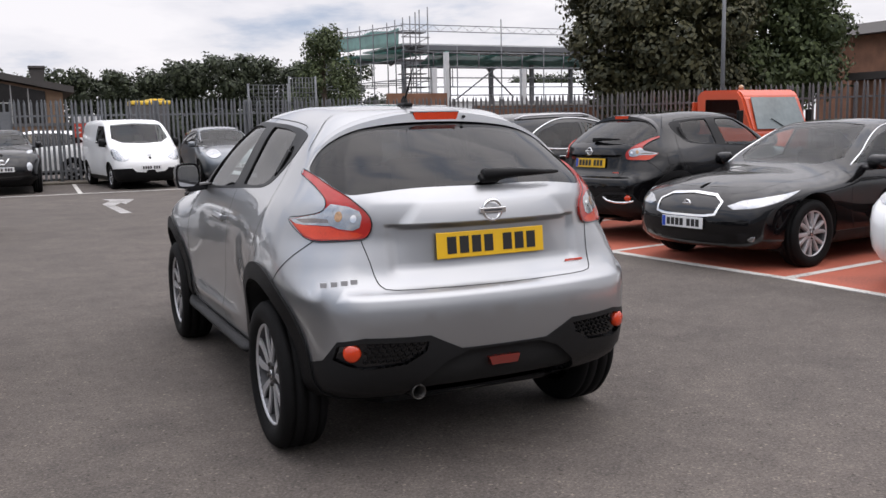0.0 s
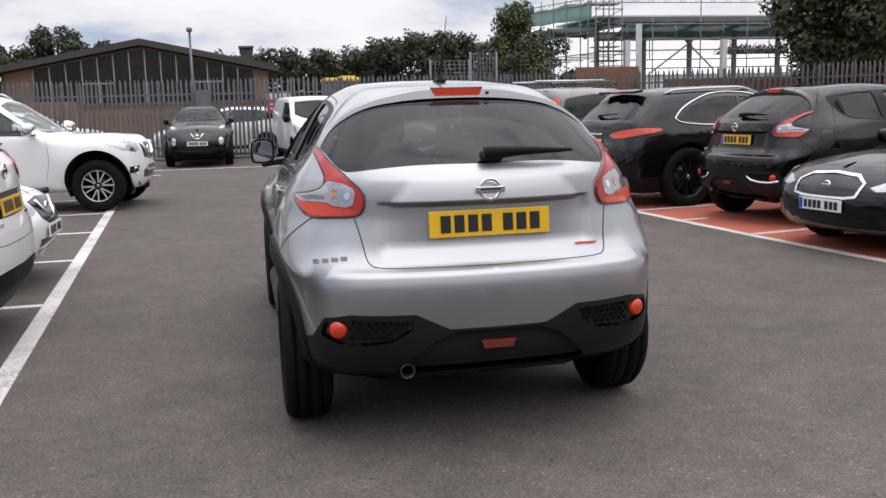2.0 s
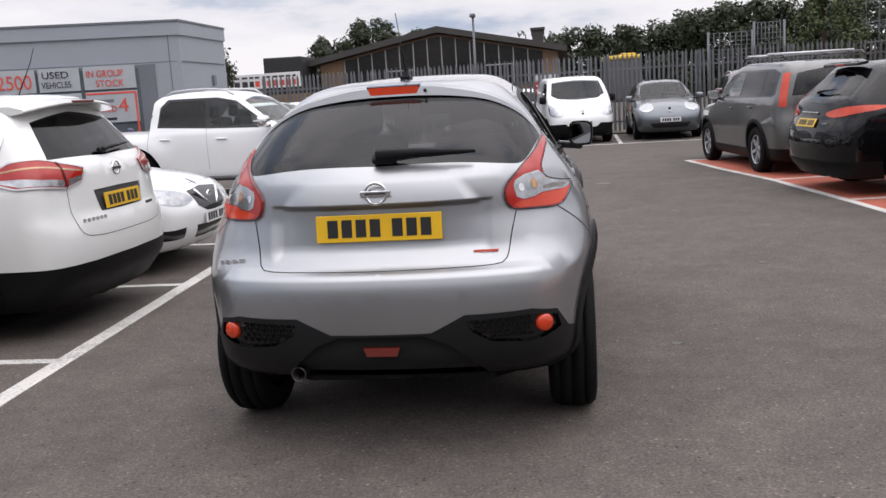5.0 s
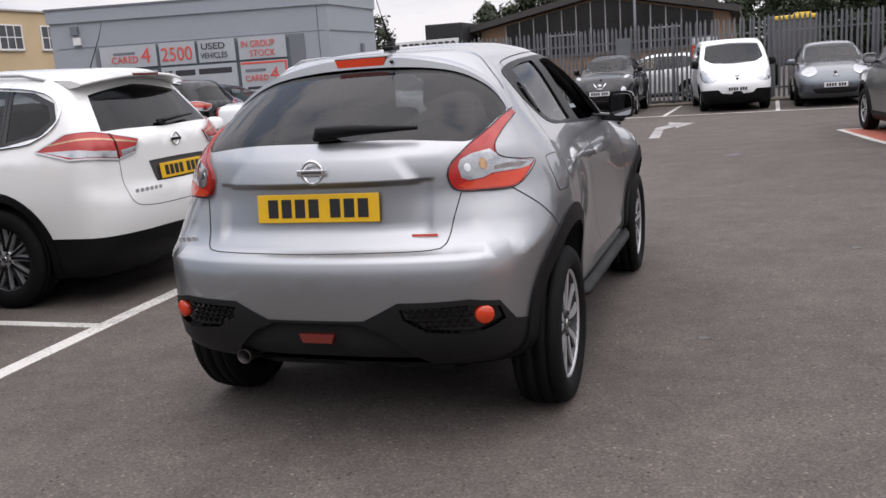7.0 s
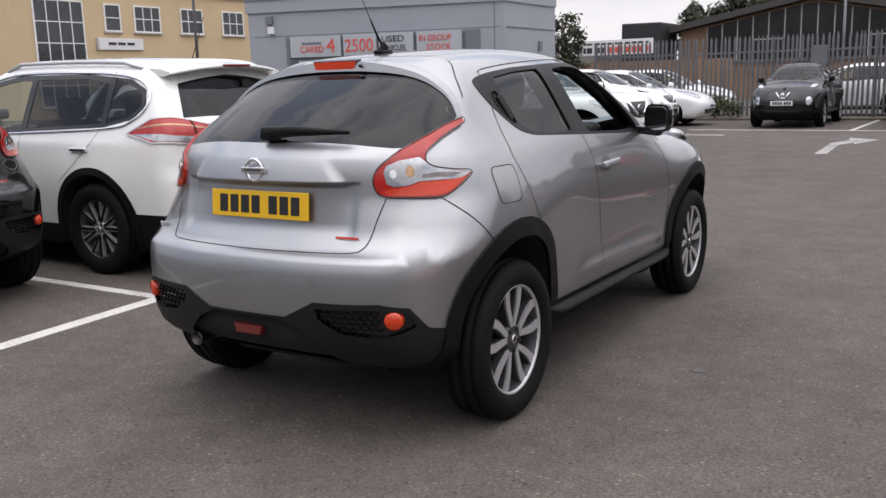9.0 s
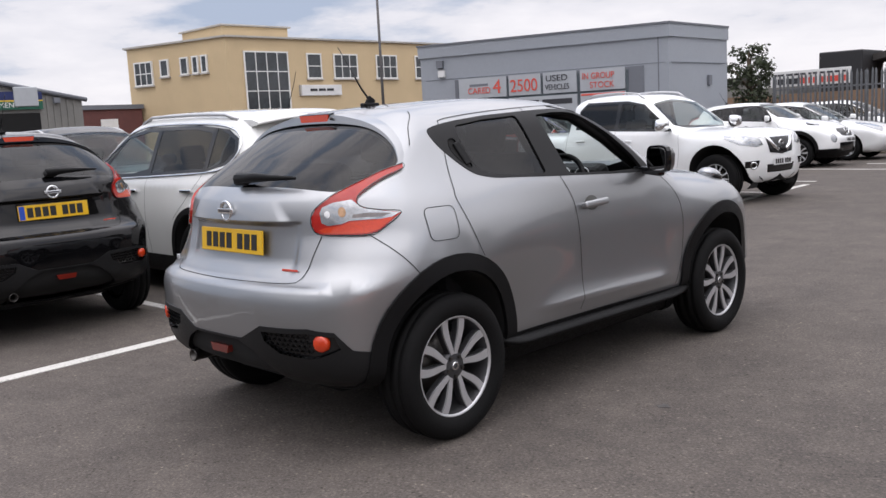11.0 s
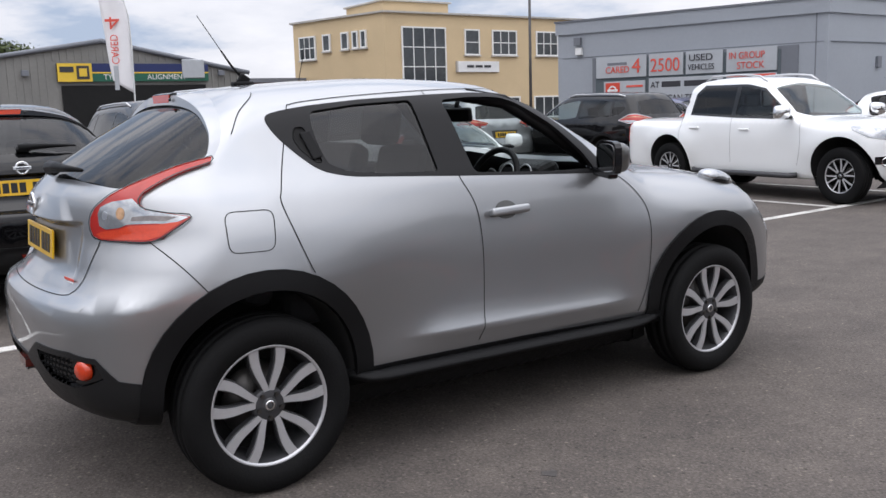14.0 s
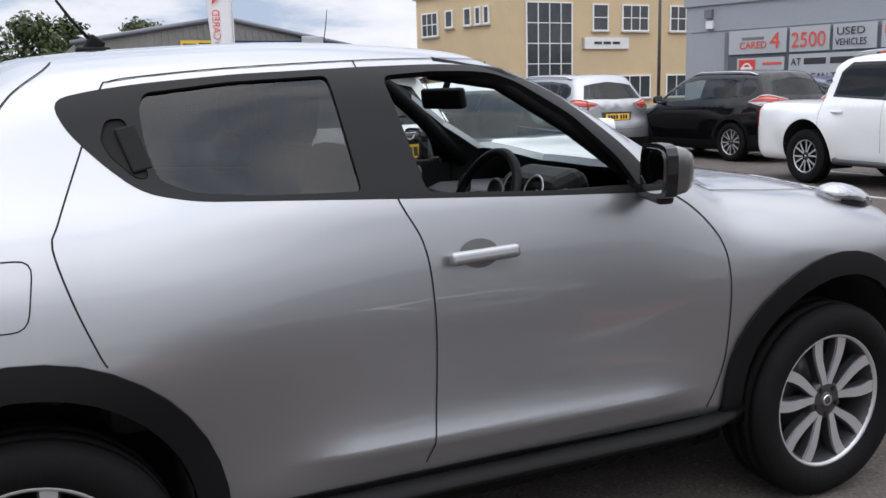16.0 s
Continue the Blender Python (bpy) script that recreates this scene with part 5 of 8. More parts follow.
def tailgate_details(car, sh, paintwork, hero=True):
    """What sits on the tailgate and roof of the crossover: grip, badge, wiper, brake lamp, aerial, plate, fog lamps, pipe."""
    y = sh.on("rear", [(0, 1.085)])[0][1] - 0.008
    lathe_m = pose(0, y, 1.083, 0, 0, -90)
    b = lathe("emblem_ring", [(0.034, 0.0), (0.040, 0.006), (0.048, 0.004), (0.050, 0.0), (0.045, -0.008), (0.036, -0.008)], "chrome", car, 32)
    b.matrix_basis = lathe_m
    box("emblem_bar", (0.125, 0.010, 0.024), (0, y - 0.003, 1.083), "chrome", car, 0.003)
    box("emblem_lettering", (0.085, 0.004, 0.008), (0, y - 0.0085, 1.083), "dark_ink", car)
    number_plate(car, pose(0, sh.on("rear", [(0, 0.94)])[0][1] - 0.009, 0.943, -5, 0, 0), True, not hero)
    # model lettering as plain chrome bars, and a small red dealer sticker
    q = sh.on("rear", [(-0.655, 0.808)])[0]
    for i in range(4):
        x = -0.72 + 0.037 * i
        p = sh.on("rear", [(-x, 0.80 + 0.004 * i)])[0] * np.array([-1, 1, 1])
        n = sh.normal(np.array([p]))[0]
        bm = bmesh.new()
        add_box(bm, (0.028, 0.006, 0.03), (0, 0, 0), 0.002)
        o = part("model_letter", bm, "alloy", car)
        o.matrix_basis = pose(*(p + n * 0.002), 0, 0, math.degrees(math.atan2(n[0], -n[1])))
    p = sh.on("rear", [(0.43, 0.822)])[0]
    n = sh.normal(np.array([p]))[0]
    for dz, w, mt in ((0.008, 0.10, "red_ink"), (-0.006, 0.08, "white_sign")):
        o = box("dealer_sticker", (w, 0.002, 0.009), (0, 0, 0), mt, car)
        o.matrix_basis = pose(*(p + n * 0.002 + np.array([0, 0, dz])), 0, 0, math.degrees(math.atan2(n[0], -n[1])))
    # rear wiper
    a, e = sh.on("rear", [(-0.02, 1.205)])[0], sh.on("rear", [(0.39, 1.238)])[0]
    bm = bmesh.new()
    add_box(bm, (0.10, 0.03, 0.045), (0, 0, 0), 0.012, (-50, 0, 4))
    wp = part("rear_wiper", bm, "plastic", car)
    wp.location = (0.03, a[1] - 0.028, 1.215)
    bm = bmesh.new()
    add_tube(bm, [(-0.03, -0.005, 0.01), (0.12, -0.008, 0.018), (0.24, 0.0, 0.016), (0.37, 0.03, 0.012)], 0.029, 8, 0.007)
    part("wiper_arm", bm, "plastic", wp, smooth=True)
    # high brake lamp under the roof edge
    bl = roof_spoiler(car, sh, paintwork)
    bm = bmesh.new()
    add_prism(bm, [(-0.118, 0.014), (-0.113, 0.017), (0.113, 0.017), (0.118, 0.014), (0.108, -0.013), (0.102, -0.016), (-0.102, -0.016), (-0.108, -0.013)], 0.03, lambda u, v, w: (u, bl[1] - 0.003 + w, 1.488 + v + 0.2 * w))
    part("high_brake_lamp", bm, "orange_lens", car)
    bm = bmesh.new()
    add_prism(bm, [(-0.124, 0.021), (0.124, 0.021), (0.1, -0.022), (-0.1, -0.022)], 0.03, lambda u, v, w: (u, bl[1] + 0.001 + w, 1.488 + v + 0.2 * w))
    part("brake_lamp_frame", bm, "gloss_black", car)
    nz = lathe("washer_nozzle", [(0.0, 0.01), (0.007, 0.008), (0.008, 0.0)], "gloss_black", car, 12)
    nz.matrix_basis = pose(0.145, bl[1] - 0.004, 1.484, 0, 0, -90)
    # aerial
    r = sh.on("top", [(0, 0.30)])[0]
    bm = bmesh.new()
    add_box(bm, (0.05, 0.10, 0.02), (0, 0, 0.006), 0.008)
    add_box(bm, (0.022, 0.05, 0.05), (0, 0.005, 0.022), 0.008, (-35, 0, 0))
    ae = part("roof_aerial", bm, "plastic", car)
    ae.location = tuple(r)
    tube("aerial_mast", [(0, 0, 0.03), (0, -0.05, 0.09), (0, -0.09, 0.15)], 0.006, "plastic", ae, 8, 0.004)
    tube("aerial_tip", [(0, -0.09, 0.15), (0, -0.19, 0.30)], 0.002, "gloss_black", ae, 6, 0.002)
    # bumper: round reflectors, honeycomb pods, fog lamp, exhaust
    for s in (1, -1):
        p = sh.on("rear", [(0.655, 0.535)])[0]
        o = lathe("bumper_reflector", [(0.0, 0.010), (0.028, 0.008), (0.036, 0.0), (0.038, -0.02)], "orange_lens", car, 28)
        o.matrix_basis = pose(s * 0.655, p[1] - 0.004, 0.537, 0, 0, -90 + s * 22)
        bm = bmesh.new()
        for row in range(4):
            for col in range(8):
                x = 0.375 + col * 0.030 + 0.015 * (row % 2)
                z = 0.563 - row * 0.021
                if x > 0.60 or (row == 3 and col < 2):
                    continue
                q = sh.on("rear", [(x, z)])[0]
                ring = [(q[0] + 0.016 * math.cos(k * math.pi / 3 + math.pi / 6), q[1] + 0.010, z + 0.0115 * math.sin(k * math.pi / 3 + math.pi / 6)) for k in range(6)]
                inn = [(q[0] + 0.0125 * math.cos(k * math.pi / 3 + math.pi / 6), q[1] + 0.010, z + 0.0085 * math.sin(k * math.pi / 3 + math.pi / 6)) for k in range(6)]
                A = [bm.verts.new((s * a_, b_, c_)) for a_, b_, c_ in ring]
                B = [bm.verts.new((s * a_, b_ - 0.006, c_)) for a_, b_, c_ in inn]
                for k in range(6):
                    bm.faces.new((A[k], A[(k + 1) % 6], B[(k + 1) % 6], B[k]))
        part("honeycomb_mesh", bm, "plastic", car)
    p = sh.on("rear", [(0, 0.455)])[0]
    bm = bmesh.new()
    add_prism(bm, [(-0.075, 0.018), (0.075, 0.018), (0.062, -0.018), (-0.062, -0.018)], 0.03, lambda u, v, w: (u, p[1] - 0.006 + w, 0.452 + v))
    part("rear_fog_lamp", bm, "dim_lens", car)
    pipe = lathe("exhaust_pipe", [(0.026, -0.25), (0.030, 0.0), (0.033, 0.004), (0.031, 0.012), (0.027, 0.010), (0.026, -0.1), (0.0, -0.11)], "steel", car, 24)
    pipe.matrix_basis = pose(-0.375, -0.64, 0.345, 0, 0, -90)


tailgate_details(hero, hero_shell, "silver")


def door_details(car, sh, paintwork):
    for s in (1, -1):
        # pull handle over a flat grey disc that stands in for the cup's shade
        p = sh.on("side", [(1.19, 0.962)])[0]
        bm = bmesh.new()
        add_box(bm, (0.028, 0.215, 0.038), (0, 0, 0), 0.0135, None, 4)
        h = part("door_handle", bm, paintwork, car)
        h.matrix_basis = pose(s * (p[0] + 0.030), 1.195, 0.962, 2, s * -12, 0)
        box("handle_mount", (0.03, 0.03, 0.028), (-s * 0.018, -0.085, 0), paintwork, h, 0.006)
        box("handle_mount", (0.03, 0.02, 0.024), (-s * 0.018, 0.095, 0), paintwork, h, 0.006)
        if s > 0:
            lk = lathe("key_lock", [(0.0, 0.004), (0.010, 0.003), (0.011, 0.0)], "steel", h, 16)
            lk.location = (0.009, -0.085, 0)
            box("keyless_button", (0.004, 0.012, 0.014), (0.010, -0.045, 0), "gloss_black", h, 0.001)
        ring = [(1.19 + 0.062 * math.cos(t), 0.962 + 0.040 * math.sin(t)) for t in np.linspace(0, 2 * math.pi, 24, endpoint=False)]
        Q = sh.on("side", ring)
        nq = sh.normal(Q)
        c = sh.on("side", [(1.19, 0.962)])[0]
        V = [tuple((q + n * 0.0015) * np.array([s, 1, 1])) for q, n in zip(Q, nq)] + [(s * (c[0] + 0.0025), c[1], c[2])]
        V2 = [tuple((0.80 * (q - c) + c + n * 0.0022) * np.array([s, 1, 1])) for q, n in zip(Q, nq)]
        k = len(ring)
        F = [(i, (i + 1) % k, k) if s > 0 else (k, (i + 1) % k, i) for i in range(k)]
        cup = mesh_ob("handle_cup_shade", V, F, "grey_paint", car)
        # small grip hidden in the rear window corner
        p2 = sh.on("side", [(0.30, 1.285)])[0]
        bm = bmesh.new()
        add_box(bm, (0.014, 0.05, 0.125), (0, 0, 0), 0.006)
        g = part("rear_door_handle", bm, "plastic", car)
        g.matrix_basis = pose(s * (p2[0] + 0.001), 0.318, 1.285, 14, s * -28, 0)


door_details(hero, hero_shell, "silver")


def sill_bars(car):
    """Black ledges under the doors."""
    prof = [(0.775, 0.372), (0.832, 0.364), (0.857, 0.345), (0.859, 0.335), (0.848, 0.327), (0.80, 0.322), (0.70, 0.300)]
    for s in (1, -1):
        bm = bmesh.new()
        rows = []
        for i in range(25):
            t = i / 24
            e = min(1, t / 0.06, (1 - t) / 0.14)
            pull = 0.055 * (1 - e) ** 2
            rows.append([bm.verts.new((s * (x - (pull if k < 5 else 0)), 0.36 + 1.80 * t, z - 0.012 + 0.012 * math.cos(2 * t) + (0.022 * (1 - e) if 0 < k < 5 else 0))) for k, (x, z) in enumerate(prof)])
        for a, b in zip(rows, rows[1:]):
            for k in range(len(prof) - 1):
                bm.faces.new((a[k], a[k + 1], b[k + 1], b[k]))
        bm.faces.new(rows[0])
        bm.faces.new(rows[-1])
        bmesh.ops.recalc_face_normals(bm, faces=bm.faces)
        part("sill_bar", bm, "plastic", car, smooth=True)


sill_bars(hero)


def crossover_mirrors(car, cover):
    for s in (1, -1):
        rings = []
        bm = bmesh.new()
        prof = [(-0.045, 0.80, 0.74), (-0.036, 0.92, 0.84), (-0.01, 0.94, 0.86), (0.03, 0.85, 0.77), (0.055, 0.65, 0.62), (0.065, 0.4, 0.42)]
        base = closed_curve([(-0.072, -0.07), (0.04, -0.085), (0.066, -0.06), (0.072, 0.02), (0.06, 0.075), (0.0, 0.088), (-0.075, 0.07)], 0.03, True)
        for y, sx, sz in prof:
            rings.append([bm.verts.new((s * u * sx, y, v * sz)) for u, v in base])
        k = len(base)
        for a, b in zip(rings, rings[1:]):
            for i in range(k):
                bm.faces.new((a[i], a[(i + 1) % k], b[(i + 1) % k], b[i]))
        bm.faces.new(rings[0])
        bm.faces.new(rings[-1])
        mo = part("door_mirror", bm, cover, car, smooth=True)
        mo.matrix_basis = pose(s * 0.875, 1.755, 1.165, 0, 0, -s * 8)
        bm = bmesh.new()
        add_prism(bm, [(s * u * 0.80, v * 0.73) for u, v in base], 0.003, lambda u, v, w: (u, -0.046 - w, v))
        part("mirror_glass", bm, "mirror", mo)
        bm = bmesh.new()
        add_prism(bm, [(s * u * 0.97, v * 0.895) for u, v in base], 0.036, lambda u, v, w: (u, -0.008 - w, v))
        part("mirror_rim", bm, "gloss_black", mo)
        bm = bmesh.new()
        add_box(bm, (0.20, 0.055, 0.045), (-s * 0.10, 0.0, -0.070), 0.012, (0, s * 6, 0))
        part("mirror_arm", bm, "gloss_black", mo)


crossover_mirrors(hero, "grey_paint")


def lamp_pods(car):
    """The raised lamps on top of the front wings."""
    for s in (1, -1):
        for name, size, at, mt in (("wing_lamp", (0.078, 0.160, 0.052), (0.632, 2.765, 0.988), "clear_lens"), ("wing_lamp_bezel", (0.082, 0.120, 0.046), (0.640, 2.745, 0.984), "gloss_black")):
            bm = bmesh.new()
            bmesh.ops.create_uvsphere(bm, u_segments=20, v_segments=12, radius=1.0)
            bmesh.ops.scale(bm, vec=size, verts=bm.verts)
            part(name, bm, mt, car, smooth=True, m=pose(s * at[0], at[1], at[2], -13, s * 8, s * 14))


lamp_pods(hero)


def cabin(car):
    """Steering wheel, column, dials, mirror and pillars seen through the open window. The wheel stands on the right."""
    bm = bmesh.new()
    R, n = 0.185, 40
    pts = [(R * math.cos(2 * math.pi * i / n), 0, R * math.sin(2 * math.pi * i / n)) for i in range(n)]
    rings = []
    for i, p in enumerate(pts):
        c = Vector(p)
        o = c.normalized()
        rings.append([bm.verts.new(c + 0.016 * (math.cos(k * math.pi / 4) * o + math.sin(k * math.pi / 4) * Vector((0, 1, 0)))) for k in range(8)])
    for i in range(n):
        a, b = rings[i], rings[(i + 1) % n]
        for k in range(8):
            bm.faces.new((a[k], a[(k + 1) % 8], b[(k + 1) % 8], b[k]))
    sw = part("steering_wheel", bm, "plastic", car, smooth=True)
    sw.matrix_basis = pose(0.36, 1.42, 1.035, -24, 0, 0)
    box("airbag_cover", (0.16, 0.05, 0.12), (0, 0.015, -0.01), "plastic", sw, 0.02)
    for a in (0, 180, 250, 290):
        r = radians(a)
        box("wheel_spoke", (0.12, 0.02, 0.03), (0.115 * math.cos(r), 0.012, 0.115 * math.sin(r) - 0.0), "grey_plastic", sw, 0.006, (0, -a, 0))
    tube("steering_column", [(0, 0.03, 0), (0, 0.3, -0.02)], 0.04, "plastic", sw, 12)
    bm = bmesh.new()
    add_box(bm, (0.36, 0.16, 0.13), (0.36, 1.66, 1.075), 0.05, (18, 0, 0), 3)
    ic = part("instrument_hood", bm, "plastic", car)
    for dx in (-0.07, 0.07):
        d = lathe("dial", [(0.0, 0.0), (0.048, 0.0), (0.052, 0.006), (0.056, 0.0)], "gloss_black", car, 24)
        d.matrix_basis = pose(0.36 + dx, 1.575, 1.075, 0, -20, -90)
        d2 = lathe("dial_ring", [(0.050, 0.004), (0.054, 0.008), (0.058, 0.004)], "alloy", car, 24)
        d2.matrix_basis = pose(0.36 + dx, 1.574, 1.075, 0, -20, -90)
    for x in (0.57, 0.12, -0.12, -0.57):
        v = lathe("air_vent", [(0.0, 0.0), (0.040, 0.0), (0.046, 0.008), (0.052, 0.0)], "alloy_dark", car, 20)
        v.matrix_basis = pose(x, 1.60, 1.045, 0, -10, -90)
    box("centre_console", (0.26, 0.30, 0.34), (0, 1.64, 0.86), "plastic", car, 0.05)
    bm = bmesh.new()
    add_box(bm, (0.24, 0.03, 0.075), (0, 0, 0), 0.014, None, 3)
    rm = part("rear_view_mirror", bm, "plastic", car)
    rm.matrix_basis = pose(0, 1.46, 1.38, 8, 0, 12)
    tube("mirror_stalk", [(0, 0.01, 0.02), (0, 0.05, 0.09)], 0.012, "plastic", rm)
    for s in (1, -1):
        bm = bmesh.new()
        add_box(bm, (0.05, 1.62, 0.30), (s * 0.70, 1.02, 0.96), 0.02)
        part("door_trim", bm, "plastic", car)
        bm = bmesh.new()
        add_tube(bm, [(s * 0.655, 1.86, 1.10), (s * 0.56, 1.62, 1.30), (s * 0.47, 1.42, 1.44), (s * 0.45, 1.2, 1.475)], 0.035, 8)
        part("a_pillar_trim", bm, "plastic", car, smooth=True)
        bm = bmesh.new()
        add_tube(bm, [(s * 0.62, 0.98, 1.0), (s * 0.57, 0.95, 1.25), (s * 0.45, 0.93, 1.45)], 0.035, 8)
        part("b_pillar_trim", bm, "plastic", car, smooth=True)


cabin(hero)

# ---- parked cars: black and white copies of the crossover ----
CROSSOVER_FAR = dict(CROSSOVER, step=0.06, wheel_style=TEN, rim="alloy", pocket="alloy_black")


def crossover(name, m, label, paintwork, group=""):
    c, sh = make_car(name, CROSSOVER_FAR, m, label, paintwork, group=group)
    tailgate_details(c, sh, paintwork, False)
    door_details(c, sh, paintwork)
    crossover_mirrors(c, paintwork)
    sill_bars(c)
    lamp_pods(c)
    # nose: chrome V round the emblem, round lamps, plate
    y = sh.on("front", [(0, 0.76)])[0][1]
    for s in (1, -1):
        tube("grille_bar", [(s * 0.16, y - 0.01, 0.86), (s * 0.09, y + 0.015, 0.76), (s * 0.06, y + 0.02, 0.72)], 0.014, "chrome", c)
    tube("grille_bar", [(-0.07, y + 0.02, 0.72), (0.07, y + 0.02, 0.72)], 0.014, "chrome", c)
    b = lathe("front_emblem", [(0.0, 0.005), (0.04, 0.01), (0.05, 0.0)], "chrome", c, 24)
    b.matrix_basis = pose(0, y + 0.012, 0.79, 0, 0, 90)
    number_plate(c, pose(0, sh.on("front", [(0.2, 0.60)])[0][1] + 0.03, 0.60, 0, 0, 180), False)
    return c


bj = crossover("black_crossover", pose(5.22, 5.39, 0.016, 0, 0, -82), "black compact crossover backed into a terracotta bay", "black_paint", "black crossovers")
b2 = copy_thing(bj, pose(-3.76, -0.16, 0.016, 0, 0, 90))
tagged(b2, "black compact crossover parked nose-in beside a white estate SUV", "car", "black crossovers")
b3 = copy_thing(bj, pose(-2.1, 23.15, 0.016, 0, 0, 180))
tagged(b3, "dark compact crossover parked against the palisade fence", "car", "black crossovers")
crossover("white_crossover", pose(-7.75, 18.7, 0.016, 0, 0, -90), "white compact crossover parked beside the pickup truck", "white_paint")

# the bay car wears a bright lower bumper insert
for s in (1, -1):
    P = hero_shell.on("3d", [(0.34, -0.7, 0.545), (0.40, -0.7, 0.500), (0.50, -0.66, 0.487), (0.62, -0.62, 0.487), (0.70, -0.56, 0.505)])
    bm = bmesh.new()
    add_tube(bm, [(s * q[0], q[1] - 0.006, q[2]) for q in P], 0.014, 6)
    part("bumper_insert", bm, "chrome", bj, smooth=True)


# ---- other parked cars ----
def lamp(pts, material="clear_lens", name="headlamp", off=0.004):
    return dict(name=name, view="3d", pts=pts, mat=material, off=off, skirt=0.012, pair=True, step=0.03, smooth=True)


def dark_trim(s, z_tail=0.5, z_nose=0.42, z_sill=0.40, flare=0.05):
    """Black lower cladding of an SUV."""
    wb = s["wheelbase"]
    s["flare"] = flare
    s["under"] = [dict(name="sill_cladding", view="side", pts=[(0.3, z_sill), (wb - 0.3, z_sill), (wb - 0.3, 0.1), (0.3, 0.1)], mat="plastic", off=0.008, skirt=0.02, pair=True),
                  dict(name="rear_valance", view="side", pts=[(-1.5, z_tail), (-0.2, z_tail), (-0.2, 0.1), (-1.5, 0.1)], mat="plastic", off=0.003),
                  dict(name="front_valance", view="side", pts=[(wb + 0.2, z_nose), (wb + 1.5, z_nose), (wb + 1.5, 0.1), (wb + 0.2, 0.1)], mat="plastic", off=0.003)]
    return s


def wiper(car, sh, z, x0=-0.05, x1=0.38):
    a = sh.on("rear", [(0, z)])[0]
    bm = bmesh.new()
    add_box(bm, (0.09, 0.03, 0.04), (0, 0, 0), 0.012, (-40, 0, 0))
    add_tube(bm, [(0, -0.01, 0.005), (0.2, -0.01, 0.02), (x1 - x0, 0.02, 0.03)], 0.016, 6, 0.006)
    w = part("rear_wiper", bm, "plastic", car)
    w.location = (x0, a[1] - 0.02, z + 0.01)


def emblem(car, sh, view, z, r=0.05):
    p = sh.on(view, [(0, z)])[0]
    s = -1 if view == "rear" else 1
    b = lathe("emblem", [(r * 0.7, 0.0), (r * 0.85, 0.008), (r, 0.0), (r * 0.95, -0.01)], "chrome", car, 24)
    b.matrix_basis = pose(0, p[1] + s * 0.006, z, 0, 0, s * 90)
    box("emblem_bar", (2.4 * r, 0.01, r * 0.45), (0, p[1] + s * 0.008, z), "chrome", car, 0.003)


def handles(car, sh, spots, material):
    for y, z in spots:
        for s in (1, -1):
            p = sh.on("side", [(y, z)])[0]
            box("door_handle", (0.03, 0.19, 0.03), (s * (p[0] + 0.015), y, z), material, car, 0.008)


# black saloon, nose to the aisle
S = generic(2.85, 1.05, 0.87, 1.445, 0.88, 0.92, 0.905, 2.35, 1.32, 0.0, -0.35, 0.98, 0.335, 0.225, step=0.05, style=FIVE_TWIN, pocket="alloy", k=0.1)
S["top"] = [(-1.0, 0.98), (-0.6, 1.03), (-0.3, 1.10), (0.1, 1.26), (0.5, 1.38), (0.95, 1.44), (1.3, 1.42), (1.8, 1.22), (2.25, 0.98), (2.45, 0.94), (3.0, 0.89), (3.4, 0.80), (3.7, 0.68)]
S["tail"] = [(0.25, -0.9), (0.45, -1.03), (0.8, -1.05), (0.98, -1.02), (1.5, -1.0)]
S["nose"] = [(0.15, 3.52), (0.3, 3.68), (0.45, 3.72), (0.58, 3.70), (0.7, 3.64), (0.8, 3.55), (1.5, 3.5)]
S["panels"] = [
    dict(name="windscreen", view="top", pts=[(0, 2.28), (0.45, 2.20), (0.64, 2.02), (0.52, 1.5), (0.50, 1.42), (0, 1.40)], mat="glass_clear", off=-0.003, skirt=0.0),
    dict(name="rear_window", view="top", pts=[(0, -0.22), (0.58, -0.1), (0.50, 0.40), (0, 0.44)], mat="glass_rear", off=-0.003, skirt=0.0),
    dict(lamp([(0.45, 3.60, 0.630), (0.56, 3.52, 0.680), (0.70, 3.35, 0.720), (0.84, 3.04, 0.768), (0.79, 3.22, 0.70), (0.67, 3.46, 0.630), (0.52, 3.60, 0.600)]), smooth=False),
]
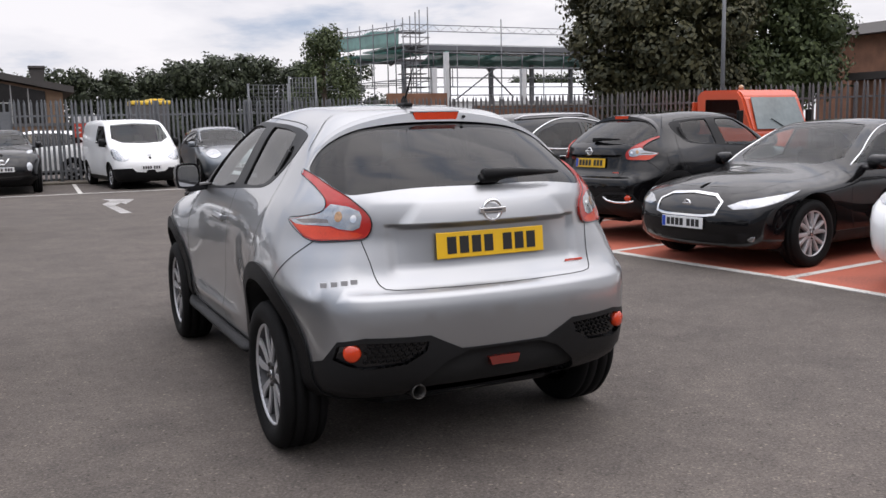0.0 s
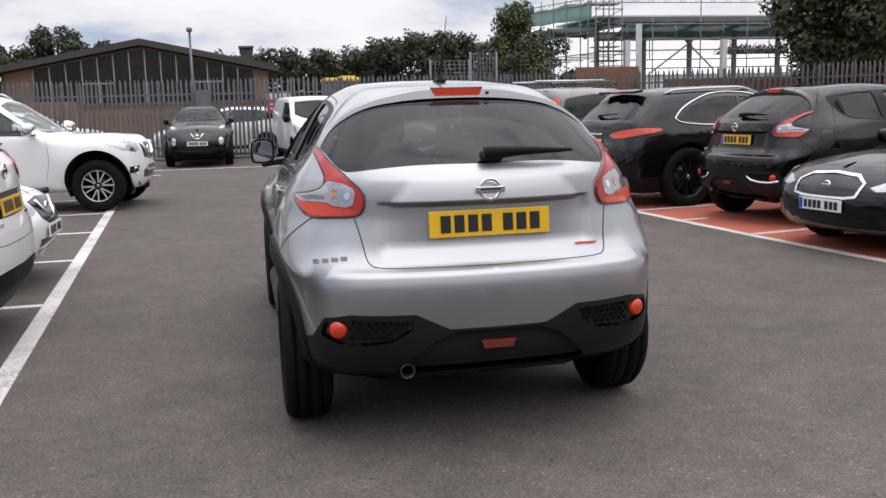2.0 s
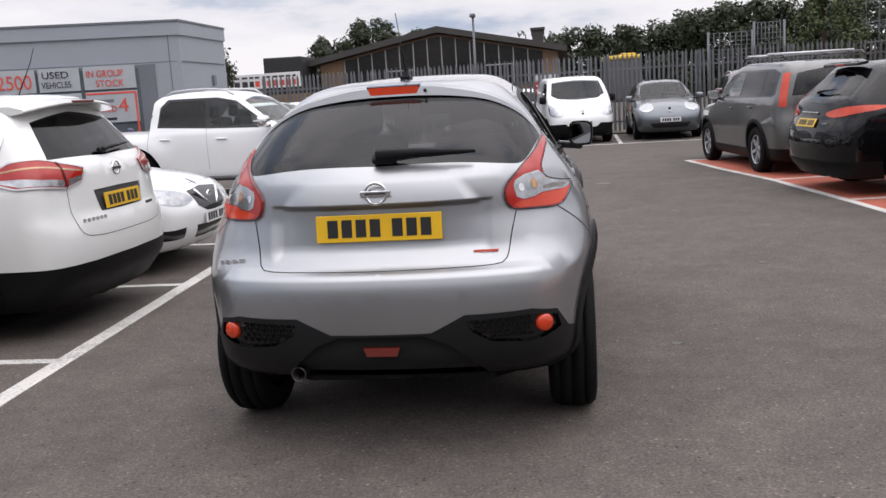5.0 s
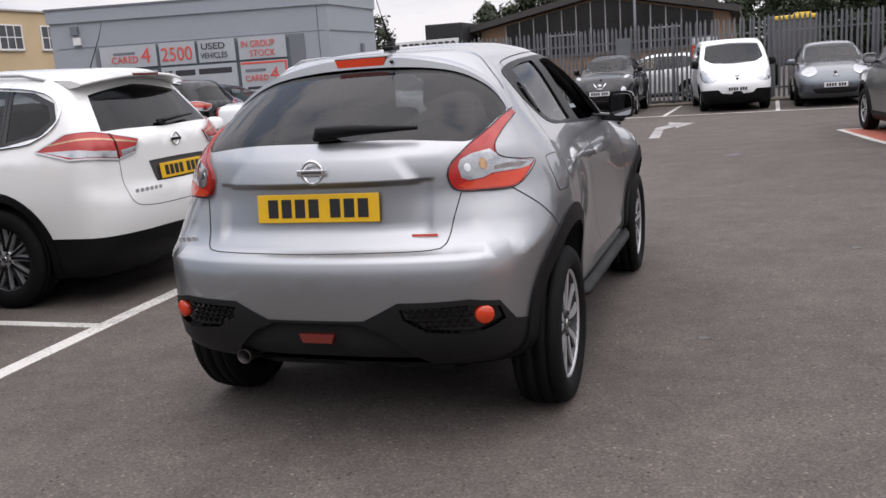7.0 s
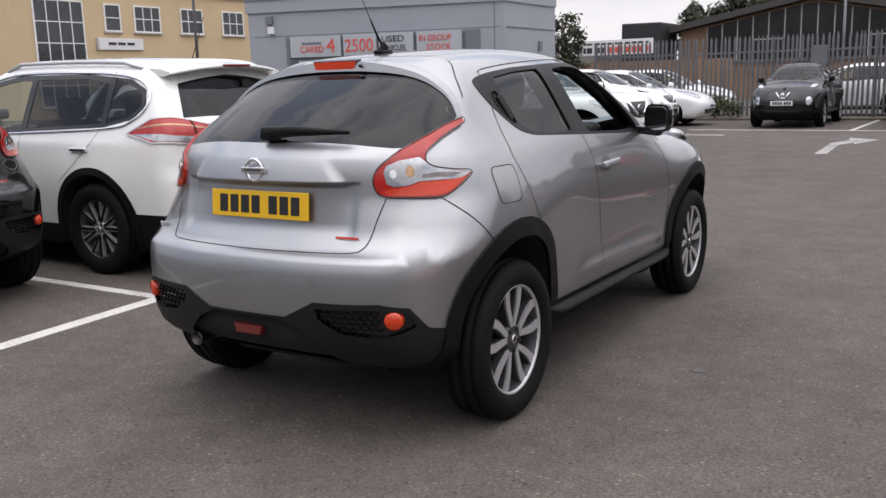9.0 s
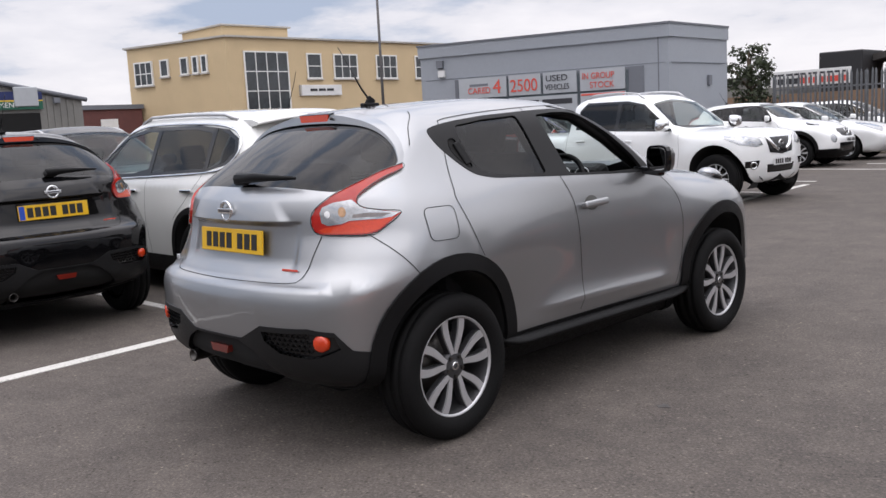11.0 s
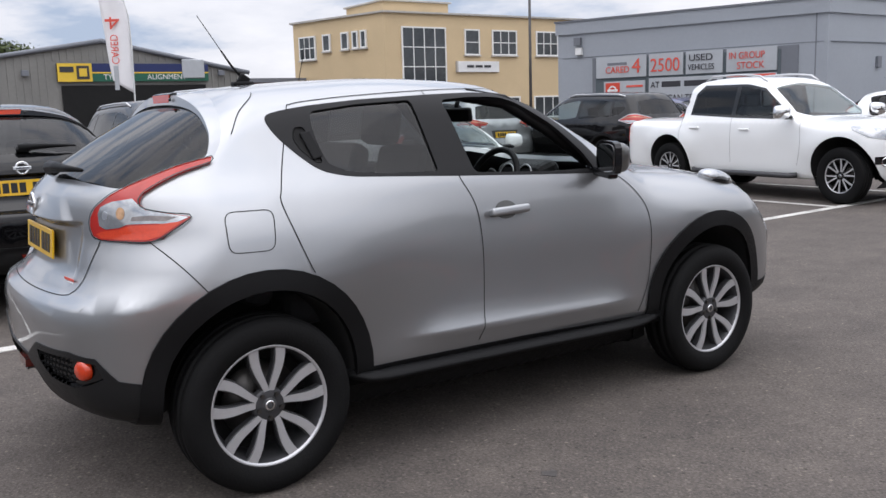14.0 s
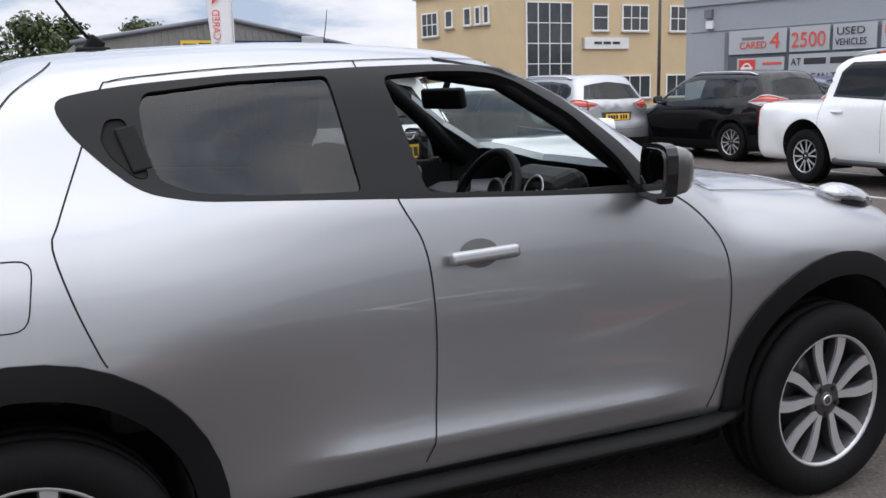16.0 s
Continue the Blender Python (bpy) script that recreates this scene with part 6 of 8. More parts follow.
S["panels"] += [
    dict(name="grille_frame", view="3d", pts=[(0, 3.66, 0.735), (0.30, 3.62, 0.72), (0.40, 3.60, 0.66), (0.36, 3.64, 0.545), (0.25, 3.68, 0.52), (0, 3.70, 0.515)], mat="chrome", off=0.012, skirt=0.02, step=0.03),
    dict(name="grille", view="3d", pts=[(0, 3.66, 0.715), (0.29, 3.62, 0.70), (0.375, 3.60, 0.655), (0.34, 3.64, 0.56), (0.24, 3.68, 0.54), (0, 3.70, 0.535)], mat="gloss_black", off=0.004, skirt=-0.008, step=0.03),
    dict(name="lower_grille", view="3d", pts=[(0, 3.7, 0.36), (0.48, 3.66, 0.35), (0.44, 3.66, 0.25), (0, 3.7, 0.24)], mat="gloss_black", off=-0.002, skirt=0.01, step=0.03),
    dict(name="fog_lamp_bezel", view="3d", pts=[(0.56, 3.58, 0.40), (0.74, 3.42, 0.40), (0.72, 3.45, 0.30), (0.58, 3.58, 0.29)], mat="gloss_black", off=0.002, skirt=0.01, pair=True, step=0.03),
    dict(name="tail_lamp", view="3d", pts=[(0.4, -1.0, 0.93), (0.75, -0.85, 0.94), (0.82, -0.6, 0.9), (0.75, -0.85, 0.8), (0.45, -1.0, 0.83)], mat="red_lens", off=0.004, skirt=0.01, pair=True, step=0.03),
] + side_glass([(0.0, 1.08), (0.4, 1.01), (1.4, 0.97), (2.12, 0.95), (1.9, 1.07), (1.5, 1.28), (1.2, 1.355), (0.8, 1.37), (0.4, 1.30)], [(0.0, 1.0, "glass_dark"), (1.06, 2.2, "glass_clear")])
S["plate_front"], S["eu"], S["mirror"] = 0.452, True, (0.97, 1.95, 1.0)
S["dash"], S["seat_y"], S["seat_z"] = (1.95, 0.92), (1.05, 0.15), 0.45
S["gaps"] = [("side", [(2.2, 0.92), (2.25, 0.7), (2.22, 0.5), (2.15, 0.34)]), ("side", [(1.08, 1.36), (1.1, 0.95), (1.12, 0.6), (1.08, 0.34)]), ("top", [(0.66, 2.3), (0.66, 2.8), (0.55, 3.35), (0.0, 3.56)])]
saloon, sh = make_car("black_saloon", S, pose(7.86, 3.58, 0, 0, 0, 98), "glossy black executive saloon with chrome-framed grille, nose to the aisle", "black_paint")
emblem(saloon, sh, "front", 0.63, 0.045)
handles(saloon, sh, [(0.45, 0.86), (1.45, 0.84)], "chrome")
for s in (1, -1):
    p = sh.on("3d", [(0.65, 3.5, 0.34)])[0]
    tube("fog_lamp_strip", [(s * 0.57, 3.62, 0.395), (s * 0.66, 3.555, 0.398), (s * 0.75, 3.44, 0.40)], 0.009, "chrome", saloon)
    lf = lathe("fog_lamp", [(0.0, 0.01), (0.035, 0.006), (0.04, 0.0)], "clear_lens", saloon, 20)
    lf.matrix_basis = pose(s * p[0], p[1], 0.335, 0, 0, 90 - s * 30)
    tube("window_chrome_strip", [tuple(np.array([s, 1, 1]) * (q + np.array([0.006, 0, 0]))) for q in sh.on("side", open_curve([(0.05, 1.10), (0.42, 1.315), (0.8, 1.385), (1.2, 1.37), (1.5, 1.29), (1.9, 1.08), (2.1, 0.965)], 0.1))], 0.007, "chrome", saloon)

# black SUV coupe with arched chrome window line, tail to the aisle
S = generic(2.885, 1.02, 0.98, 1.62, 1.02, 1.06, 0.955, 2.35, 1.45, -0.45, -0.80, 1.12, 0.40, 0.275, step=0.05, style=TEN_THIN, rim="alloy_black", pocket="alloy_black", k=0.16)
S["tail"] = [(0.25, -0.88), (0.42, -1.0), (0.6, -1.02), (0.78, -1.0), (0.95, -0.93), (1.12, -0.88), (1.2, -0.80), (1.42, -0.55), (1.5, -0.50), (1.7, -0.42)]
dark_trim(S, 0.42, 0.40, 0.36, 0.0)
S["panels"] += side_glass([(-0.15, 1.16), (0.2, 1.10), (1.4, 1.07), (2.15, 1.06), (1.9, 1.22), (1.5, 1.40), (1.0, 1.50), (0.5, 1.49), (0.1, 1.36)], [(-0.2, 0.9, "glass_dark"), (0.96, 2.2, "glass_clear")])
S["panels"] += [lamp([(0.42, -0.95, 0.99), (0.55, -0.9, 1.03), (0.78, -0.7, 1.055), (0.90, -0.42, 1.06), (0.86, -0.55, 0.995), (0.70, -0.85, 0.945), (0.50, -0.95, 0.945)], "orange_lens", "tail_lamp", 0.010), lamp([(0.5, 3.6, 0.80), (0.75, 3.4, 0.86), (0.85, 3.1, 0.88), (0.7, 3.5, 0.75)])]
S["plate_rear"], S["rails"], S["mirror"] = 0.87, (0.60, -0.2, 1.2, "alloy"), (1.02, 2.05, 1.1)
S["gaps"] = [("side", [(0.96, 1.5), (0.98, 1.05), (0.98, 0.7), (0.95, 0.4)]), ("side", [(-0.1, 1.2), (0.0, 1.05), (0.3, 0.85), (0.38, 0.7)]), ("rear", [(0, 0.72), (0.5, 0.74), (0.62, 0.85), (0.63, 1.0)])]
fx, sh = make_car("black_suv", S, pose(4.73, 7.77, 0, 0, 0, -82), "glossy black SUV with chrome window arch, tail to the aisle", "black_paint")
wiper(fx, sh, 1.22)
handles(fx, sh, [(0.42, 0.98), (1.45, 0.96)], "chrome")
box("tailgate_bar", (0.46, 0.02, 0.03), (0, sh.on("rear", [(0, 0.99)])[0][1] - 0.012, 0.985), "chrome", fx, 0.008)
for i in range(4):
    x = 0.40 + 0.032 * i
    box("model_letter", (0.022, 0.006, 0.026), (x, sh.on("rear", [(x, 0.86)])[0][1] - 0.003, 0.86), "chrome", fx, 0.002)
spl = sh.on("rear", [(0, 1.46)])[0]
box("roof_spoiler", (0.98, 0.13, 0.04), (0, -0.505, 1.556), "black_paint", fx, 0.017, (10, 0, 0), seg=3)
box("high_brake_lamp", (0.26, 0.02, 0.022), (0, -0.572, 1.545), "red_lens", fx, 0.006)
for s in (1, -1):
    tube("window_chrome_strip", [tuple(np.array([s, 1, 1]) * (q + np.array([0.008, 0, 0]))) for q in sh.on("side", open_curve([(2.1, 1.065), (1.2, 1.075), (0.3, 1.09), (-0.12, 1.14), (-0.17, 1.19), (0.06, 1.36), (0.5, 1.505), (1.0, 1.515), (1.5, 1.415)], 0.1))], 0.010, "chrome", fx)

# boxy grey SUV standing along the aisle
S = generic(2.63, 0.97, 0.93, 1.70, 1.10, 1.13, 0.885, 2.20, 1.55, -0.72, -0.90, 1.12, 0.355, 0.225, step=0.055, style=SIX, rim="alloy", k=0.07, crown=0.09)
S["tail"] = [(0.25, -0.85), (0.42, -0.96), (0.6, -0.98), (0.78, -0.96), (0.95, -0.92), (1.12, -0.90), (1.58, -0.76), (1.62, -0.72), (1.8, -0.70)]
S["wide"] = [(0.2, 0.78), (0.32, 0.84), (0.5, 0.86), (0.75, 0.87), (1.05, 0.86), (1.13, 0.84), (1.2, 0.81), (1.55, 0.69), (1.7, 0.62)]
dark_trim(S, 0.40, 0.40, 0.36, 0.05)
S["panels"] += side_glass([(-0.62, 1.20), (-0.55, 1.16), (1.0, 1.14), (2.05, 1.13), (1.9, 1.25), (1.55, 1.52), (1.2, 1.57), (-0.3, 1.56), (-0.58, 1.50)], [(-0.7, -0.05, "glass_dark"), (0.0, 0.85, "glass_dark"), (0.92, 2.2, "glass_clear")])
S["panels"] += [dict(name="tail_lamp", view="3d", pts=[(0.66, -0.86, 1.58), (0.74, -0.78, 1.57), (0.80, -0.82, 1.3), (0.84, -0.86, 1.03), (0.74, -0.92, 1.02), (0.72, -0.9, 1.2)], mat="orange_lens", off=0.016, skirt=0.02, pair=True, step=0.03),
                lamp([(0.5, 3.45, 0.80), (0.75, 3.3, 0.92), (0.82, 3.1, 0.93), (0.75, 3.35, 0.75)])]
S["plate_rear"], S["mirror"] = 0.80, (0.97, 1.90, 1.2)
S["gaps"] = [("side", [(0.9, 1.58), (0.9, 1.1), (0.92, 0.7), (0.9, 0.38)]), ("side", [(-0.03, 1.57), (0.0, 1.1), (0.2, 0.85), (0.36, 0.7)]), ("side", [(2.05, 1.1), (2.1, 0.8), (2.05, 0.4)])]
xt, sh = make_car("grey_suv", S, pose(4.56, 10.48, 0, 0, 0, 7), "boxy grey SUV with tall orange tail lamps and roof bars", "grey_paint")
wiper(xt, sh, 1.2)
handles(xt, sh, [(0.25, 1.0), (1.2, 0.98)], "grey_paint")
for s in (1, -1):
    tube("roof_rail", [(s * 0.58, -0.5, 1.70), (s * 0.58, -0.4, 1.76), (s * 0.58, 1.3, 1.77), (s * 0.58, 1.42, 1.68)], 0.018, "gloss_black", xt)
for y in (0.05, 0.95):
    tube("roof_bar", [(-0.66, y, 1.79), (0.66, y, 1.79)], 0.02, "alloy", xt)
dk = lathe("round_sticker", [(0.0, 0.003), (0.07, 0.002), (0.071, 0.0)], "navy", xt, 24)
dk.matrix_basis = pose(0.62, sh.on("rear", [(0.62, 0.98)])[0][1] - 0.003, 0.98, 0, 0, -80)

# hatchback shape shared by the electric hatchbacks
def leaf_spec(**kw):
    S = generic(2.70, 0.80, 0.95, 1.55, 0.98, 1.02, 0.885, 2.45, 1.35, -0.45, -0.66, 1.05, 0.325, 0.21, step=0.07, style=FIVE_FAT, k=0.12, **kw)
    S["top"] = [(-0.6, 1.42), (-0.4, 1.49), (0.3, 1.54), (1.0, 1.55), (1.4, 1.49), (1.9, 1.26), (2.4, 1.03), (2.6, 1.0), (3.0, 0.94), (3.4, 0.82), (3.6, 0.70)]
    S["panels"] += side_glass([(-0.35, 1.16), (0.2, 1.08), (1.4, 1.03), (2.35, 1.00), (1.95, 1.18), (1.5, 1.40), (1.0, 1.46), (0.2, 1.44), (-0.2, 1.36)], [(-0.4, 0.1, "glass_dark"), (0.16, 1.0, "glass_dark"), (1.06, 2.4, "glass_clear")])
    S["panels"] += [lamp([(0.45, 3.5, 0.80), (0.55, 3.3, 0.93), (0.66, 2.95, 1.0), (0.74, 2.9, 0.97), (0.76, 3.2, 0.82), (0.62, 3.5, 0.72)], off=0.010),
                    dict(name="tail_lamp", view="3d", pts=[(0.62, -0.5, 1.45), (0.70, -0.45, 1.40), (0.78, -0.55, 1.1), (0.80, -0.6, 0.8), (0.70, -0.7, 0.8), (0.68, -0.62, 1.1)], mat="red_lens", off=0.006, skirt=0.01, pair=True, step=0.03),
                    dict(name="lower_grille", view="3d", pts=[(0, 3.65, 0.46), (0.5, 3.55, 0.45), (0.45, 3.6, 0.30), (0, 3.65, 0.28)], mat="gloss_black", off=-0.002, skirt=0.01, step=0.03)]
    S["plate_front"] = 0.52
    S["gaps"] = [("side", [(1.03, 1.46), (1.06, 1.0), (1.06, 0.6), (1.02, 0.34)]), ("side", [(2.2, 1.0), (2.2, 0.7), (2.1, 0.34)]), ("top", [(0.66, 2.4), (0.6, 2.9), (0.42, 3.3), (0, 3.42)])]
    return S


L1, sh = make_car("white_hatchback", leaf_spec(eu=True), pose(8.22, 1.05, 0, 0, 0, 98), "white electric hatchback with tall pale headlamps in a terracotta bay", "white_paint", group="electric hatchbacks")
emblem(L1, sh, "front", 0.72)
m1 = copy_thing(L1, pose(-7.85, 21.4, 0, 0, 0, -90))
tagged(m1, "white electric hatchback parked near the fence corner", "car", "electric hatchbacks")
m2 = copy_thing(L1, pose(-0.2, 26.6, 0, 0, 0, 90))
tagged(m2, "white hatchback standing behind the palisade fence", "car", "electric hatchbacks")
m3 = copy_thing(L1, pose(-8.6, 26.7, 0, 0, 0, -90))
tagged(m3, "white hatchback standing behind the palisade fence", "car", "electric hatchbacks")
L2, sh = make_car("grey_hatchback", leaf_spec(), pose(3.5, 23.3, 0, 0, 0, 180), "blue-grey electric hatchback parked facing out by the fence", "blue_grey", group="electric hatchbacks")
emblem(L2, sh, "front", 0.72)

# low white hatchback between the estate SUV and the pickup
S = generic(2.70, 0.85, 0.88, 1.52, 0.97, 1.0, 0.885, 2.35, 1.35, -0.40, -0.65, 1.05, 0.325, 0.21, step=0.045, style=FIVE_TWIN)
S["panels"] += side_glass([(-0.25, 1.14), (0.3, 1.06), (1.4, 1.01), (2.2, 0.99), (1.9, 1.16), (1.5, 1.37), (1.0, 1.43), (0.3, 1.41)], [(-0.3, 0.95, "glass_dark"), (1.02, 2.3, "glass_clear")])
S["panels"] += [lamp([(0.34, 3.50, 0.66), (0.42, 3.45, 0.73), (0.62, 3.25, 0.79), (0.78, 2.98, 0.82), (0.80, 3.1, 0.75), (0.70, 3.32, 0.665), (0.52, 3.46, 0.62)], off=0.003),
                dict(name="grille", view="3d", pts=[(0, 3.52, 0.75), (0.33, 3.46, 0.73), (0.30, 3.5, 0.60), (0.18, 3.54, 0.54), (0, 3.56, 0.53)], mat="gloss_black", off=0.004, skirt=0.01, step=0.03),
                dict(name="lower_grille", view="3d", pts=[(0, 3.56, 0.42), (0.36, 3.52, 0.42), (0.34, 3.52, 0.27), (0, 3.56, 0.26)], mat="gloss_black", off=0.0, skirt=0.01, step=0.03),
                dict(name="fog_lamp_bezel", view="3d", pts=[(0.50, 3.44, 0.44), (0.74, 3.2, 0.46), (0.74, 3.22, 0.36), (0.52, 3.46, 0.32)], mat="gloss_black", off=0.003, skirt=0.01, pair=True, step=0.03)]
S["plate_front"] = 0.47
S["gaps"] = [("top", [(0.68, 2.3), (0.66, 2.8), (0.52, 3.2), (0.3, 3.40), (0, 3.42)]), ("side", [(2.2, 0.98), (2.22, 0.7), (2.1, 0.34)])]
pul, sh = make_car("white_low_hatchback", S, pose(-6.22, 4.2, 0, 0, 0, -90), "white family hatchback with a black grille, nose to the aisle", "white_paint")
for s in (1, -1):
    tube("grille_bar", [(s * 0.26, 3.49, 0.735), (s * 0.14, 3.545, 0.62), (s * 0.07, 3.56, 0.575)], 0.016, "chrome", pul)
    tube("fog_lamp_strip", [(s * 0.52, 3.455, 0.335), (s * 0.66, 3.36, 0.345), (s * 0.76, 3.20, 0.40)], 0.014, "chrome", pul)
emblem(pul, sh, "front", 0.66, 0.05)


def xtrail_spec(**kw):
    S = generic(2.705, 0.99, 0.93, 1.70, 1.06, 1.09, 0.91, 2.35, 1.50, -0.60, -0.86, 1.16, 0.36, 0.235, k=0.12, crown=0.12, **kw)
    S["tail"] = [(0.25, -0.86), (0.42, -0.98), (0.6, -1.0), (0.72, -0.99), (0.85, -0.95), (1.0, -0.935), (1.12, -0.92), (1.2, -0.86), (1.5, -0.63), (1.58, -0.58), (1.75, -0.55)]
    dark_trim(S, 0.50, 0.40, 0.38, 0.055)
    S["panels"] += side_glass([(-0.52, 1.30), (-0.40, 1.20), (-0.1, 1.145), (1.2, 1.10), (2.2, 1.07), (1.95, 1.24), (1.55, 1.49), (1.1, 1.56), (0.2, 1.55), (-0.3, 1.50), (-0.48, 1.42)], [(-0.6, -0.12, "glass_dark"), (-0.06, 0.85, "glass_dark"), (0.92, 2.3, "glass_clear")])
    S["panels"] += [dict(name="tail_lamp", view="3d", pts=[(0.41, -0.93, 1.140), (0.56, -0.88, 1.178), (0.70, -0.78, 1.218), (0.80, -0.64, 1.218), (0.882, -0.43, 1.115), (0.81, -0.64, 1.025), (0.62, -0.89, 1.015), (0.47, -0.93, 1.055)], mat="red_lens", off=0.010, skirt=0.015, pair=True, step=0.02),
                    dict(name="clear_lens", view="3d", pts=[(0.615, -0.88, 1.072), (0.72, -0.76, 1.072), (0.84, -0.55, 1.100), (0.865, -0.48, 1.105), (0.80, -0.66, 1.036), (0.625, -0.89, 1.028)], mat="clear_lens", off=0.012, skirt=0.004, pair=True, step=0.02),
                    dict(name="clear_lens", view="3d", pts=[(0.45, -0.93, 1.095), (0.585, -0.9, 1.075), (0.585, -0.9, 1.030), (0.48, -0.93, 1.064)], mat="clear_lens", off=0.012, skirt=0.004, pair=True, step=0.02),
                    dict(name="lamp_stripe", view="3d", pts=[(0.43, -0.93, 1.125), (0.585, -0.9, 1.15), (0.70, -0.78, 1.16), (0.83, -0.5, 1.15), (0.83, -0.5, 1.138), (0.70, -0.78, 1.147), (0.585, -0.9, 1.138), (0.43, -0.93, 1.116)], mat="amber_lens", off=0.0115, skirt=0.003, pair=True, step=0.02)]
    S["panels"] += [lamp([(0.5, 3.5, 0.78), (0.72, 3.3, 0.90), (0.82, 3.05, 0.93), (0.72, 3.35, 0.76)]),
                    dict(name="grille", view="3d", pts=[(0, 3.58, 0.88), (0.40, 3.5, 0.86), (0.30, 3.55, 0.66), (0, 3.62, 0.62)], mat="gloss_black", off=0.002, skirt=0.01, step=0.03),
                    dict(name="plate_recess", view="3d", pts=[(0, -0.93, 0.975), (0.34, -0.92, 0.97), (0.30, -0.94, 0.82), (0, -0.95, 0.815)], mat="grey_plastic", off=-0.01, skirt=-0.012, step=0.03)]
    LE = [(0.41, -0.93, 1.140), (0.56, -0.88, 1.178), (0.70, -0.78, 1.218), (0.80, -0.64, 1.218), (0.882, -0.43, 1.115), (0.81, -0.64, 1.025), (0.62, -0.89, 1.015), (0.47, -0.93, 1.055), (0.41, -0.93, 1.140)]
    S["trims"] = [("tail_lamp_edge", 0.012, "alloy", (1, -1), ("3d", closed_curve(LE[:-1], 0.03).tolist())), ("tail_lamp_split", 0.010, "gap", (1, -1), ("rear", [(0.600, 1.185), (0.600, 1.10), (0.600, 1.01)]))]
    S["plate_rear"], S["rails"], S["mirror"] = 0.885, (0.60, -0.35, 1.35, "alloy"), (0.99, 2.0, 1.15)
    S["gaps"] = [("side", [(0.88, 1.56), (0.9, 1.1), (0.92, 0.7), (0.88, 0.39)]), ("side", [(-0.09, 1.56), (-0.06, 1.13), (0.15, 0.9), (0.38, 0.72)]),
                 ("rear", [(0, 0.66), (0.4, 0.665), (0.56, 0.70), (0.60, 0.82), (0.60, 1.0)])]
    return S


xw, sh = make_car("white_suv", xtrail_spec(step=0.045, style=FIVE_TWIN, rim="alloy_black", pocket="alloy"), pose(-3.42, 2.05, 0, 0, 0, 90), "pearl white family SUV with silver roof rails and black wheels", "pearl")
emblem(xw, sh, "rear", 1.10, 0.055)
wiper(xw, sh, 1.225)
handles(xw, sh, [(0.12, 0.98), (1.15, 0.97)], "chrome")
spl = sh.on("rear", [(0, 1.56)])[0]
bm = bmesh.new()
rows = []
for i in range(17):
    x = -0.60 + 1.2 * i / 16
    k = 1 - (abs(x) / 0.60) ** 3
    drop, back = 0.055 * (abs(x) / 0.6) ** 2.2, 0.06 + 0.10 * k
    rows.append([bm.verts.new((x, spl[1] + y, 1.622 - drop + z)) for y, z in ((0.16, 0.008), (0.02, 0.0), (-back, -0.024), (-back - 0.006, -0.036), (-back, -0.046), (0.03, -0.058))])
for a, b in zip(rows, rows[1:]):
    for k in range(6):
        bm.faces.new((a[k], b[k], b[(k + 1) % 6], a[(k + 1) % 6]))
bm.faces.new(rows[0])
bm.faces.new(rows[-1])
bmesh.ops.recalc_face_normals(bm, faces=bm.faces)
part("roof_spoiler", bm, "pearl", xw, smooth=False)
box("high_brake_lamp", (0.3, 0.02, 0.020), (0, spl[1] - 0.157, 1.588), "dim_lens", xw, 0.005)
for s in (1, -1):
    tube("window_chrome_strip", [tuple(np.array([s, 1, 1]) * (q + np.array([0.004, 0, 0]))) for q in sh.on("side", open_curve([(2.15, 1.06), (1.2, 1.09), (-0.1, 1.135), (-0.40, 1.19), (-0.53, 1.30), (-0.50, 1.43), (-0.3, 1.515), (0.2, 1.56), (1.1, 1.57), (1.55, 1.50)], 0.08))], 0.011, "chrome", xw)
bm = bmesh.new()
add_tube(bm, [(0, 0, 0), (0, -0.12, 0.22), (0, -0.16, 0.32)], 0.004, 6, 0.002)
ar = part("roof_aerial", bm, "plastic", xw)
ar.location = tuple(sh.on("top", [(0, -0.25)])[0])
for i in range(6):
    x = -0.52 + 0.045 * i
    box("model_letter", (0.03, 0.005, 0.026), (x, sh.on("rear", [(x, 0.78)])[0][1] - 0.002, 0.78), "alloy", xw, 0.001)
for i in range(3):
    x = 0.38 + 0.05 * i
    box("trim_letter", (0.036, 0.005, 0.022), (x, sh.on("rear", [(x, 0.80)])[0][1] - 0.002, 0.80), "alloy_dark", xw, 0.001)

xd, sh = make_car("black_estate_suv", xtrail_spec(step=0.07, style=FIVE_TWIN), pose(-9.9, 13.0, 0, 0, 0, 90), "black family SUV with silver roof rails in the back row", "black_paint", group="back row cars")
t1 = copy_thing(xd, pose(-10.9, 2.9, 0, 0, 0, -88))
tagged(t1, "dark family SUV in the row behind the white one", "car", "back row cars")
xm, sh = make_car("maroon_suv", xtrail_spec(step=0.08, style=FIVE_TWIN), pose(6.1, 23.2, 0, 0, 0, 176), "maroon family SUV parked facing out by the fence", "maroon")
box("advert_sticker", (0.006, 0.5, 0.12), (0.90, 1.5, 0.8), "white_sign", xm, 0.001)
box("advert_sticker", (0.006, 0.5, 0.12), (-0.90, 1.5, 0.8), "white_sign", xm, 0.001)
qs, sh = make_car("silver_suv", xtrail_spec(step=0.08, style=FIVE_TWIN), pose(-11.6, 10.1, 0, 0, 0, 90), "silver family SUV with red tail lamps in the back row", "silver", group="back row cars")
nb, sh = make_car("blue_hatchback", leaf_spec(), pose(-11.8, 15.6, 0, 0, 0, -90), "navy blue hatchback half hidden behind the pickup", "navy", group="back row cars")

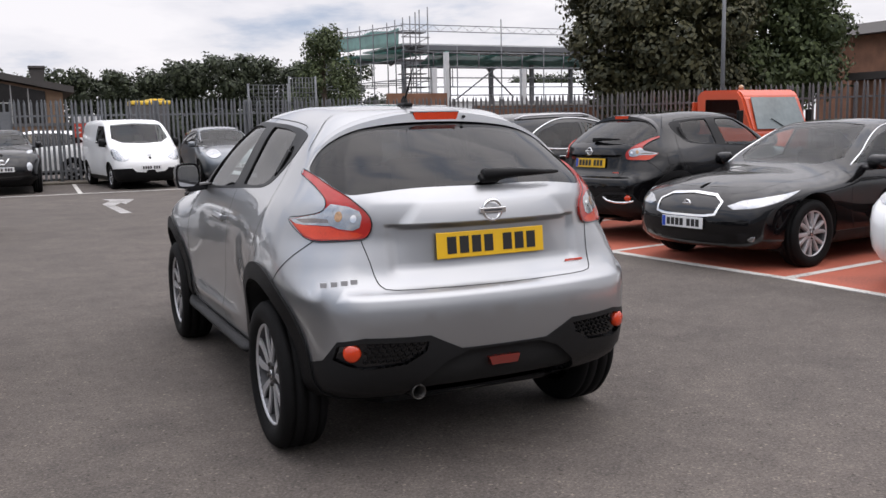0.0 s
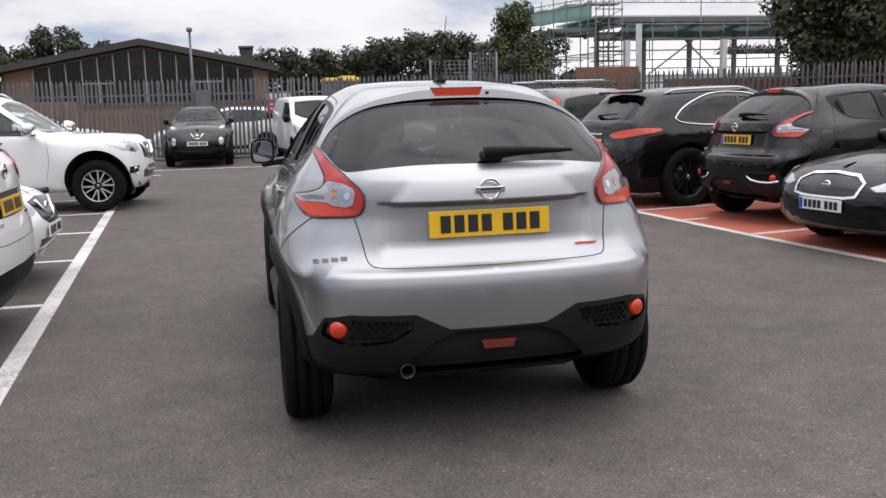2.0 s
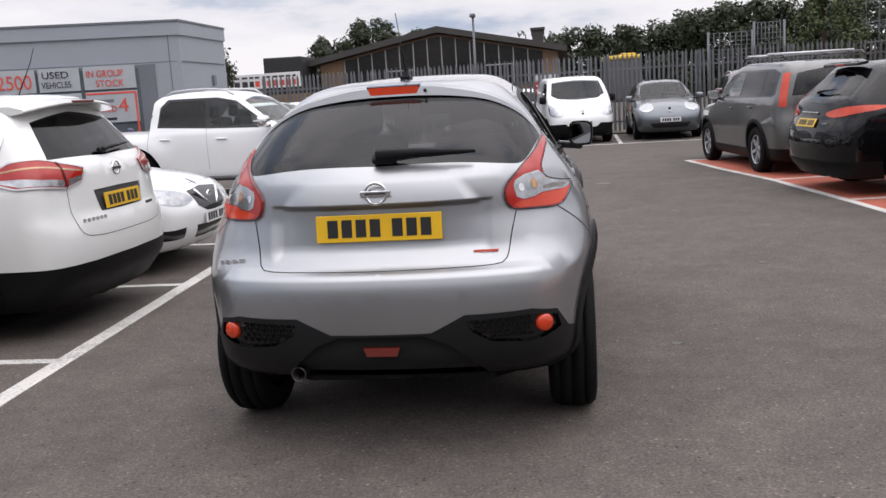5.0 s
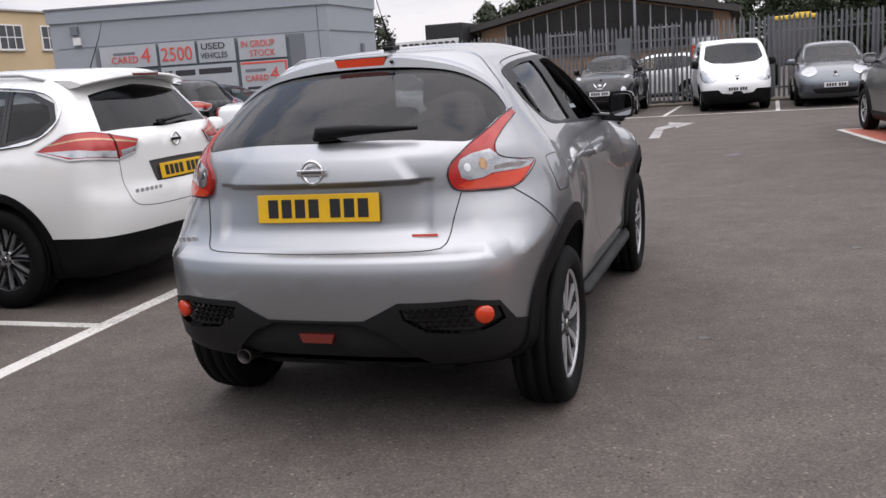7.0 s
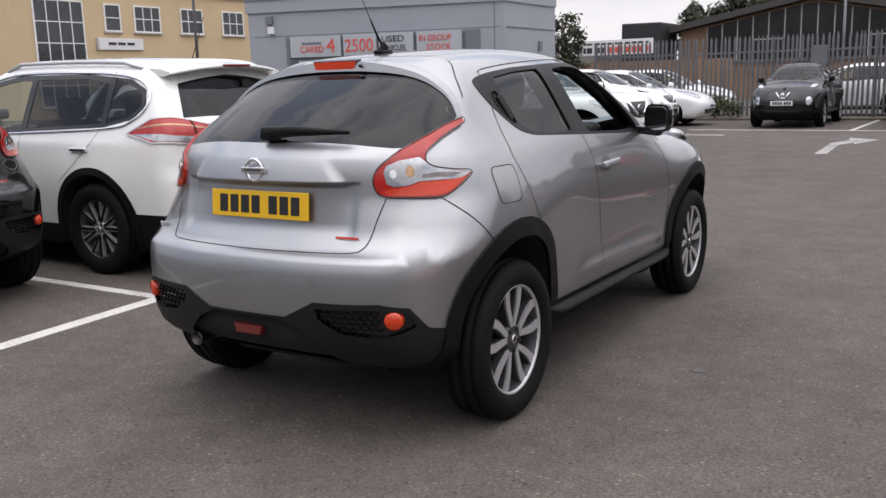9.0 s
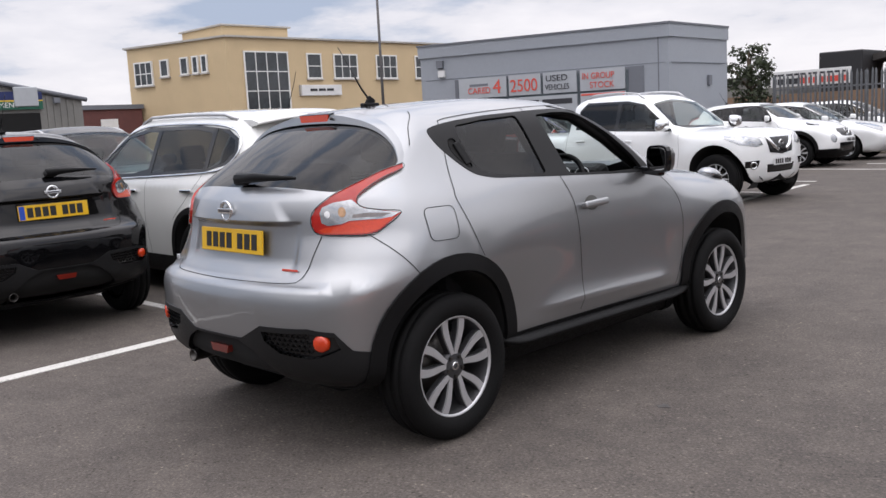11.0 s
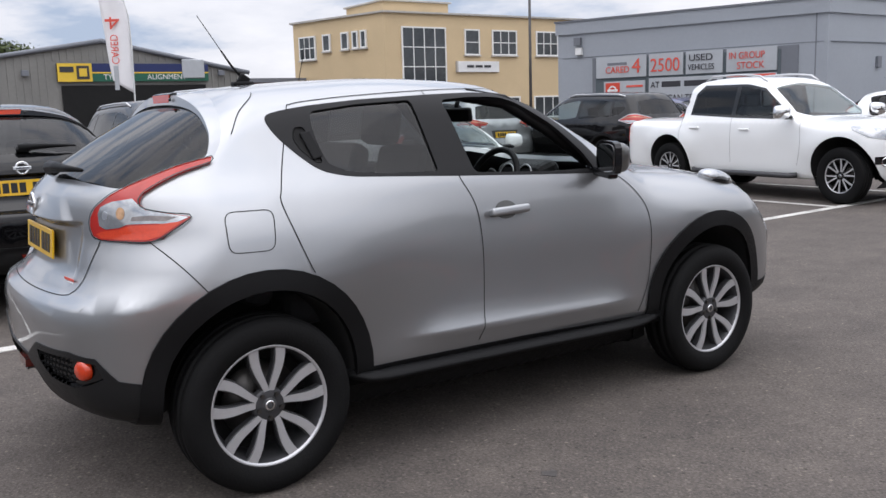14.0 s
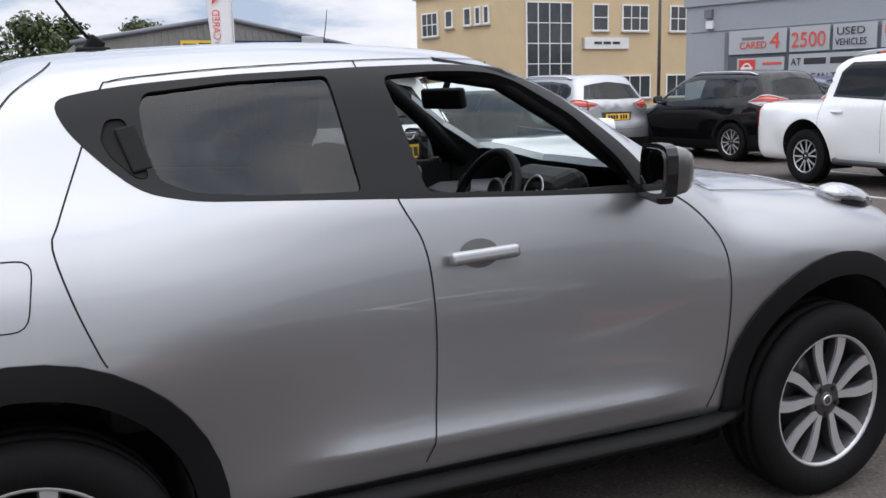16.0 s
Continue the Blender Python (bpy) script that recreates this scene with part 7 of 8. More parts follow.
# white double-cab pickup
S = generic(3.15, 1.30, 0.93, 1.80, 1.10, 1.15, 0.915, 2.55, 1.80, 0.2, -1.25, 1.2, 0.385, 0.235, step=0.05, style=FIVE_TWIN, pocket="alloy_black", k=0.10, crown=0.10)
S["top"] = [(-1.3, 1.17), (-0.3, 1.17), (0.20, 1.17), (0.26, 1.30), (0.33, 1.70), (0.6, 1.78), (1.1, 1.80), (1.6, 1.76), (1.85, 1.68), (2.2, 1.45), (2.6, 1.19), (2.75, 1.16), (3.3, 1.15), (3.75, 1.10), (4.0, 1.01)]
S["tail"] = [(0.3, -1.2), (0.5, -1.28), (0.8, -1.28), (1.15, -1.27), (1.9, -1.25)]
S["wheelbase"] = 3.32
S["nose"] = [(0.2, 3.72), (0.4, 3.88), (0.6, 3.92), (0.8, 3.91), (0.95, 3.88), (1.05, 3.84), (1.9, 3.81)]
S["nose_round"], S["k_nose"] = 0.22, 0.12
S["floor"], S["arch_up"], S["arch_r"], S["ya"], S["yb"] = 0.30, 0.055, 0.475, 0.0, 2.9
S["wide"] = [(0.28, 0.80), (0.4, 0.86), (0.6, 0.88), (0.85, 0.89), (1.08, 0.875), (1.15, 0.85), (1.25, 0.81), (1.6, 0.70), (1.82, 0.60)]
S["dense"] = [("top", 0.0, 0.75, 0.12, 0.45, 0.03)]
S["bumps"] = [(0.0, 0.72, 0.062, 0.60, 0.36, 2.2), (3.32, 0.72, 0.062, 0.60, 0.36, 2.2)]
S["mirror_cover"], S["mirror_size"] = "chrome", (0.24, 0.14, 0.19)
S["under"] = [dict(name="front_valance", view="side", pts=[(3.84, 0.42), (4.6, 0.42), (4.6, 0.1), (3.84, 0.1)], mat="plastic", off=0.003)]
S["panels"] = [
    dict(name="windscreen", view="top", pts=[(0, 2.66), (0.5, 2.58), (0.70, 2.42), (0.60, 1.95), (0, 1.88)], mat="glass_clear", off=-0.003, skirt=0.0),
] + side_glass([(0.42, 1.22), (1.4, 1.17), (2.5, 1.14), (2.25, 1.32), (1.85, 1.60), (1.5, 1.67), (0.6, 1.68), (0.46, 1.55)], [(0.4, 1.30, "glass_dark"), (1.38, 2.5, "glass_clear")]) + [
    dict(lamp([(0.50, 3.98, 0.90), (0.54, 3.92, 1.00), (0.70, 3.75, 1.035), (0.87, 3.46, 1.055), (0.88, 3.48, 1.00), (0.82, 3.68, 0.90), (0.64, 3.92, 0.865)], off=0.006), smooth=False),
    dict(name="grille", view="3d", pts=[(0, 4.0, 1.02), (0.40, 3.95, 1.01), (0.34, 4.0, 0.76), (0, 4.05, 0.72)], mat="gloss_black", off=0.006, skirt=0.02, step=0.03),
    dict(name="fog_lamp_bezel", view="3d", pts=[(0.60, 3.98, 0.64), (0.80, 3.78, 0.65), (0.80, 3.78, 0.55), (0.64, 3.96, 0.53)], mat="gloss_black", off=0.004, skirt=0.01, pair=True, step=0.03),
    dict(name="lower_grille", view="3d", pts=[(0, 4.05, 0.56), (0.42, 4.0, 0.56), (0.40, 4.0, 0.42), (0, 4.05, 0.40)], mat="gloss_black", off=0.0, skirt=0.01, step=0.03),
    dict(name="tail_lamp", view="3d", pts=[(0.76, -1.2, 1.12), (0.86, -1.1, 1.12), (0.88, -1.12, 0.78), (0.78, -1.25, 0.78)], mat="red_lens", off=0.008, skirt=0.02, pair=True, step=0.03)]
S["plate_front"], S["mirror"], S["rear_seats"], S["dash"], S["seat_y"], S["seat_z"] = 0.62, (1.03, 2.46, 1.25), True, (2.35, 1.12), (1.45, 0.62), 0.70
S["gaps"] = [("side", [(0.30, 1.6), (0.28, 1.2), (0.28, 0.8), (0.40, 0.5)]), ("side", [(1.34, 1.68), (1.34, 1.1), (1.34, 0.5)]), ("side", [(2.62, 1.13), (2.66, 0.8), (2.60, 0.5)]), ("top", [(0.74, 2.7), (0.72, 3.3), (0.6, 3.75), (0, 3.92)])]
pk, sh = make_car("white_pickup", S, pose(-6.32, 11.12, 0, 0, 0, -96), "white double-cab pickup truck with roof rails and side steps", "white_paint", "truck")
handles(pk, sh, [(0.58, 1.02), (1.62, 1.0)], "white_paint")
roof_rails(pk, sh, 0.56, 0.5, 1.75, "alloy", 0.05)
for s in (1, -1):
    tube("side_step", [(s * 0.86, 0.55, 0.36), (s * 0.93, 0.62, 0.35), (s * 0.93, 2.5, 0.35), (s * 0.86, 2.6, 0.36)], 0.04, "alloy_dark", pk, 10)
    tube("grille_bar", [(s * 0.34, 3.85, 1.0), (s * 0.22, 3.905, 0.86), (s * 0.12, 3.92, 0.80)], 0.03, "chrome", pk)
    lf = lathe("fog_lamp_strip", [(0.04, 0.0), (0.05, 0.012), (0.06, 0.0)], "chrome", pk, 20)
    p = sh.on("3d", [(0.7, 3.88, 0.58)])[0]
    lf.matrix_basis = pose(s * p[0], p[1] + 0.01, 0.58, 0, 0, 90 - s * 35)
emblem(pk, sh, "front", 0.88, 0.07)

# white electric van
S = generic(2.725, 0.95, 0.80, 1.79, 1.10, 1.12, 0.85, 2.75, 2.05, -0.80, -0.92, 1.15, 0.32, 0.20, step=0.07, style=SIX, k=0.10, crown=0.06)
S["top"] = [(-0.95, 1.75), (-0.6, 1.78), (0.5, 1.80), (1.6, 1.78), (2.0, 1.71), (2.4, 1.44), (2.75, 1.17), (2.9, 1.11), (3.2, 1.03), (3.45, 0.88), (3.55, 0.75)]
S["tail"] = [(0.25, -0.85), (0.5, -0.94), (1.2, -0.93), (1.75, -0.88), (1.9, -0.85)]
S["nose"] = [(0.2, 3.40), (0.4, 3.50), (0.6, 3.52), (0.8, 3.46), (0.95, 3.36), (1.9, 3.3)]
S["wide"] = [(0.2, 0.78), (0.32, 0.84), (0.6, 0.86), (1.1, 0.86), (1.3, 0.83), (1.7, 0.74), (1.9, 0.66)]
S["panels"] = [dict(name="windscreen", view="top", pts=[(0, 2.80), (0.5, 2.72), (0.72, 2.55), (0.64, 2.12), (0, 2.08)], mat="glass_clear", off=-0.003, skirt=0.0),
               dict(name="front_bumper", view="side", pts=[(3.0, 0.52), (4.0, 0.56), (4.0, 0.1), (3.0, 0.1)], mat="plastic", off=0.004),
               lamp([(0.46, 3.40, 0.80), (0.60, 3.25, 0.90), (0.74, 3.0, 1.02), (0.80, 2.95, 0.96), (0.78, 3.15, 0.78), (0.62, 3.35, 0.72)], off=0.005)]
S["panels"] += side_glass([(1.25, 1.17), (2.3, 1.14), (2.65, 1.12), (2.3, 1.42), (2.05, 1.60), (1.35, 1.62)], [(1.25, 2.7, "glass_clear")])
S["plate_front"], S["rear_seats"], S["mirror"], S["dash"] = 0.55, False, (0.95, 2.50, 1.18), (2.55, 1.1)
S["mirror_cover"], S["mirror_size"] = "plastic", (0.15, 0.12, 0.20)
van, sh = make_car("white_van", S, pose(0.86, 23.2, 0, 0, 0, 187), "white electric panel van with black bumper, facing out by the fence", "white_paint", "van")
emblem(van, sh, "front", 0.86)

# orange flatbed lorry cab behind the bays
tr = thing("orange_lorry", pose(15.0, 14.2, 0, 0, 0, 180), "orange-red light lorry standing behind the terracotta bays", "truck")
bm = bmesh.new()
prof = [(0.0, 0.55), (1.95, 0.55), (1.98, 1.15), (1.62, 1.98), (1.45, 2.15), (0.15, 2.18), (0.0, 2.05)]
add_prism(bm, prof, 1.86, lambda u, v, w: (w - 0.93, u, v))
bmesh.ops.bevel(bm, geom=list(bm.edges), offset=0.05, segments=2, affect="EDGES")
part("cab", bm, "orange_paint", tr, smooth=False)
bm = bmesh.new()
add_prism(bm, [(-0.80, 0.0), (0.80, 0.0), (0.72, 0.76), (-0.72, 0.76)], 0.02, lambda u, v, w: (u, 1.99 - 0.435 * v + 0.9 * w, 1.20 + v + 0.39 * w))
part("windscreen", bm, "cab_glass", tr)
for s in (1, -1):
    bm = bmesh.new()
    add_prism(bm, [(0.35, 1.30), (1.70, 1.22), (1.45, 1.92), (0.35, 1.95)], 0.016, lambda u, v, w: (s * (0.925 + w), u, v))
    part("side_window", bm, "glass_dark", tr)
    box("door_mirror", (0.16, 0.08, 0.32), (s * 1.12, 1.75, 1.5), "plastic", tr, 0.02)
    for y in (1.3, -2.2):
        make_wheel(tr, (s * 0.80, y, 0.36), s, 0.36, 0.2, 0.22, SIX, "alloy_dark")
tube("screen_wiper", [(-0.1, 2.02, 1.22), (0.3, 1.93, 1.45)], 0.012, "plastic", tr)
box("chassis", (0.8, 5.2, 0.25), (0, -0.6, 0.62), "liner", tr, 0.02)
box("flatbed", (1.95, 3.2, 0.14), (0, -1.75, 0.95), "orange_paint", tr, 0.02)
box("headboard", (1.9, 0.06, 0.9), (0, -0.12, 1.45), "orange_paint", tr, 0.01)
lathe("beacon", [(0.0, 0.0), (0.06, 0.0), (0.06, 0.1), (0.0, 0.13)], "amber_lens", tr, 16).matrix_basis = pose(0.1, 0.7, 2.18, 0, -90, 0)


# ---- buildings and background ----
def wall_frame(origin, d):
    """A wall's own axes: along d, out of it, up."""
    d = Vector((*d, 0)).normalized()
    out = Vector((d.y, -d.x, 0))
    return Matrix(((d.x, out.x, 0, origin[0]), (d.y, out.y, 0, origin[1]), (0, 0, 1, 0), (0, 0, 0, 1)))


# plain wall added behind the walk, never in view: darkens low light and reflections
bm = bmesh.new()
add_box(bm, (70.0, 0.4, 6.8), (6.0, -26.0, 3.4), 0.02)
tagged(part("unseen_wall_south", bm, "grey_clad"), "plain grey-clad wall added out of view behind the walk to darken reflections", "wall", kind="structure")

# grey showroom annexe with the sign band
W = wall_frame((-9.08, 18.68), (-0.957, -0.290))     # runs from the near corner towards the far end; +y of it looks away
annexe = thing("grey_annexe", Matrix(), "low grey-clad showroom annexe with a flat parapet roof", "building")
cor = [(-9.08, 18.68), (-16.3, 16.50), (-19.5, 27.0), (-13.0, 27.0), (-9.15, 22.05)]
bm = bmesh.new()
add_prism(bm, cor, 3.45, lambda u, v, w: (u, v, w))
part("wall", bm, "grey_clad", annexe)
cx = sum(p[0] for p in cor) / 5
cy = sum(p[1] for p in cor) / 5
bm = bmesh.new()
add_prism(bm, [(cx + (x - cx) * 1.012, cy + (y - cy) * 1.012) for x, y in cor], 0.34, lambda u, v, w: (u, v, 3.45 + w))
part("parapet", bm, "grey_clad", annexe)
bm = bmesh.new()
add_prism(bm, [(cx + (x - cx) * 1.018, cy + (y - cy) * 1.018) for x, y in cor], 0.05, lambda u, v, w: (u, v, 3.79 + w))
part("coping", bm, "grey_clad_trim", annexe)


def on_front(s, z, out=0.0):
    """A place on the annexe's long front: s metres left to right from the sign's left edge."""
    a, d, n = Vector((-15.1, 16.86)), Vector((0.957, 0.290)), Vector((0.290, -0.957))
    p = a + d * s + n * out
    return Vector((p.x, p.y, z))


FRONT_YAW = math.degrees(math.atan2(0.290, 0.957))


SIGN_UP = 0.10


def front_box(name, s0, s1, z0, z1, out, deep, material, label=""):
    if name.split("_")[0] in ("sign", "brand", "name", "emblem", "notice"):
        z0, z1 = z0 + SIGN_UP, z1 + SIGN_UP
    ob = box(name, (s1 - s0, deep, z1 - z0), (0, 0, 0), material, annexe, 0.004, None, label)
    ob.matrix_basis = Matrix.Translation(on_front((s0 + s1) / 2, (z0 + z1) / 2, out - deep / 2)) @ pose(0, 0, 0, 0, 0, FRONT_YAW)
    return ob


def front_text(words, s, z, size, material, squash=1.0, out=0.115):
    text_mesh("sign_lettering", words, size, material, annexe, Matrix.Translation(on_front(s, z + SIGN_UP, out)) @ pose(0, 0, 0, 90, 0, FRONT_YAW), 0.004, squash=squash)


front_box("wall_joint", -1.1, 6.2, 2.775, 2.79, 0.012, 0.03, "grey_clad_trim")
front_box("shop_window_frame", -0.1, 5.62, 0.0, 2.74, 0.03, 0.10, "grey_clad_trim")
front_box("shop_window", 0.02, 5.2, 0.1, 2.66, 0.05, 0.06, "window_dark")
for s0, s1 in ((0.06, 1.60), (1.68, 2.66), (2.74, 3.74), (3.84, 5.12)):
    front_box("sign_panel", s0, s1, 2.06, 2.64, 0.10, 0.05, "grey_sign")
front_box("sign_panel", 1.68, 3.74, 1.2, 2.0, 0.10, 0.05, "grey_sign")
front_box("sign_panel", 3.84, 5.12, 1.2, 2.0, 0.10, 0.05, "grey_sign")
front_box("sign_panel", 0.30, 1.56, 0.5, 1.96, 0.09, 0.05, "grey_sign")
front_box("sign_frame", 3.86, 5.10, 1.93, 1.98, 0.108, 0.02, "red_ink")
front_box("sign_frame", 5.05, 5.10, 0.9, 1.93, 0.108, 0.02, "red_ink")
front_box("brand_lettering", 0.42, 1.02, 2.40, 2.47, 0.106, 0.01, "grey_clad_trim")
front_text("CARED", 0.36, 2.19, 0.25, "red_ink", 0.92)
front_text("4", 1.17, 2.17, 0.56, "red_ink")
front_text("2500", 1.72, 2.17, 0.50, "red_ink", 0.86)
front_text("USED", 2.82, 2.40, 0.24, "dark_ink", 1.15)
front_text("VEHICLES", 2.80, 2.16, 0.22, "dark_ink", 0.78)
front_text("IN GROUP", 3.90, 2.38, 0.24, "red_ink", 0.82)
front_text("STOCK", 4.12, 2.13, 0.24, "red_ink", 0.9)
front_text("AT", 1.74, 1.74, 0.24, "dark_ink", 0.85)
for s0, s1 in ((2.06, 2.60), (2.70, 3.60)):
    front_box("name_lettering", s0, s1, 1.75, 1.90, 0.106, 0.01, "dark_ink")
front_text("YOU CAN TELL", 1.74, 1.38, 0.24, "dark_ink", 0.85)
front_box("brand_lettering", 3.96, 4.52, 1.72, 1.80, 0.106, 0.01, "grey_clad_trim")
front_text("CARED", 3.94, 1.48, 0.22, "red_ink", 0.9)
front_text("4", 4.62, 1.46, 0.52, "red_ink")
front_box("notice", 3.98, 4.55, 1.26, 1.33, 0.106, 0.01, "dark_ink")
front_box("brand_panel", 0.36, 0.80, 1.5, 1.92, 0.105, 0.02, "red_sign")
lg = lathe("brand_emblem", [(0.09, 0.0), (0.11, 0.008), (0.13, 0.0)], "white_sign", annexe, 24)
lg.matrix_basis = Matrix.Translation(on_front(0.58, 1.71 + SIGN_UP, 0.11)) @ pose(0, 0, 0, 0, 0, FRONT_YAW - 90)
front_box("emblem_bar", 0.42, 0.74, 1.68, 1.74, 0.115, 0.01, "white_sign")
front_box("notice", 1.0, 1.5, 1.78, 1.84, 0.10, 0.01, "red_ink")
front_box("alarm_box", -0.62, -0.42, 2.85, 3.05, 0.10, 0.10, "white_sign")
front_box("floodlight", -0.66, -0.46, 3.12, 3.34, 0.12, 0.12, "grey_clad_trim")
front_box("corner_joint", 6.0, 6.03, 0.0, 3.45, 0.01, 0.03, "grey_clad_trim")
eb = box("wall_joint", (0.03, 3.1, 0.015), (0, 0, 0), "grey_clad_trim", annexe)
eb.matrix_basis = pose(-9.10, 20.36, 2.78, 0, 0, 1.2)
eb = box("vent_box", (0.10, 0.18, 0.28), (0, 0, 0), "grey_clad_trim", annexe, 0.01)
eb.matrix_basis = pose(-9.10, 20.9, 2.3, 0, 0, 1.2)

# cream office block
office = thing("cream_office_block", Matrix(), "two-storey cream rendered office block with white windows and flat roof", "building")
oc = [(-39.3, 24.2), (-39.5, 50.0), (-58.0, 50.0), (-58.0, 34.0), (-47.1, 22.4)]
bm = bmesh.new()
add_prism(bm, oc, 6.75, lambda u, v, w: (u, v, w))
part("wall", bm, "yellow_render", office)
bm = bmesh.new()
add_prism(bm, [(-39.15, 24.1), (-39.35, 50.1), (-58.1, 50.1), (-58.1, 33.8), (-47.2, 22.2)], 0.10, lambda u, v, w: (u, v, 6.75 + w))
part("roof_edge", bm, "concrete", office)
box("roof_plant_room", (4.5, 4.6, 0.9), (-44.5, 28.2, 7.3), "yellow_render", office, 0.02)
box("roof_plant_lid", (4.8, 4.9, 0.1), (-44.5, 28.2, 7.8), "concrete", office, 0.02)


def office_window(o, d, s0, s1, z0, z1, cols, rows):
    """A white-framed window with its bars and panes, in a wall that starts at o and runs along d."""
    d = Vector((*d, 0)).normalized()
    yaw = math.degrees(math.atan2(d.y, d.x))
    c = Vector((*o, 0)) + d * (s0 + s1) / 2
    w, h = s1 - s0, z1 - z0
    win = new("window")
    win.parent = office
    win.matrix_basis = pose(c.x, c.y, (z0 + z1) / 2, 0, 0, yaw)
    box("pane", (w, 0.06, h), (0, -0.0, 0), "house_glass", win)
    for i in range(cols + 1):
        box("window_bar", (0.08 if i in (0, cols) else 0.05, 0.12, h), (-w / 2 + w * i / cols, 0, 0), "white_frame", win)
    for j in range(rows + 1):
        box("window_bar", (w + 0.09, 0.13, 0.08 if j in (0, rows) else 0.05), (0, 0, -h / 2 + h * j / rows), "white_frame", win)
    box("window_sill", (w + 0.2, 0.24, 0.07), (0, 0, -h / 2 - 0.07), "concrete", win)


FO, FD = (-39.28, 24.2), (-0.2, 25.8)
office_window(FO, FD, 1.1, 4.0, 0.6, 6.0, 4, 5)
for s0, s1, c in ((5.4, 6.4, 1), (7.4, 9.2, 3), (10.8, 12.5, 3), (14.2, 16.0, 3), (17.6, 19.4, 3)):
    office_window(FO, FD, s0, s1, 4.55, 5.95, c, 2)
for s0, s1 in ((4.6, 6.2), (7.2, 9.4), (10.6, 12.8)):
    office_window(FO, FD, s0, s1, 0.8, 2.05, 3, 1)
LO, LD = (-39.3, 24.15), (-7.8, -1.8)
for s0, s1, z0, c, r in ((1.45, 1.85, 5.0, 1, 1), (2.15, 2.55, 5.0, 1, 1), (2.95, 3.5, 5.0, 1, 1), (4.55, 5.15, 5.0, 1, 1), (5.9, 7.35, 4.6, 3, 2)):
    office_window(LO, LD, s0, s1, z0, 5.9, c, r)
sb = box("name_board", (3.0, 0.12, 0.62), (0, 0, 0), "white_sign", office, 0.01)
sb.matrix_basis = pose(-39.28, 30.5, 3.85, 0, 0, 90.5)
for i in range(3):
    box("board_lettering", (0.5, 0.02, 0.14), (-0.62 + 0.62 * i, -0.07, 0.02), "dark_ink", sb)
box("board_end", (0.1, 0.14, 0.62), (-1.55, 0, 0), "concrete", sb)
lamp_ = thing("street_lamp", pose(-25.2, 22.8, 0), "thin grey lamp post in front of the office block", "lamp post")
tube("pole", [(0, 0, 0), (0, 0, 8.5)], 0.07, "galv_dark", lamp_, 8, 0.045)

# tyre workshop with gable front
shop = thing("tyre_workshop", Matrix(), "grey profiled-steel tyre workshop with sign band, its open bay's shade a dark panel", "building")
gab = [(2.9, 0.0), (2.9, 3.85), (9.4, 4.95), (16.3, 3.55), (16.3, 0.0)]
bm = bmesh.new()
add_prism(bm, gab, 18.0, lambda u, v, w: (-58.0 + w, u, v))
part("body_wall", bm, "corrugated", shop)
for y in np.arange(3.1, 16.2, 0.32):
    top = 3.85 + (y - 2.9) * 1.1 / 6.5 if y < 9.4 else 4.95 - (y - 9.4) * 1.4 / 6.9
    if 7.1 < y < 14.4:
        z0, top = 4.12, top
        if top - z0 < 0.05:
            continue
        box("cladding_rib", (0.05, 0.09, top - z0), (-39.98, y, (top + z0) / 2), "corrugated", shop)
    else:
        box("cladding_rib", (0.05, 0.09, top), (-39.98, y, top / 2), "corrugated", shop)
for a, b in (((2.7, 3.83), (9.4, 4.97)), ((9.4, 4.97), (16.5, 3.52))):
    tube("verge_flashing", [(-39.9, a[0], a[1] + 0.05), (-39.9, b[0], b[1] + 0.05)], 0.11, "grey_clad_trim", shop)
# near-black panel on the wall stands in for the open bay's shaded inside
box("bay_shade_panel", (0.10, 6.7, 3.0), (-39.93, 10.85, 1.5), "liner", shop)
box("sign_band", (0.14, 7.0, 0.42), (-39.88, 10.85, 3.78), "navy_sign", shop)
box("sign_band_lower", (0.13, 7.0, 0.40), (-39.88, 10.85, 3.37), "green_sign", shop)
box("sign_stripe", (0.15, 7.0, 0.06), (-39.88, 10.85, 3.57), "yellow_sign", shop)
box("brand_panel", (0.16, 1.5, 0.82), (-39.86, 8.1, 3.58), "yellow_sign", shop)
box("brand_lettering", (0.02, 0.6, 0.25), (-39.77, 7.75, 3.72), "dark_ink", shop)
box("brand_square", (0.02, 0.55, 0.6), (-39.77, 8.45, 3.58), "dark_ink", shop)
box("brand_circle", (0.02, 0.34, 0.36), (-39.755, 8.45, 3.58), "yellow_sign", shop, 0.008)
for words, y in (("TYRES", 9.35), ("ALIGNMENT", 11.35)):
    text_mesh("sign_lettering", words, 0.34, "white_sign", shop, pose(-39.80, y, 3.26, 90, 0, 90), 0.005)
box("picture_panel", (0.10, 1.1, 0.9), (-39.80, 13.6, 3.75), "grey_sign", shop, 0.04)
for y in (6.0, 15.0):
    box("floodlight", (0.2, 0.3, 0.25), (-39.8, y, 3.55), "grey_clad_trim", shop, 0.02)
ns = thing("blue_notice_board", pose(-38.5, 5.6, 0), "small blue and white notice board by the workshop", "sign")
box("board", (0.08, 1.1, 0.4), (0, 0, 1.75), "navy_sign", ns, 0.01)
box("board_lettering", (0.02, 0.9, 0.14), (0.05, 0, 1.78), "white_sign", ns)
box("cabinet", (0.9, 1.3, 1.5), (-0.5, 0, 0.77), "house_glass", ns, 0.05)
low = thing("maroon_unit", Matrix(), "low maroon-clad industrial unit", "building")
box("wall", (10, 6.5, 3.3), (-51.0, 19.2, 1.65), "brick_dark", low)
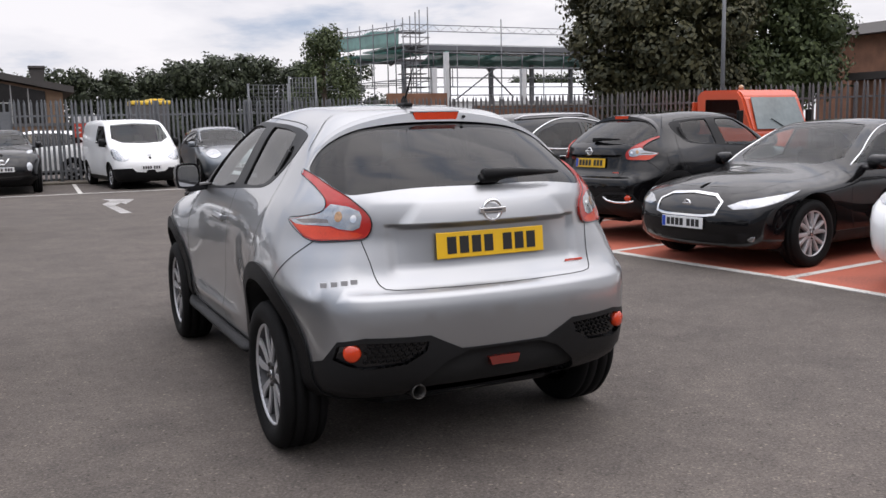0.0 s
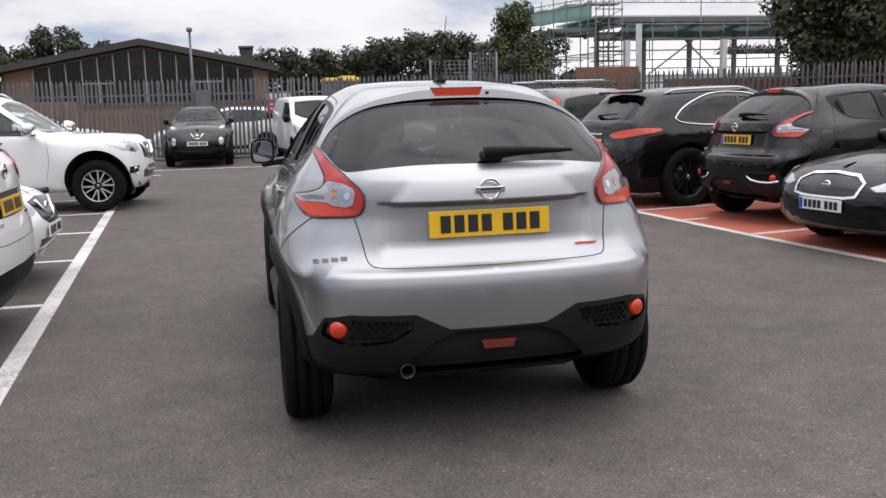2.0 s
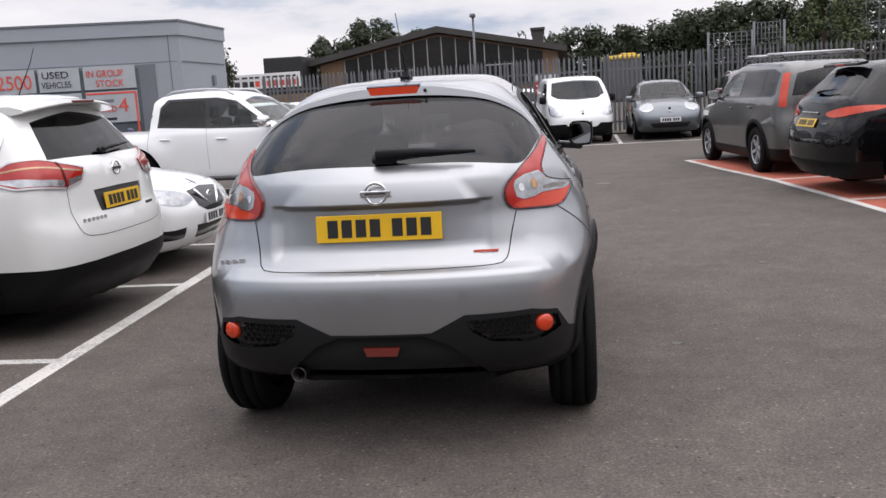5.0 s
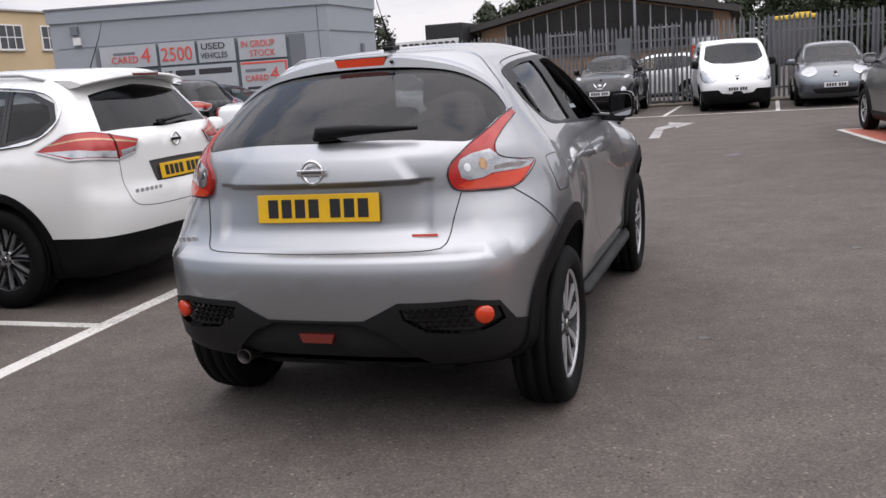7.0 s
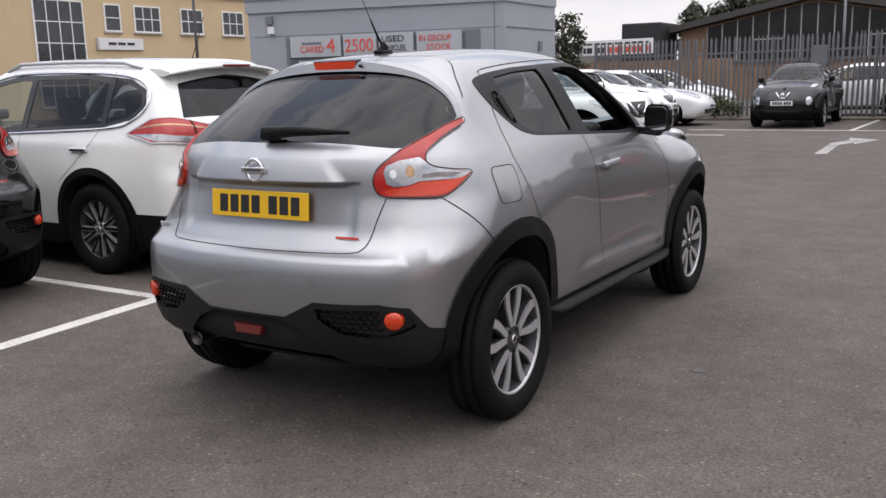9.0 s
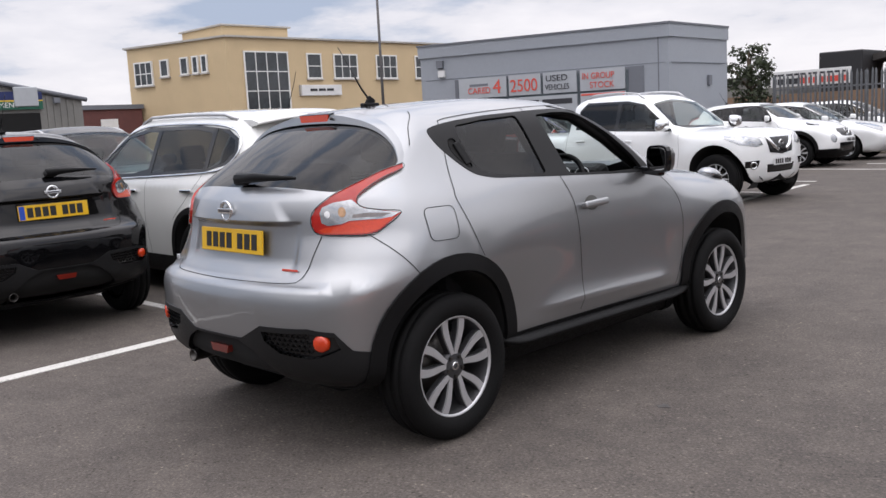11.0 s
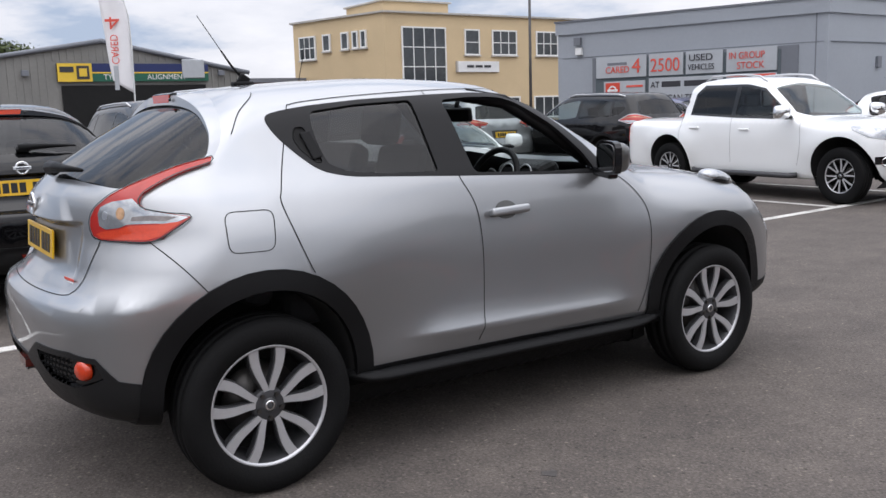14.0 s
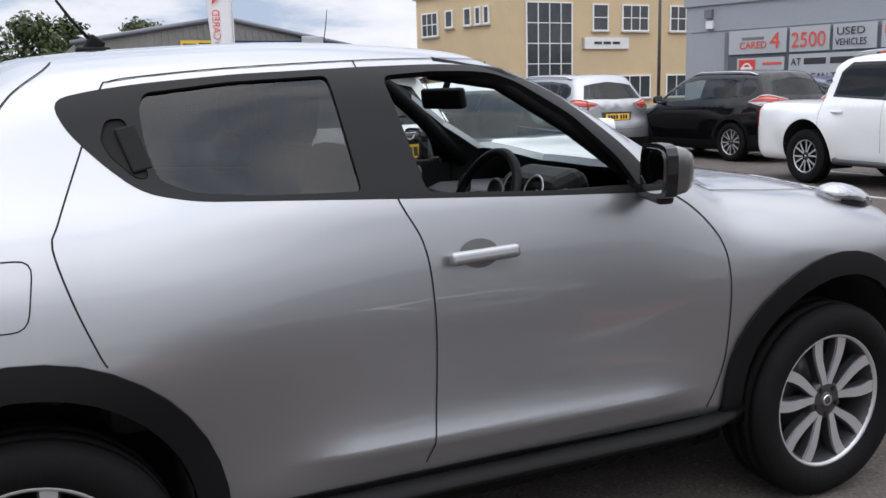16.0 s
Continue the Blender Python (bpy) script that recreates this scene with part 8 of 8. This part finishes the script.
box("roof_edge", (10.2, 6.7, 0.25), (-51.0, 19.2, 3.42), "grey_clad_trim", low)
for y in (17.6, 20.4):
    box("window", (0.1, 1.0, 0.5), (-45.98, y, 2.5), "white_frame", low)

# feather flag
FLAG_Z = 3.66
fl = thing("feather_flag", pose(-19.82, 5.06, 0, 0, 0, 60), "tall white feather flag with red lettering on its far side", "flag")
edge = [(0.16, 2.07), (0.18, 3.2), (0.155, 4.0), (0.05, 4.42), (-0.18, 4.78), (-0.58, 4.97)]
tube("pole", [(0.17, 0, 0), (0.16, 0, 1.2)] + [(x + 0.015, 0, z) for x, z in edge], 0.02, "white_post", fl)
right_of = pchip([(z, x) for x, z in edge])
V, F = [], []
for i in range(26):
    z = 2.07 + 2.88 * i / 25
    xr, xl = float(right_of(z)), -0.34 - 0.24 * i / 25
    for j in range(9):
        u = j / 8
        V.append((xr + (min(xl, xr - 0.02) - xr) * u, 0.05 * math.sin(5 * u + 0.9 * z), z + 0.34 * u * max(0, 1 - i / 6)))
        if i and j:
            a = i * 9 + j
            F.append((a - 10, a - 9, a, a - 1))
cl = mesh_ob("flag_cloth", V, F, "flag", fl)
sm = cl.modifiers.new("thickness", "SOLIDIFY")
sm.thickness = 0.006
# printed for the other side, so the words show reversed here and run up the cloth
def flag_print(x, z):
    return Matrix(((0, 1, 0, x), (0, 0, 1, -0.07), (1, 0, 0, z), (0, 0, 0, 1)))


text_mesh("flag_lettering", "CARED", 0.27, "red_ink", fl, flag_print(-0.30, FLAG_Z - 0.86), 0.002, squash=0.85)
text_mesh("flag_lettering", "4", 0.52, "red_ink", fl, flag_print(-0.40, FLAG_Z), 0.002, squash=1.25)
box("brand_lettering", (0.11, 0.004, 0.6), (-0.22, -0.07, FLAG_Z - 1.2), "grey_sign", fl)

# brick and glass shed behind the fence
shed = thing("glazed_shed", Matrix(), "old workshop shed with dark glazed gable, white mullions and brown walls", "building")
Y0 = 45.0
pk_x, pk_z, lx, lz, rx, rz = -5.75, 4.78, -12.4, 3.52, 0.6, 3.45
bm = bmesh.new()
add_prism(bm, [(lx, 0), (rx, 0), (rx, rz), (pk_x, pk_z), (lx, lz)], 24.0, lambda u, v, w: (u, Y0 + w, v))
part("wall", bm, "tan_wall", shed)
for a, b in (((lx - 0.5, lz - 0.05), (pk_x, pk_z + 0.05)), ((pk_x, pk_z + 0.05), (rx + 0.5, rz - 0.05))):
    bm = bmesh.new()
    add_prism(bm, [(a[0], a[1]), (b[0], b[1]), (b[0], b[1] + 0.32), (a[0], a[1] + 0.32)], 25.0, lambda u, v, w: (u, Y0 - 0.6 + w, v))
    part("roof", bm, "roof_felt", shed)


def roof_z(x):
    return lz + (x - lx) * (pk_z - lz) / (pk_x - lx) if x < pk_x else pk_z + (x - pk_x) * (rz - pk_z) / (rx - pk_x)


xs = np.linspace(lx + 1.4, rx - 0.8, 15)
for i, (a, b) in enumerate(zip(xs, xs[1:])):
    bm = bmesh.new()
    add_prism(bm, [(a, 1.9), (b, 1.9), (b, roof_z(b) - 0.12), (a, roof_z(a) - 0.12)], 0.05, lambda u, v, w: (u, Y0 - 0.03 - w, v))
    part("pane", bm, "shed_glass", shed)
    box("mullion", (0.055, 0.1, roof_z(a) - 0.12 - 1.9), (a, Y0 - 0.07, (roof_z(a) - 0.12 + 1.9) / 2), "mullion_paint", shed)
for c in (3, 10):
    box("transom", (xs[c + 2] - xs[c], 0.1, 0.06), ((xs[c] + xs[c + 2]) / 2, Y0 - 0.09, 2.95), "mullion_paint", shed)
box("sill_band", (14.4, 0.12, 0.16), ((lx + rx) / 2, Y0 - 0.06, 1.88), "galv_dark", shed)
bm = bmesh.new()
add_box(bm, (0.62, 0.62, 1.1), (-0.45, Y0 + 2, 4.20))
part("chimney", bm, "roof_felt", shed)
box("chimney_cap", (0.8, 0.8, 0.12), (-0.45, Y0 + 2, 4.80), "roof_felt", shed)
for x in (-0.75, -0.15):
    box("chimney_post", (0.12, 0.6, 0.3), (x, Y0 + 2, 4.6), "roof_felt", shed)
lp = thing("street_lamp", pose(-2.75, 33.5, 0), "grey street lamp with a small head behind the fence", "lamp post")
tube("pole", [(0, 0, 0), (0, 0, 4.55)], 0.06, "galv", lp, 8, 0.045)
bm = bmesh.new()
add_box(bm, (0.22, 0.4, 0.16), (0, -0.1, 4.62), 0.05)
part("lamp_head", bm, "galv", lp)

# yard things left of the shed
bn = thing("banner_fence", Matrix(), "white hoarding with red and dark lettering over a brown wall", "sign")
box("hoarding", (4.7, 0.08, 0.70), (-13.9, 38.0, 2.68), "white_sign", bn, 0.01)
box("yard_wall", (12.0, 0.25, 2.0), (-14.0, 38.2, 1.0), "tan_wall", bn)
rb = random.Random(5)
x = -16.1
while x < -11.8:
    w = rb.uniform(0.14, 0.28)
    box("hoarding_lettering", (w, 0.02, 0.26), (x, 37.95, 2.56), "red_ink" if x > -13.7 else "dark_ink", bn)
    box("hoarding_small_lettering", (w, 0.02, 0.09), (x, 37.95, 2.86), "dark_ink", bn)
    x += w + rb.uniform(0.06, 0.16)
tp = thing("tarpaulin_container", Matrix(), "container wrapped in black tarpaulin", "container")
bm = bmesh.new()
add_box(bm, (2.1, 3.0, 4.0), (-13.95, 44.5, 2.0), 0.06)
for v in bm.verts:
    v.co += noise.noise_vector(v.co * 1.4) * 0.08
part("cover", bm, "tarp", tp)
hs = thing("grey_low_shed", Matrix(), "low grey-roofed shed beyond the yard", "building")
box("wall", (9, 6, 2.9), (-21.0, 46.0, 1.45), "corrugated", hs)
box("roof", (9.4, 6.4, 0.2), (-21.0, 46.0, 2.98), "roof_felt", hs)

# signs on the fence
sg = thing("fence_sign", pose(-2.05, 24.36, 1.8), "plain grey metal sign on the palisade fence", "sign")
box("panel", (0.42, 0.02, 0.55), (0, 0, 0), "galv", sg, 0.004)
sg = thing("fence_sign", pose(0.28, 25.6, 1.62), "red notice board with a pale header behind the fence", "sign")
box("panel", (0.80, 0.03, 0.42), (0, 0, -0.1), "red_sign", sg, 0.004)
box("header", (0.80, 0.032, 0.24), (0, 0, 0.24), "grey_sign", sg, 0.004)
for i in range(4):
    box("notice_lettering", (0.14, 0.01, 0.05), (-0.28 + 0.19 * i, -0.02, -0.02), "white_sign", sg)
    box("notice_lettering", (0.14, 0.01, 0.05), (-0.28 + 0.19 * i, -0.02, -0.16), "white_sign", sg)
    box("notice_picture", (0.12, 0.01, 0.16), (-0.28 + 0.19 * i, -0.02, 0.24), "white_sign", sg)
box("post", (0.06, 0.06, 2.0), (0, 0.05, -0.6), "galv_dark", sg)

# steel-framed building under scaffolding
sc = thing("scaffolded_frame", Matrix(), "steel building frame under scaffolding with green debris netting", "building")
SY = 46.0


def bar(a, b, r, material="galv", name="scaffold_tube"):
    tube(name, [a, b], r, material, sc, 6)


# front line along x at SY, side line running back from its left corner
for i, x in enumerate(np.arange(20.0, 47.0, 3.1)):
    box("steel_column", (0.24, 0.24, 5.6), (x + 0.6, SY + 2.5, 2.8), "steel_beam", sc)
    if i % 2 == 0:
        box("white_column", (0.32, 0.32, 4.85), (x + 1.2, SY - 0.6, 2.42), "white_post", sc)
    bar((x, SY, 0), (x, SY, 6.2 if i % 2 else 7.9), 0.035)
    bar((x + 1.5, SY, 4.9), (x + 1.5, SY, 5.8), 0.05)
    bar((x + 1.0, SY + 9, 4.2), (x + 1.0, SY + 9, 6.3), 0.035)
    if i % 3 == 1:
        bar((x, SY + 0.2, 3.0), (x + 2.9, SY + 0.2, 5.0), 0.05)
    if i % 3 == 2:
        bar((x + 2.6, SY + 3, 3.2), (x, SY + 3, 5.6), 0.05)
for y in np.arange(SY + 2.4, SY + 14.5, 2.4):
    bar((19.5, y, 0), (19.5, y, 7.6 + 0.06 * (y - SY)), 0.035)
    bar((19.5, y, 4.2), (22.5, y, 4.2), 0.03)
for z, r in ((3.25, 0.035), (3.75, 0.035), (4.3, 0.035), (4.92, 0.06), (5.8, 0.05), (7.05, 0.025), (7.42, 0.025)):
    bar((19.4, SY, z), (47.5, SY, z), r)
for z in (3.0, 4.2, 5.4, 7.0, 7.35):
    bar((19.5, SY, z), (19.5, SY + 14.4, z + (0.75 if z > 6 else 0.2)), 0.03)
for i in range(56):
    x = 19.5 + 0.5 * i
    tube("guard_lacing", [(x, SY, 7.05 if i % 2 else 7.42), (x + 0.5, SY, 7.42 if i % 2 else 7.05)], 0.012, "galv", sc, 4)
for i in range(28):
    y = SY + 0.5 * i
    a, b = (7.0, 7.35) if i % 2 else (7.35, 7.0)
    tube("guard_lacing", [(19.5, y, a + 0.75 * i / 28.8), (19.5, y + 0.5, b + 0.75 * (i + 1) / 28.8)], 0.012, "galv", sc, 4)
# stair tower of close tubes at the corner
for x, y in ((19.2, SY - 0.8), (20.0, SY - 0.8), (20.8, SY - 0.8), (19.2, SY + 0.4), (20.8, SY + 0.4)):
    bar((x, y, 0), (x, y, 7.7 + 0.4 * (x - 19.2)), 0.035)
for z in np.arange(1.0, 7.4, 0.8):
    bar((19.1, SY - 0.8, z), (20.9, SY - 0.8, z), 0.028)
    box("tower_board", (1.5, 0.9, 0.05), (20.0, SY - 0.2, z + 0.3), "galv_dark", sc)
    bar((19.2, SY - 0.85, z), (20.8, SY - 0.85, z + 0.8), 0.024)
box("eaves_beam", (27.5, 0.3, 0.30), (33.6, SY + 0.5, 6.12), "steel_beam", sc)
box("roof_deck", (27.5, 7.0, 0.10), (33.6, SY + 4.2, 6.34), "white_sheet", sc)
box("rear_beam", (27.5, 0.3, 0.35), (33.6, SY + 9, 5.9), "steel_beam", sc)
for i in range(9):
    tube("rafter", [(20.4 + 3.1 * i, SY + 0.5, 6.0), (22.4 + 3.1 * i, SY + 9, 5.7)], 0.12, "steel_beam", sc, 6)
rn = random.Random(9)


def netting(pts_lo, pts_hi, sag, name="debris_netting"):
    V, F = [], []
    n = len(pts_lo)
    for i in range(n):
        for j in range(5):
            u = j / 4
            p = Vector(pts_lo[i]).lerp(Vector(pts_hi[i]), u)
            V.append((p.x, p.y + rn.uniform(-0.1, 0.1), p.z - sag * math.sin(math.pi * u) + rn.uniform(-0.08, 0.08)))
            if i and j:
                a = i * 5 + j
                F.append((a - 6, a - 5, a, a - 1))
    ob = mesh_ob(name, V, F, "green_net", sc)
    md = ob.modifiers.new("thickness", "SOLIDIFY")
    md.thickness = 0.02


netting([(19.55, SY + 14.2 - 1.5 * i, 6.75 - 0.05 * i) for i in range(10)], [(19.55, SY + 14.2 - 1.5 * i, 7.85 - 0.07 * i) for i in range(10)], 0.0)
netting([(19.6, SY + 13.5 - 1.5 * i, 6.4 - 0.05 * i) for i in range(10)], [(22.6, SY + 13.5 - 1.5 * i, 6.2 - 0.03 * i) for i in range(10)], 0.3)
netting([(21.5 + 1.6 * i, SY + 0.6, 5.75) for i in range(17)], [(21.5 + 1.6 * i, SY + 5, 5.35) for i in range(17)], 0.4)
bw = thing("brick_boundary_wall", Matrix(), "low red-brown brick wall behind the fence", "wall")
box("wall", (22.0, 0.3, 2.4), (31.0, 38.0, 1.2), "brick", bw)
box("wall_return", (3.4, 0.3, 3.15), (17.7, 40.0, 1.57), "brick", bw)
box("corner_post", (0.24, 0.24, 5.3), (19.45, 40.0, 2.65), "white_post", bw)
box("wall_coping", (22.2, 0.4, 0.08), (31.0, 38.0, 2.44), "concrete", bw)
ws = thing("white_roofed_unit", Matrix(), "long low unit with a white sheeted roof", "building")
bm = bmesh.new()
add_prism(bm, [(26.0, 3.6), (46.0, 3.6), (45.0, 5.5), (27.0, 5.5)], 0.3, lambda u, v, w: (u * 1.25, 72.0 + (v - 3.6) * 2 + w, v))
part("roof", bm, "white_sheet", ws)
box("wall", (25, 6, 3.6), (45.0, 75.2, 1.8), "white_sheet", ws)

# brick house and low roof at the right
hb = thing("brick_house", Matrix(), "brown brick building with a shallow dark roof", "building")
box("wall", (14, 10, 6.6), (55.0, 36.0, 3.3), "brick", hb)
bm = bmesh.new()
add_prism(bm, [(47.0, 6.6), (63.0, 6.6), (60.0, 7.6), (50.0, 7.6)], 11.0, lambda u, v, w: (u, 30.5 + w, v))
part("roof", bm, "roof_felt", hb)
box("window", (1.2, 0.1, 1.2), (51.0, 30.96, 4.6), "white_frame", hb)
ls = thing("low_brick_shed", Matrix(), "low shed with a dark overhanging roof", "building")
box("wall", (12, 5, 3.2), (42.0, 25.5, 1.6), "brick", ls)
box("roof", (12.6, 5.8, 0.35), (42.0, 25.3, 3.4), "roof_felt", ls)
for i in range(7):
    box("window", (0.9, 0.08, 0.8), (37.2 + 1.5 * i, 22.97, 2.6), "white_frame", ls)
lm = thing("street_lamp", pose(21.2, 21.0, 0), "tall grey lamp post behind the bays", "lamp post")
tube("pole", [(0, 0, 0), (0, 0, 8.0)], 0.085, "galv", lm, 8, 0.055)
wm = thing("mesh_screen", pose(9.6, 27.0, 0), "weldmesh screen panels behind the fence", "fence")
for x0, w, h in ((-4.0, 1.4, 2.95), (-2.55, 0.95, 3.2)):
    for i in range(9):
        tube("screen_wire", [(x0 + w * i / 8, 0, 2.0), (x0 + w * i / 8, 0, h)], 0.014, "galv", wm, 4)
    for j in range(8):
        z = 2.0 + (h - 2.0) * j / 7
        tube("screen_wire", [(x0, 0, z), (x0 + w, 0, z)], 0.014, "galv", wm, 4)
    for x in (x0, x0 + w):
        tube("screen_post", [(x, 0, 0), (x, 0, h + 0.05)], 0.04, "galv", wm, 6)
yd = thing("yellow_plant_machine", pose(3.2, 34.0, 0), "yellow site machine parked behind the fence", "machine")
box("body", (1.5, 1.8, 0.16), (0, 0, 2.56), "yellow_sign", yd, 0.05)
box("hood", (0.6, 1.4, 0.08), (0.25, 0, 2.68), "yellow_sign", yd, 0.05)
box("chassis", (1.4, 1.7, 1.7), (0, 0, 1.65), "galv_dark", yd, 0.1)
for s in (1, -1):
    lathe("wheel", [(0.0, 0.14), (0.3, 0.14), (0.5, 0.12), (0.55, 0.0), (0.5, -0.12), (0.0, -0.14)], "rubber", yd, 20).matrix_basis = pose(s * 0.75, -0.4, 0.55)
bp = thing("blue_signal_post", pose(-22.5, -3.9, 0), "blue painted steel post beside a dark trunk", "post")
tube("pole", [(0, 0, 0), (0, 0, 6)], 0.06, "blue_post", bp, 8)


# ---- trees ----
def leaf_mesh(name, centres, radii, per, size, material, parent, seed):
    """Many small leaf blades in clumps round the centres, as one mesh."""
    rs = np.random.RandomState(seed)
    V, F = [], []
    for c, r in zip(centres, radii):
        n = int(per * r * r)
        d = rs.normal(size=(n, 3))
        d /= np.linalg.norm(d, axis=1)[:, None]
        rad = r * (0.55 + 0.5 * rs.rand(n)) * (1 + 0.25 * np.sin(5 * d[:, 0] + 3 * d[:, 2] + seed))
        P = np.array(c) + d * rad[:, None] * np.array([1, 1, 0.85])
        face = d + 0.45 * rs.normal(size=(n, 3)) + np.array([0, 0, 0.25])
        A = np.cross(rs.normal(size=(n, 3)), face)
        B = np.cross(face, A)
        A /= np.linalg.norm(A, axis=1)[:, None]
        B /= np.maximum(np.linalg.norm(B, axis=1), 1e-6)[:, None]
        s = size * (0.6 + 0.8 * rs.rand(n))[:, None]
        k = len(V)
        for p, a, b in zip(P, A * s, B * s * 0.6):
            V += [tuple(p - a), tuple(p + b), tuple(p + a), tuple(p - b)]
        F += [(k + 4 * i, k + 4 * i + 1, k + 4 * i + 2, k + 4 * i + 3) for i in range(n)]
    return mesh_ob(name, V, F, material, parent, smooth=False)


def tree(m, h, spread, material, label, seed, base=0.3, size=0.16, per=60, clumps=26, conic=False):
    rs = random.Random(seed)
    t = thing("tree", m, label, "tree")
    bm = bmesh.new()
    add_tube(bm, [(0, 0, 0), (0.05, 0.02, h * 0.3), (-0.04, 0.05, h * 0.6), (0, 0, h * 0.9)], 0.035 * h, 8, 0.006 * h)
    cs, rr = [], []
    for i in range(clumps):
        a, z = rs.uniform(0, 2 * math.pi), rs.uniform(base, 0.93)
        k = 1.25 * (1 - z) ** 0.8 if conic else math.sin(math.pi * min(1, (z - base) / (1.02 - base) * 0.8 + 0.18)) ** 0.6
        q = spread * k * rs.uniform(0.35, 0.8)
        c = (q * math.cos(a), q * math.sin(a), h * z)
        cs.append(c)
        rr.append(spread * (0.15 if conic else 0.24) * rs.uniform(0.7, 1.25))
        if i < 12:
            z0 = h * max(0.15, z - 0.22)
            add_tube(bm, [(0, 0, z0), (c[0] * 0.55, c[1] * 0.55, (z0 + c[2]) / 2 + 0.2), c], 0.012 * h, 5, 0.004 * h)
    part("trunk", bm, "trunk", t, smooth=True)
    leaf_mesh("crown", cs, rr, per, size, material, t, seed)
    return t


tree(pose(13.9, 44.0, 0), 7.1, 3.5, "leaf_green", "bushy green tree with a pointed top behind the fence", 3, 0.12, 0.085, 420, 110, True)
tree(pose(26.6, 31.0, 0), 11.0, 5.2, "leaf_brown", "large dense tree turning bronze behind the fence", 4, 0.22, 0.13, 420, 120)
tree(pose(32.6, 30.5, 0), 11.0, 4.5, "leaf_green", "large dense green tree behind the fence", 5, 0.22, 0.13, 420, 110)
tree(pose(-15.6, 60.0, 0), 6.1, 2.6, "leaf_dark", "dark green tree beyond the yard", 6, 0.2, 0.12, 420, 70)
tree(pose(-12.4, 60.0, 0), 7.2, 2.9, "leaf_dark", "dark green tree beyond the yard", 7, 0.2, 0.12, 420, 80)
tree(pose(-10.6, 71.0, 0), 7.2, 2.0, "leaf_dark", "dark green tree behind the glazed shed", 17, 0.2, 0.12, 420, 60)
tree(pose(-2.0, 71.0, 0), 6.6, 1.3, "leaf_dark", "small dark tree behind the glazed shed", 18, 0.3, 0.10, 420, 20)
tree(pose(-14.3, 34.0, 0), 4.3, 1.3, "leaf_dark", "small dark tree beside the grey annexe", 8, 0.25, 0.09, 420, 50)
tree(pose(-52.0, 2.0, 0), 5.9, 3.4, "leaf_green", "green tree beyond the workshop roof", 9, 0.25, 0.15, 200, 60)
tree(pose(-58.0, 9.0, 0), 6.3, 3.2, "leaf_green", "green tree beyond the workshop roof", 10, 0.25, 0.15, 200, 60)
tree(pose(-46.0, -2.5, 0), 5.4, 3.0, "leaf_green", "green tree beyond the car park", 12, 0.25, 0.15, 200, 60)
rs_ = random.Random(21)
cs, rr = [], []
for i in range(260):
    x = rs_.uniform(-8, 62)
    hh = 4.9 + 0.9 * math.sin(x * 0.23 + 1) ** 2 + rs_.uniform(-0.5, 0.8) + min(2.4, max(0, (x + 2) * 0.12))
    if x > 31:
        hh = (3.4 if x < 49 else 6.3) + rs_.uniform(-0.5, 0.8)
    for z in (hh * 0.9, hh * 0.70, hh * 0.50, hh * 0.30, hh * 0.12):
        cs.append((x + rs_.uniform(-0.5, 0.5), 84 + rs_.uniform(-4, 5), z))
        rr.append(rs_.uniform(0.7, 1.3))
tagged(leaf_mesh("far_treeline", cs, rr, 130, 0.19, "leaf_dark", None, 33), "dark treeline beyond the yard", "trees", kind="stuff")
cs, rr = [], []
for i in range(12):
    cs.append((-4.6 + rs_.uniform(-0.45, 0.45), 23.95 + rs_.uniform(-0.25, 0.2), rs_.uniform(0.25, 0.6)))
    rr.append(rs_.uniform(0.18, 0.3))
bush = thing("weed_bush", Matrix(), "scrubby green bush growing at the foot of the fence", "bush")
leaf_mesh("foliage", cs, rr, 2200, 0.035, "leaf_green", bush, 34)
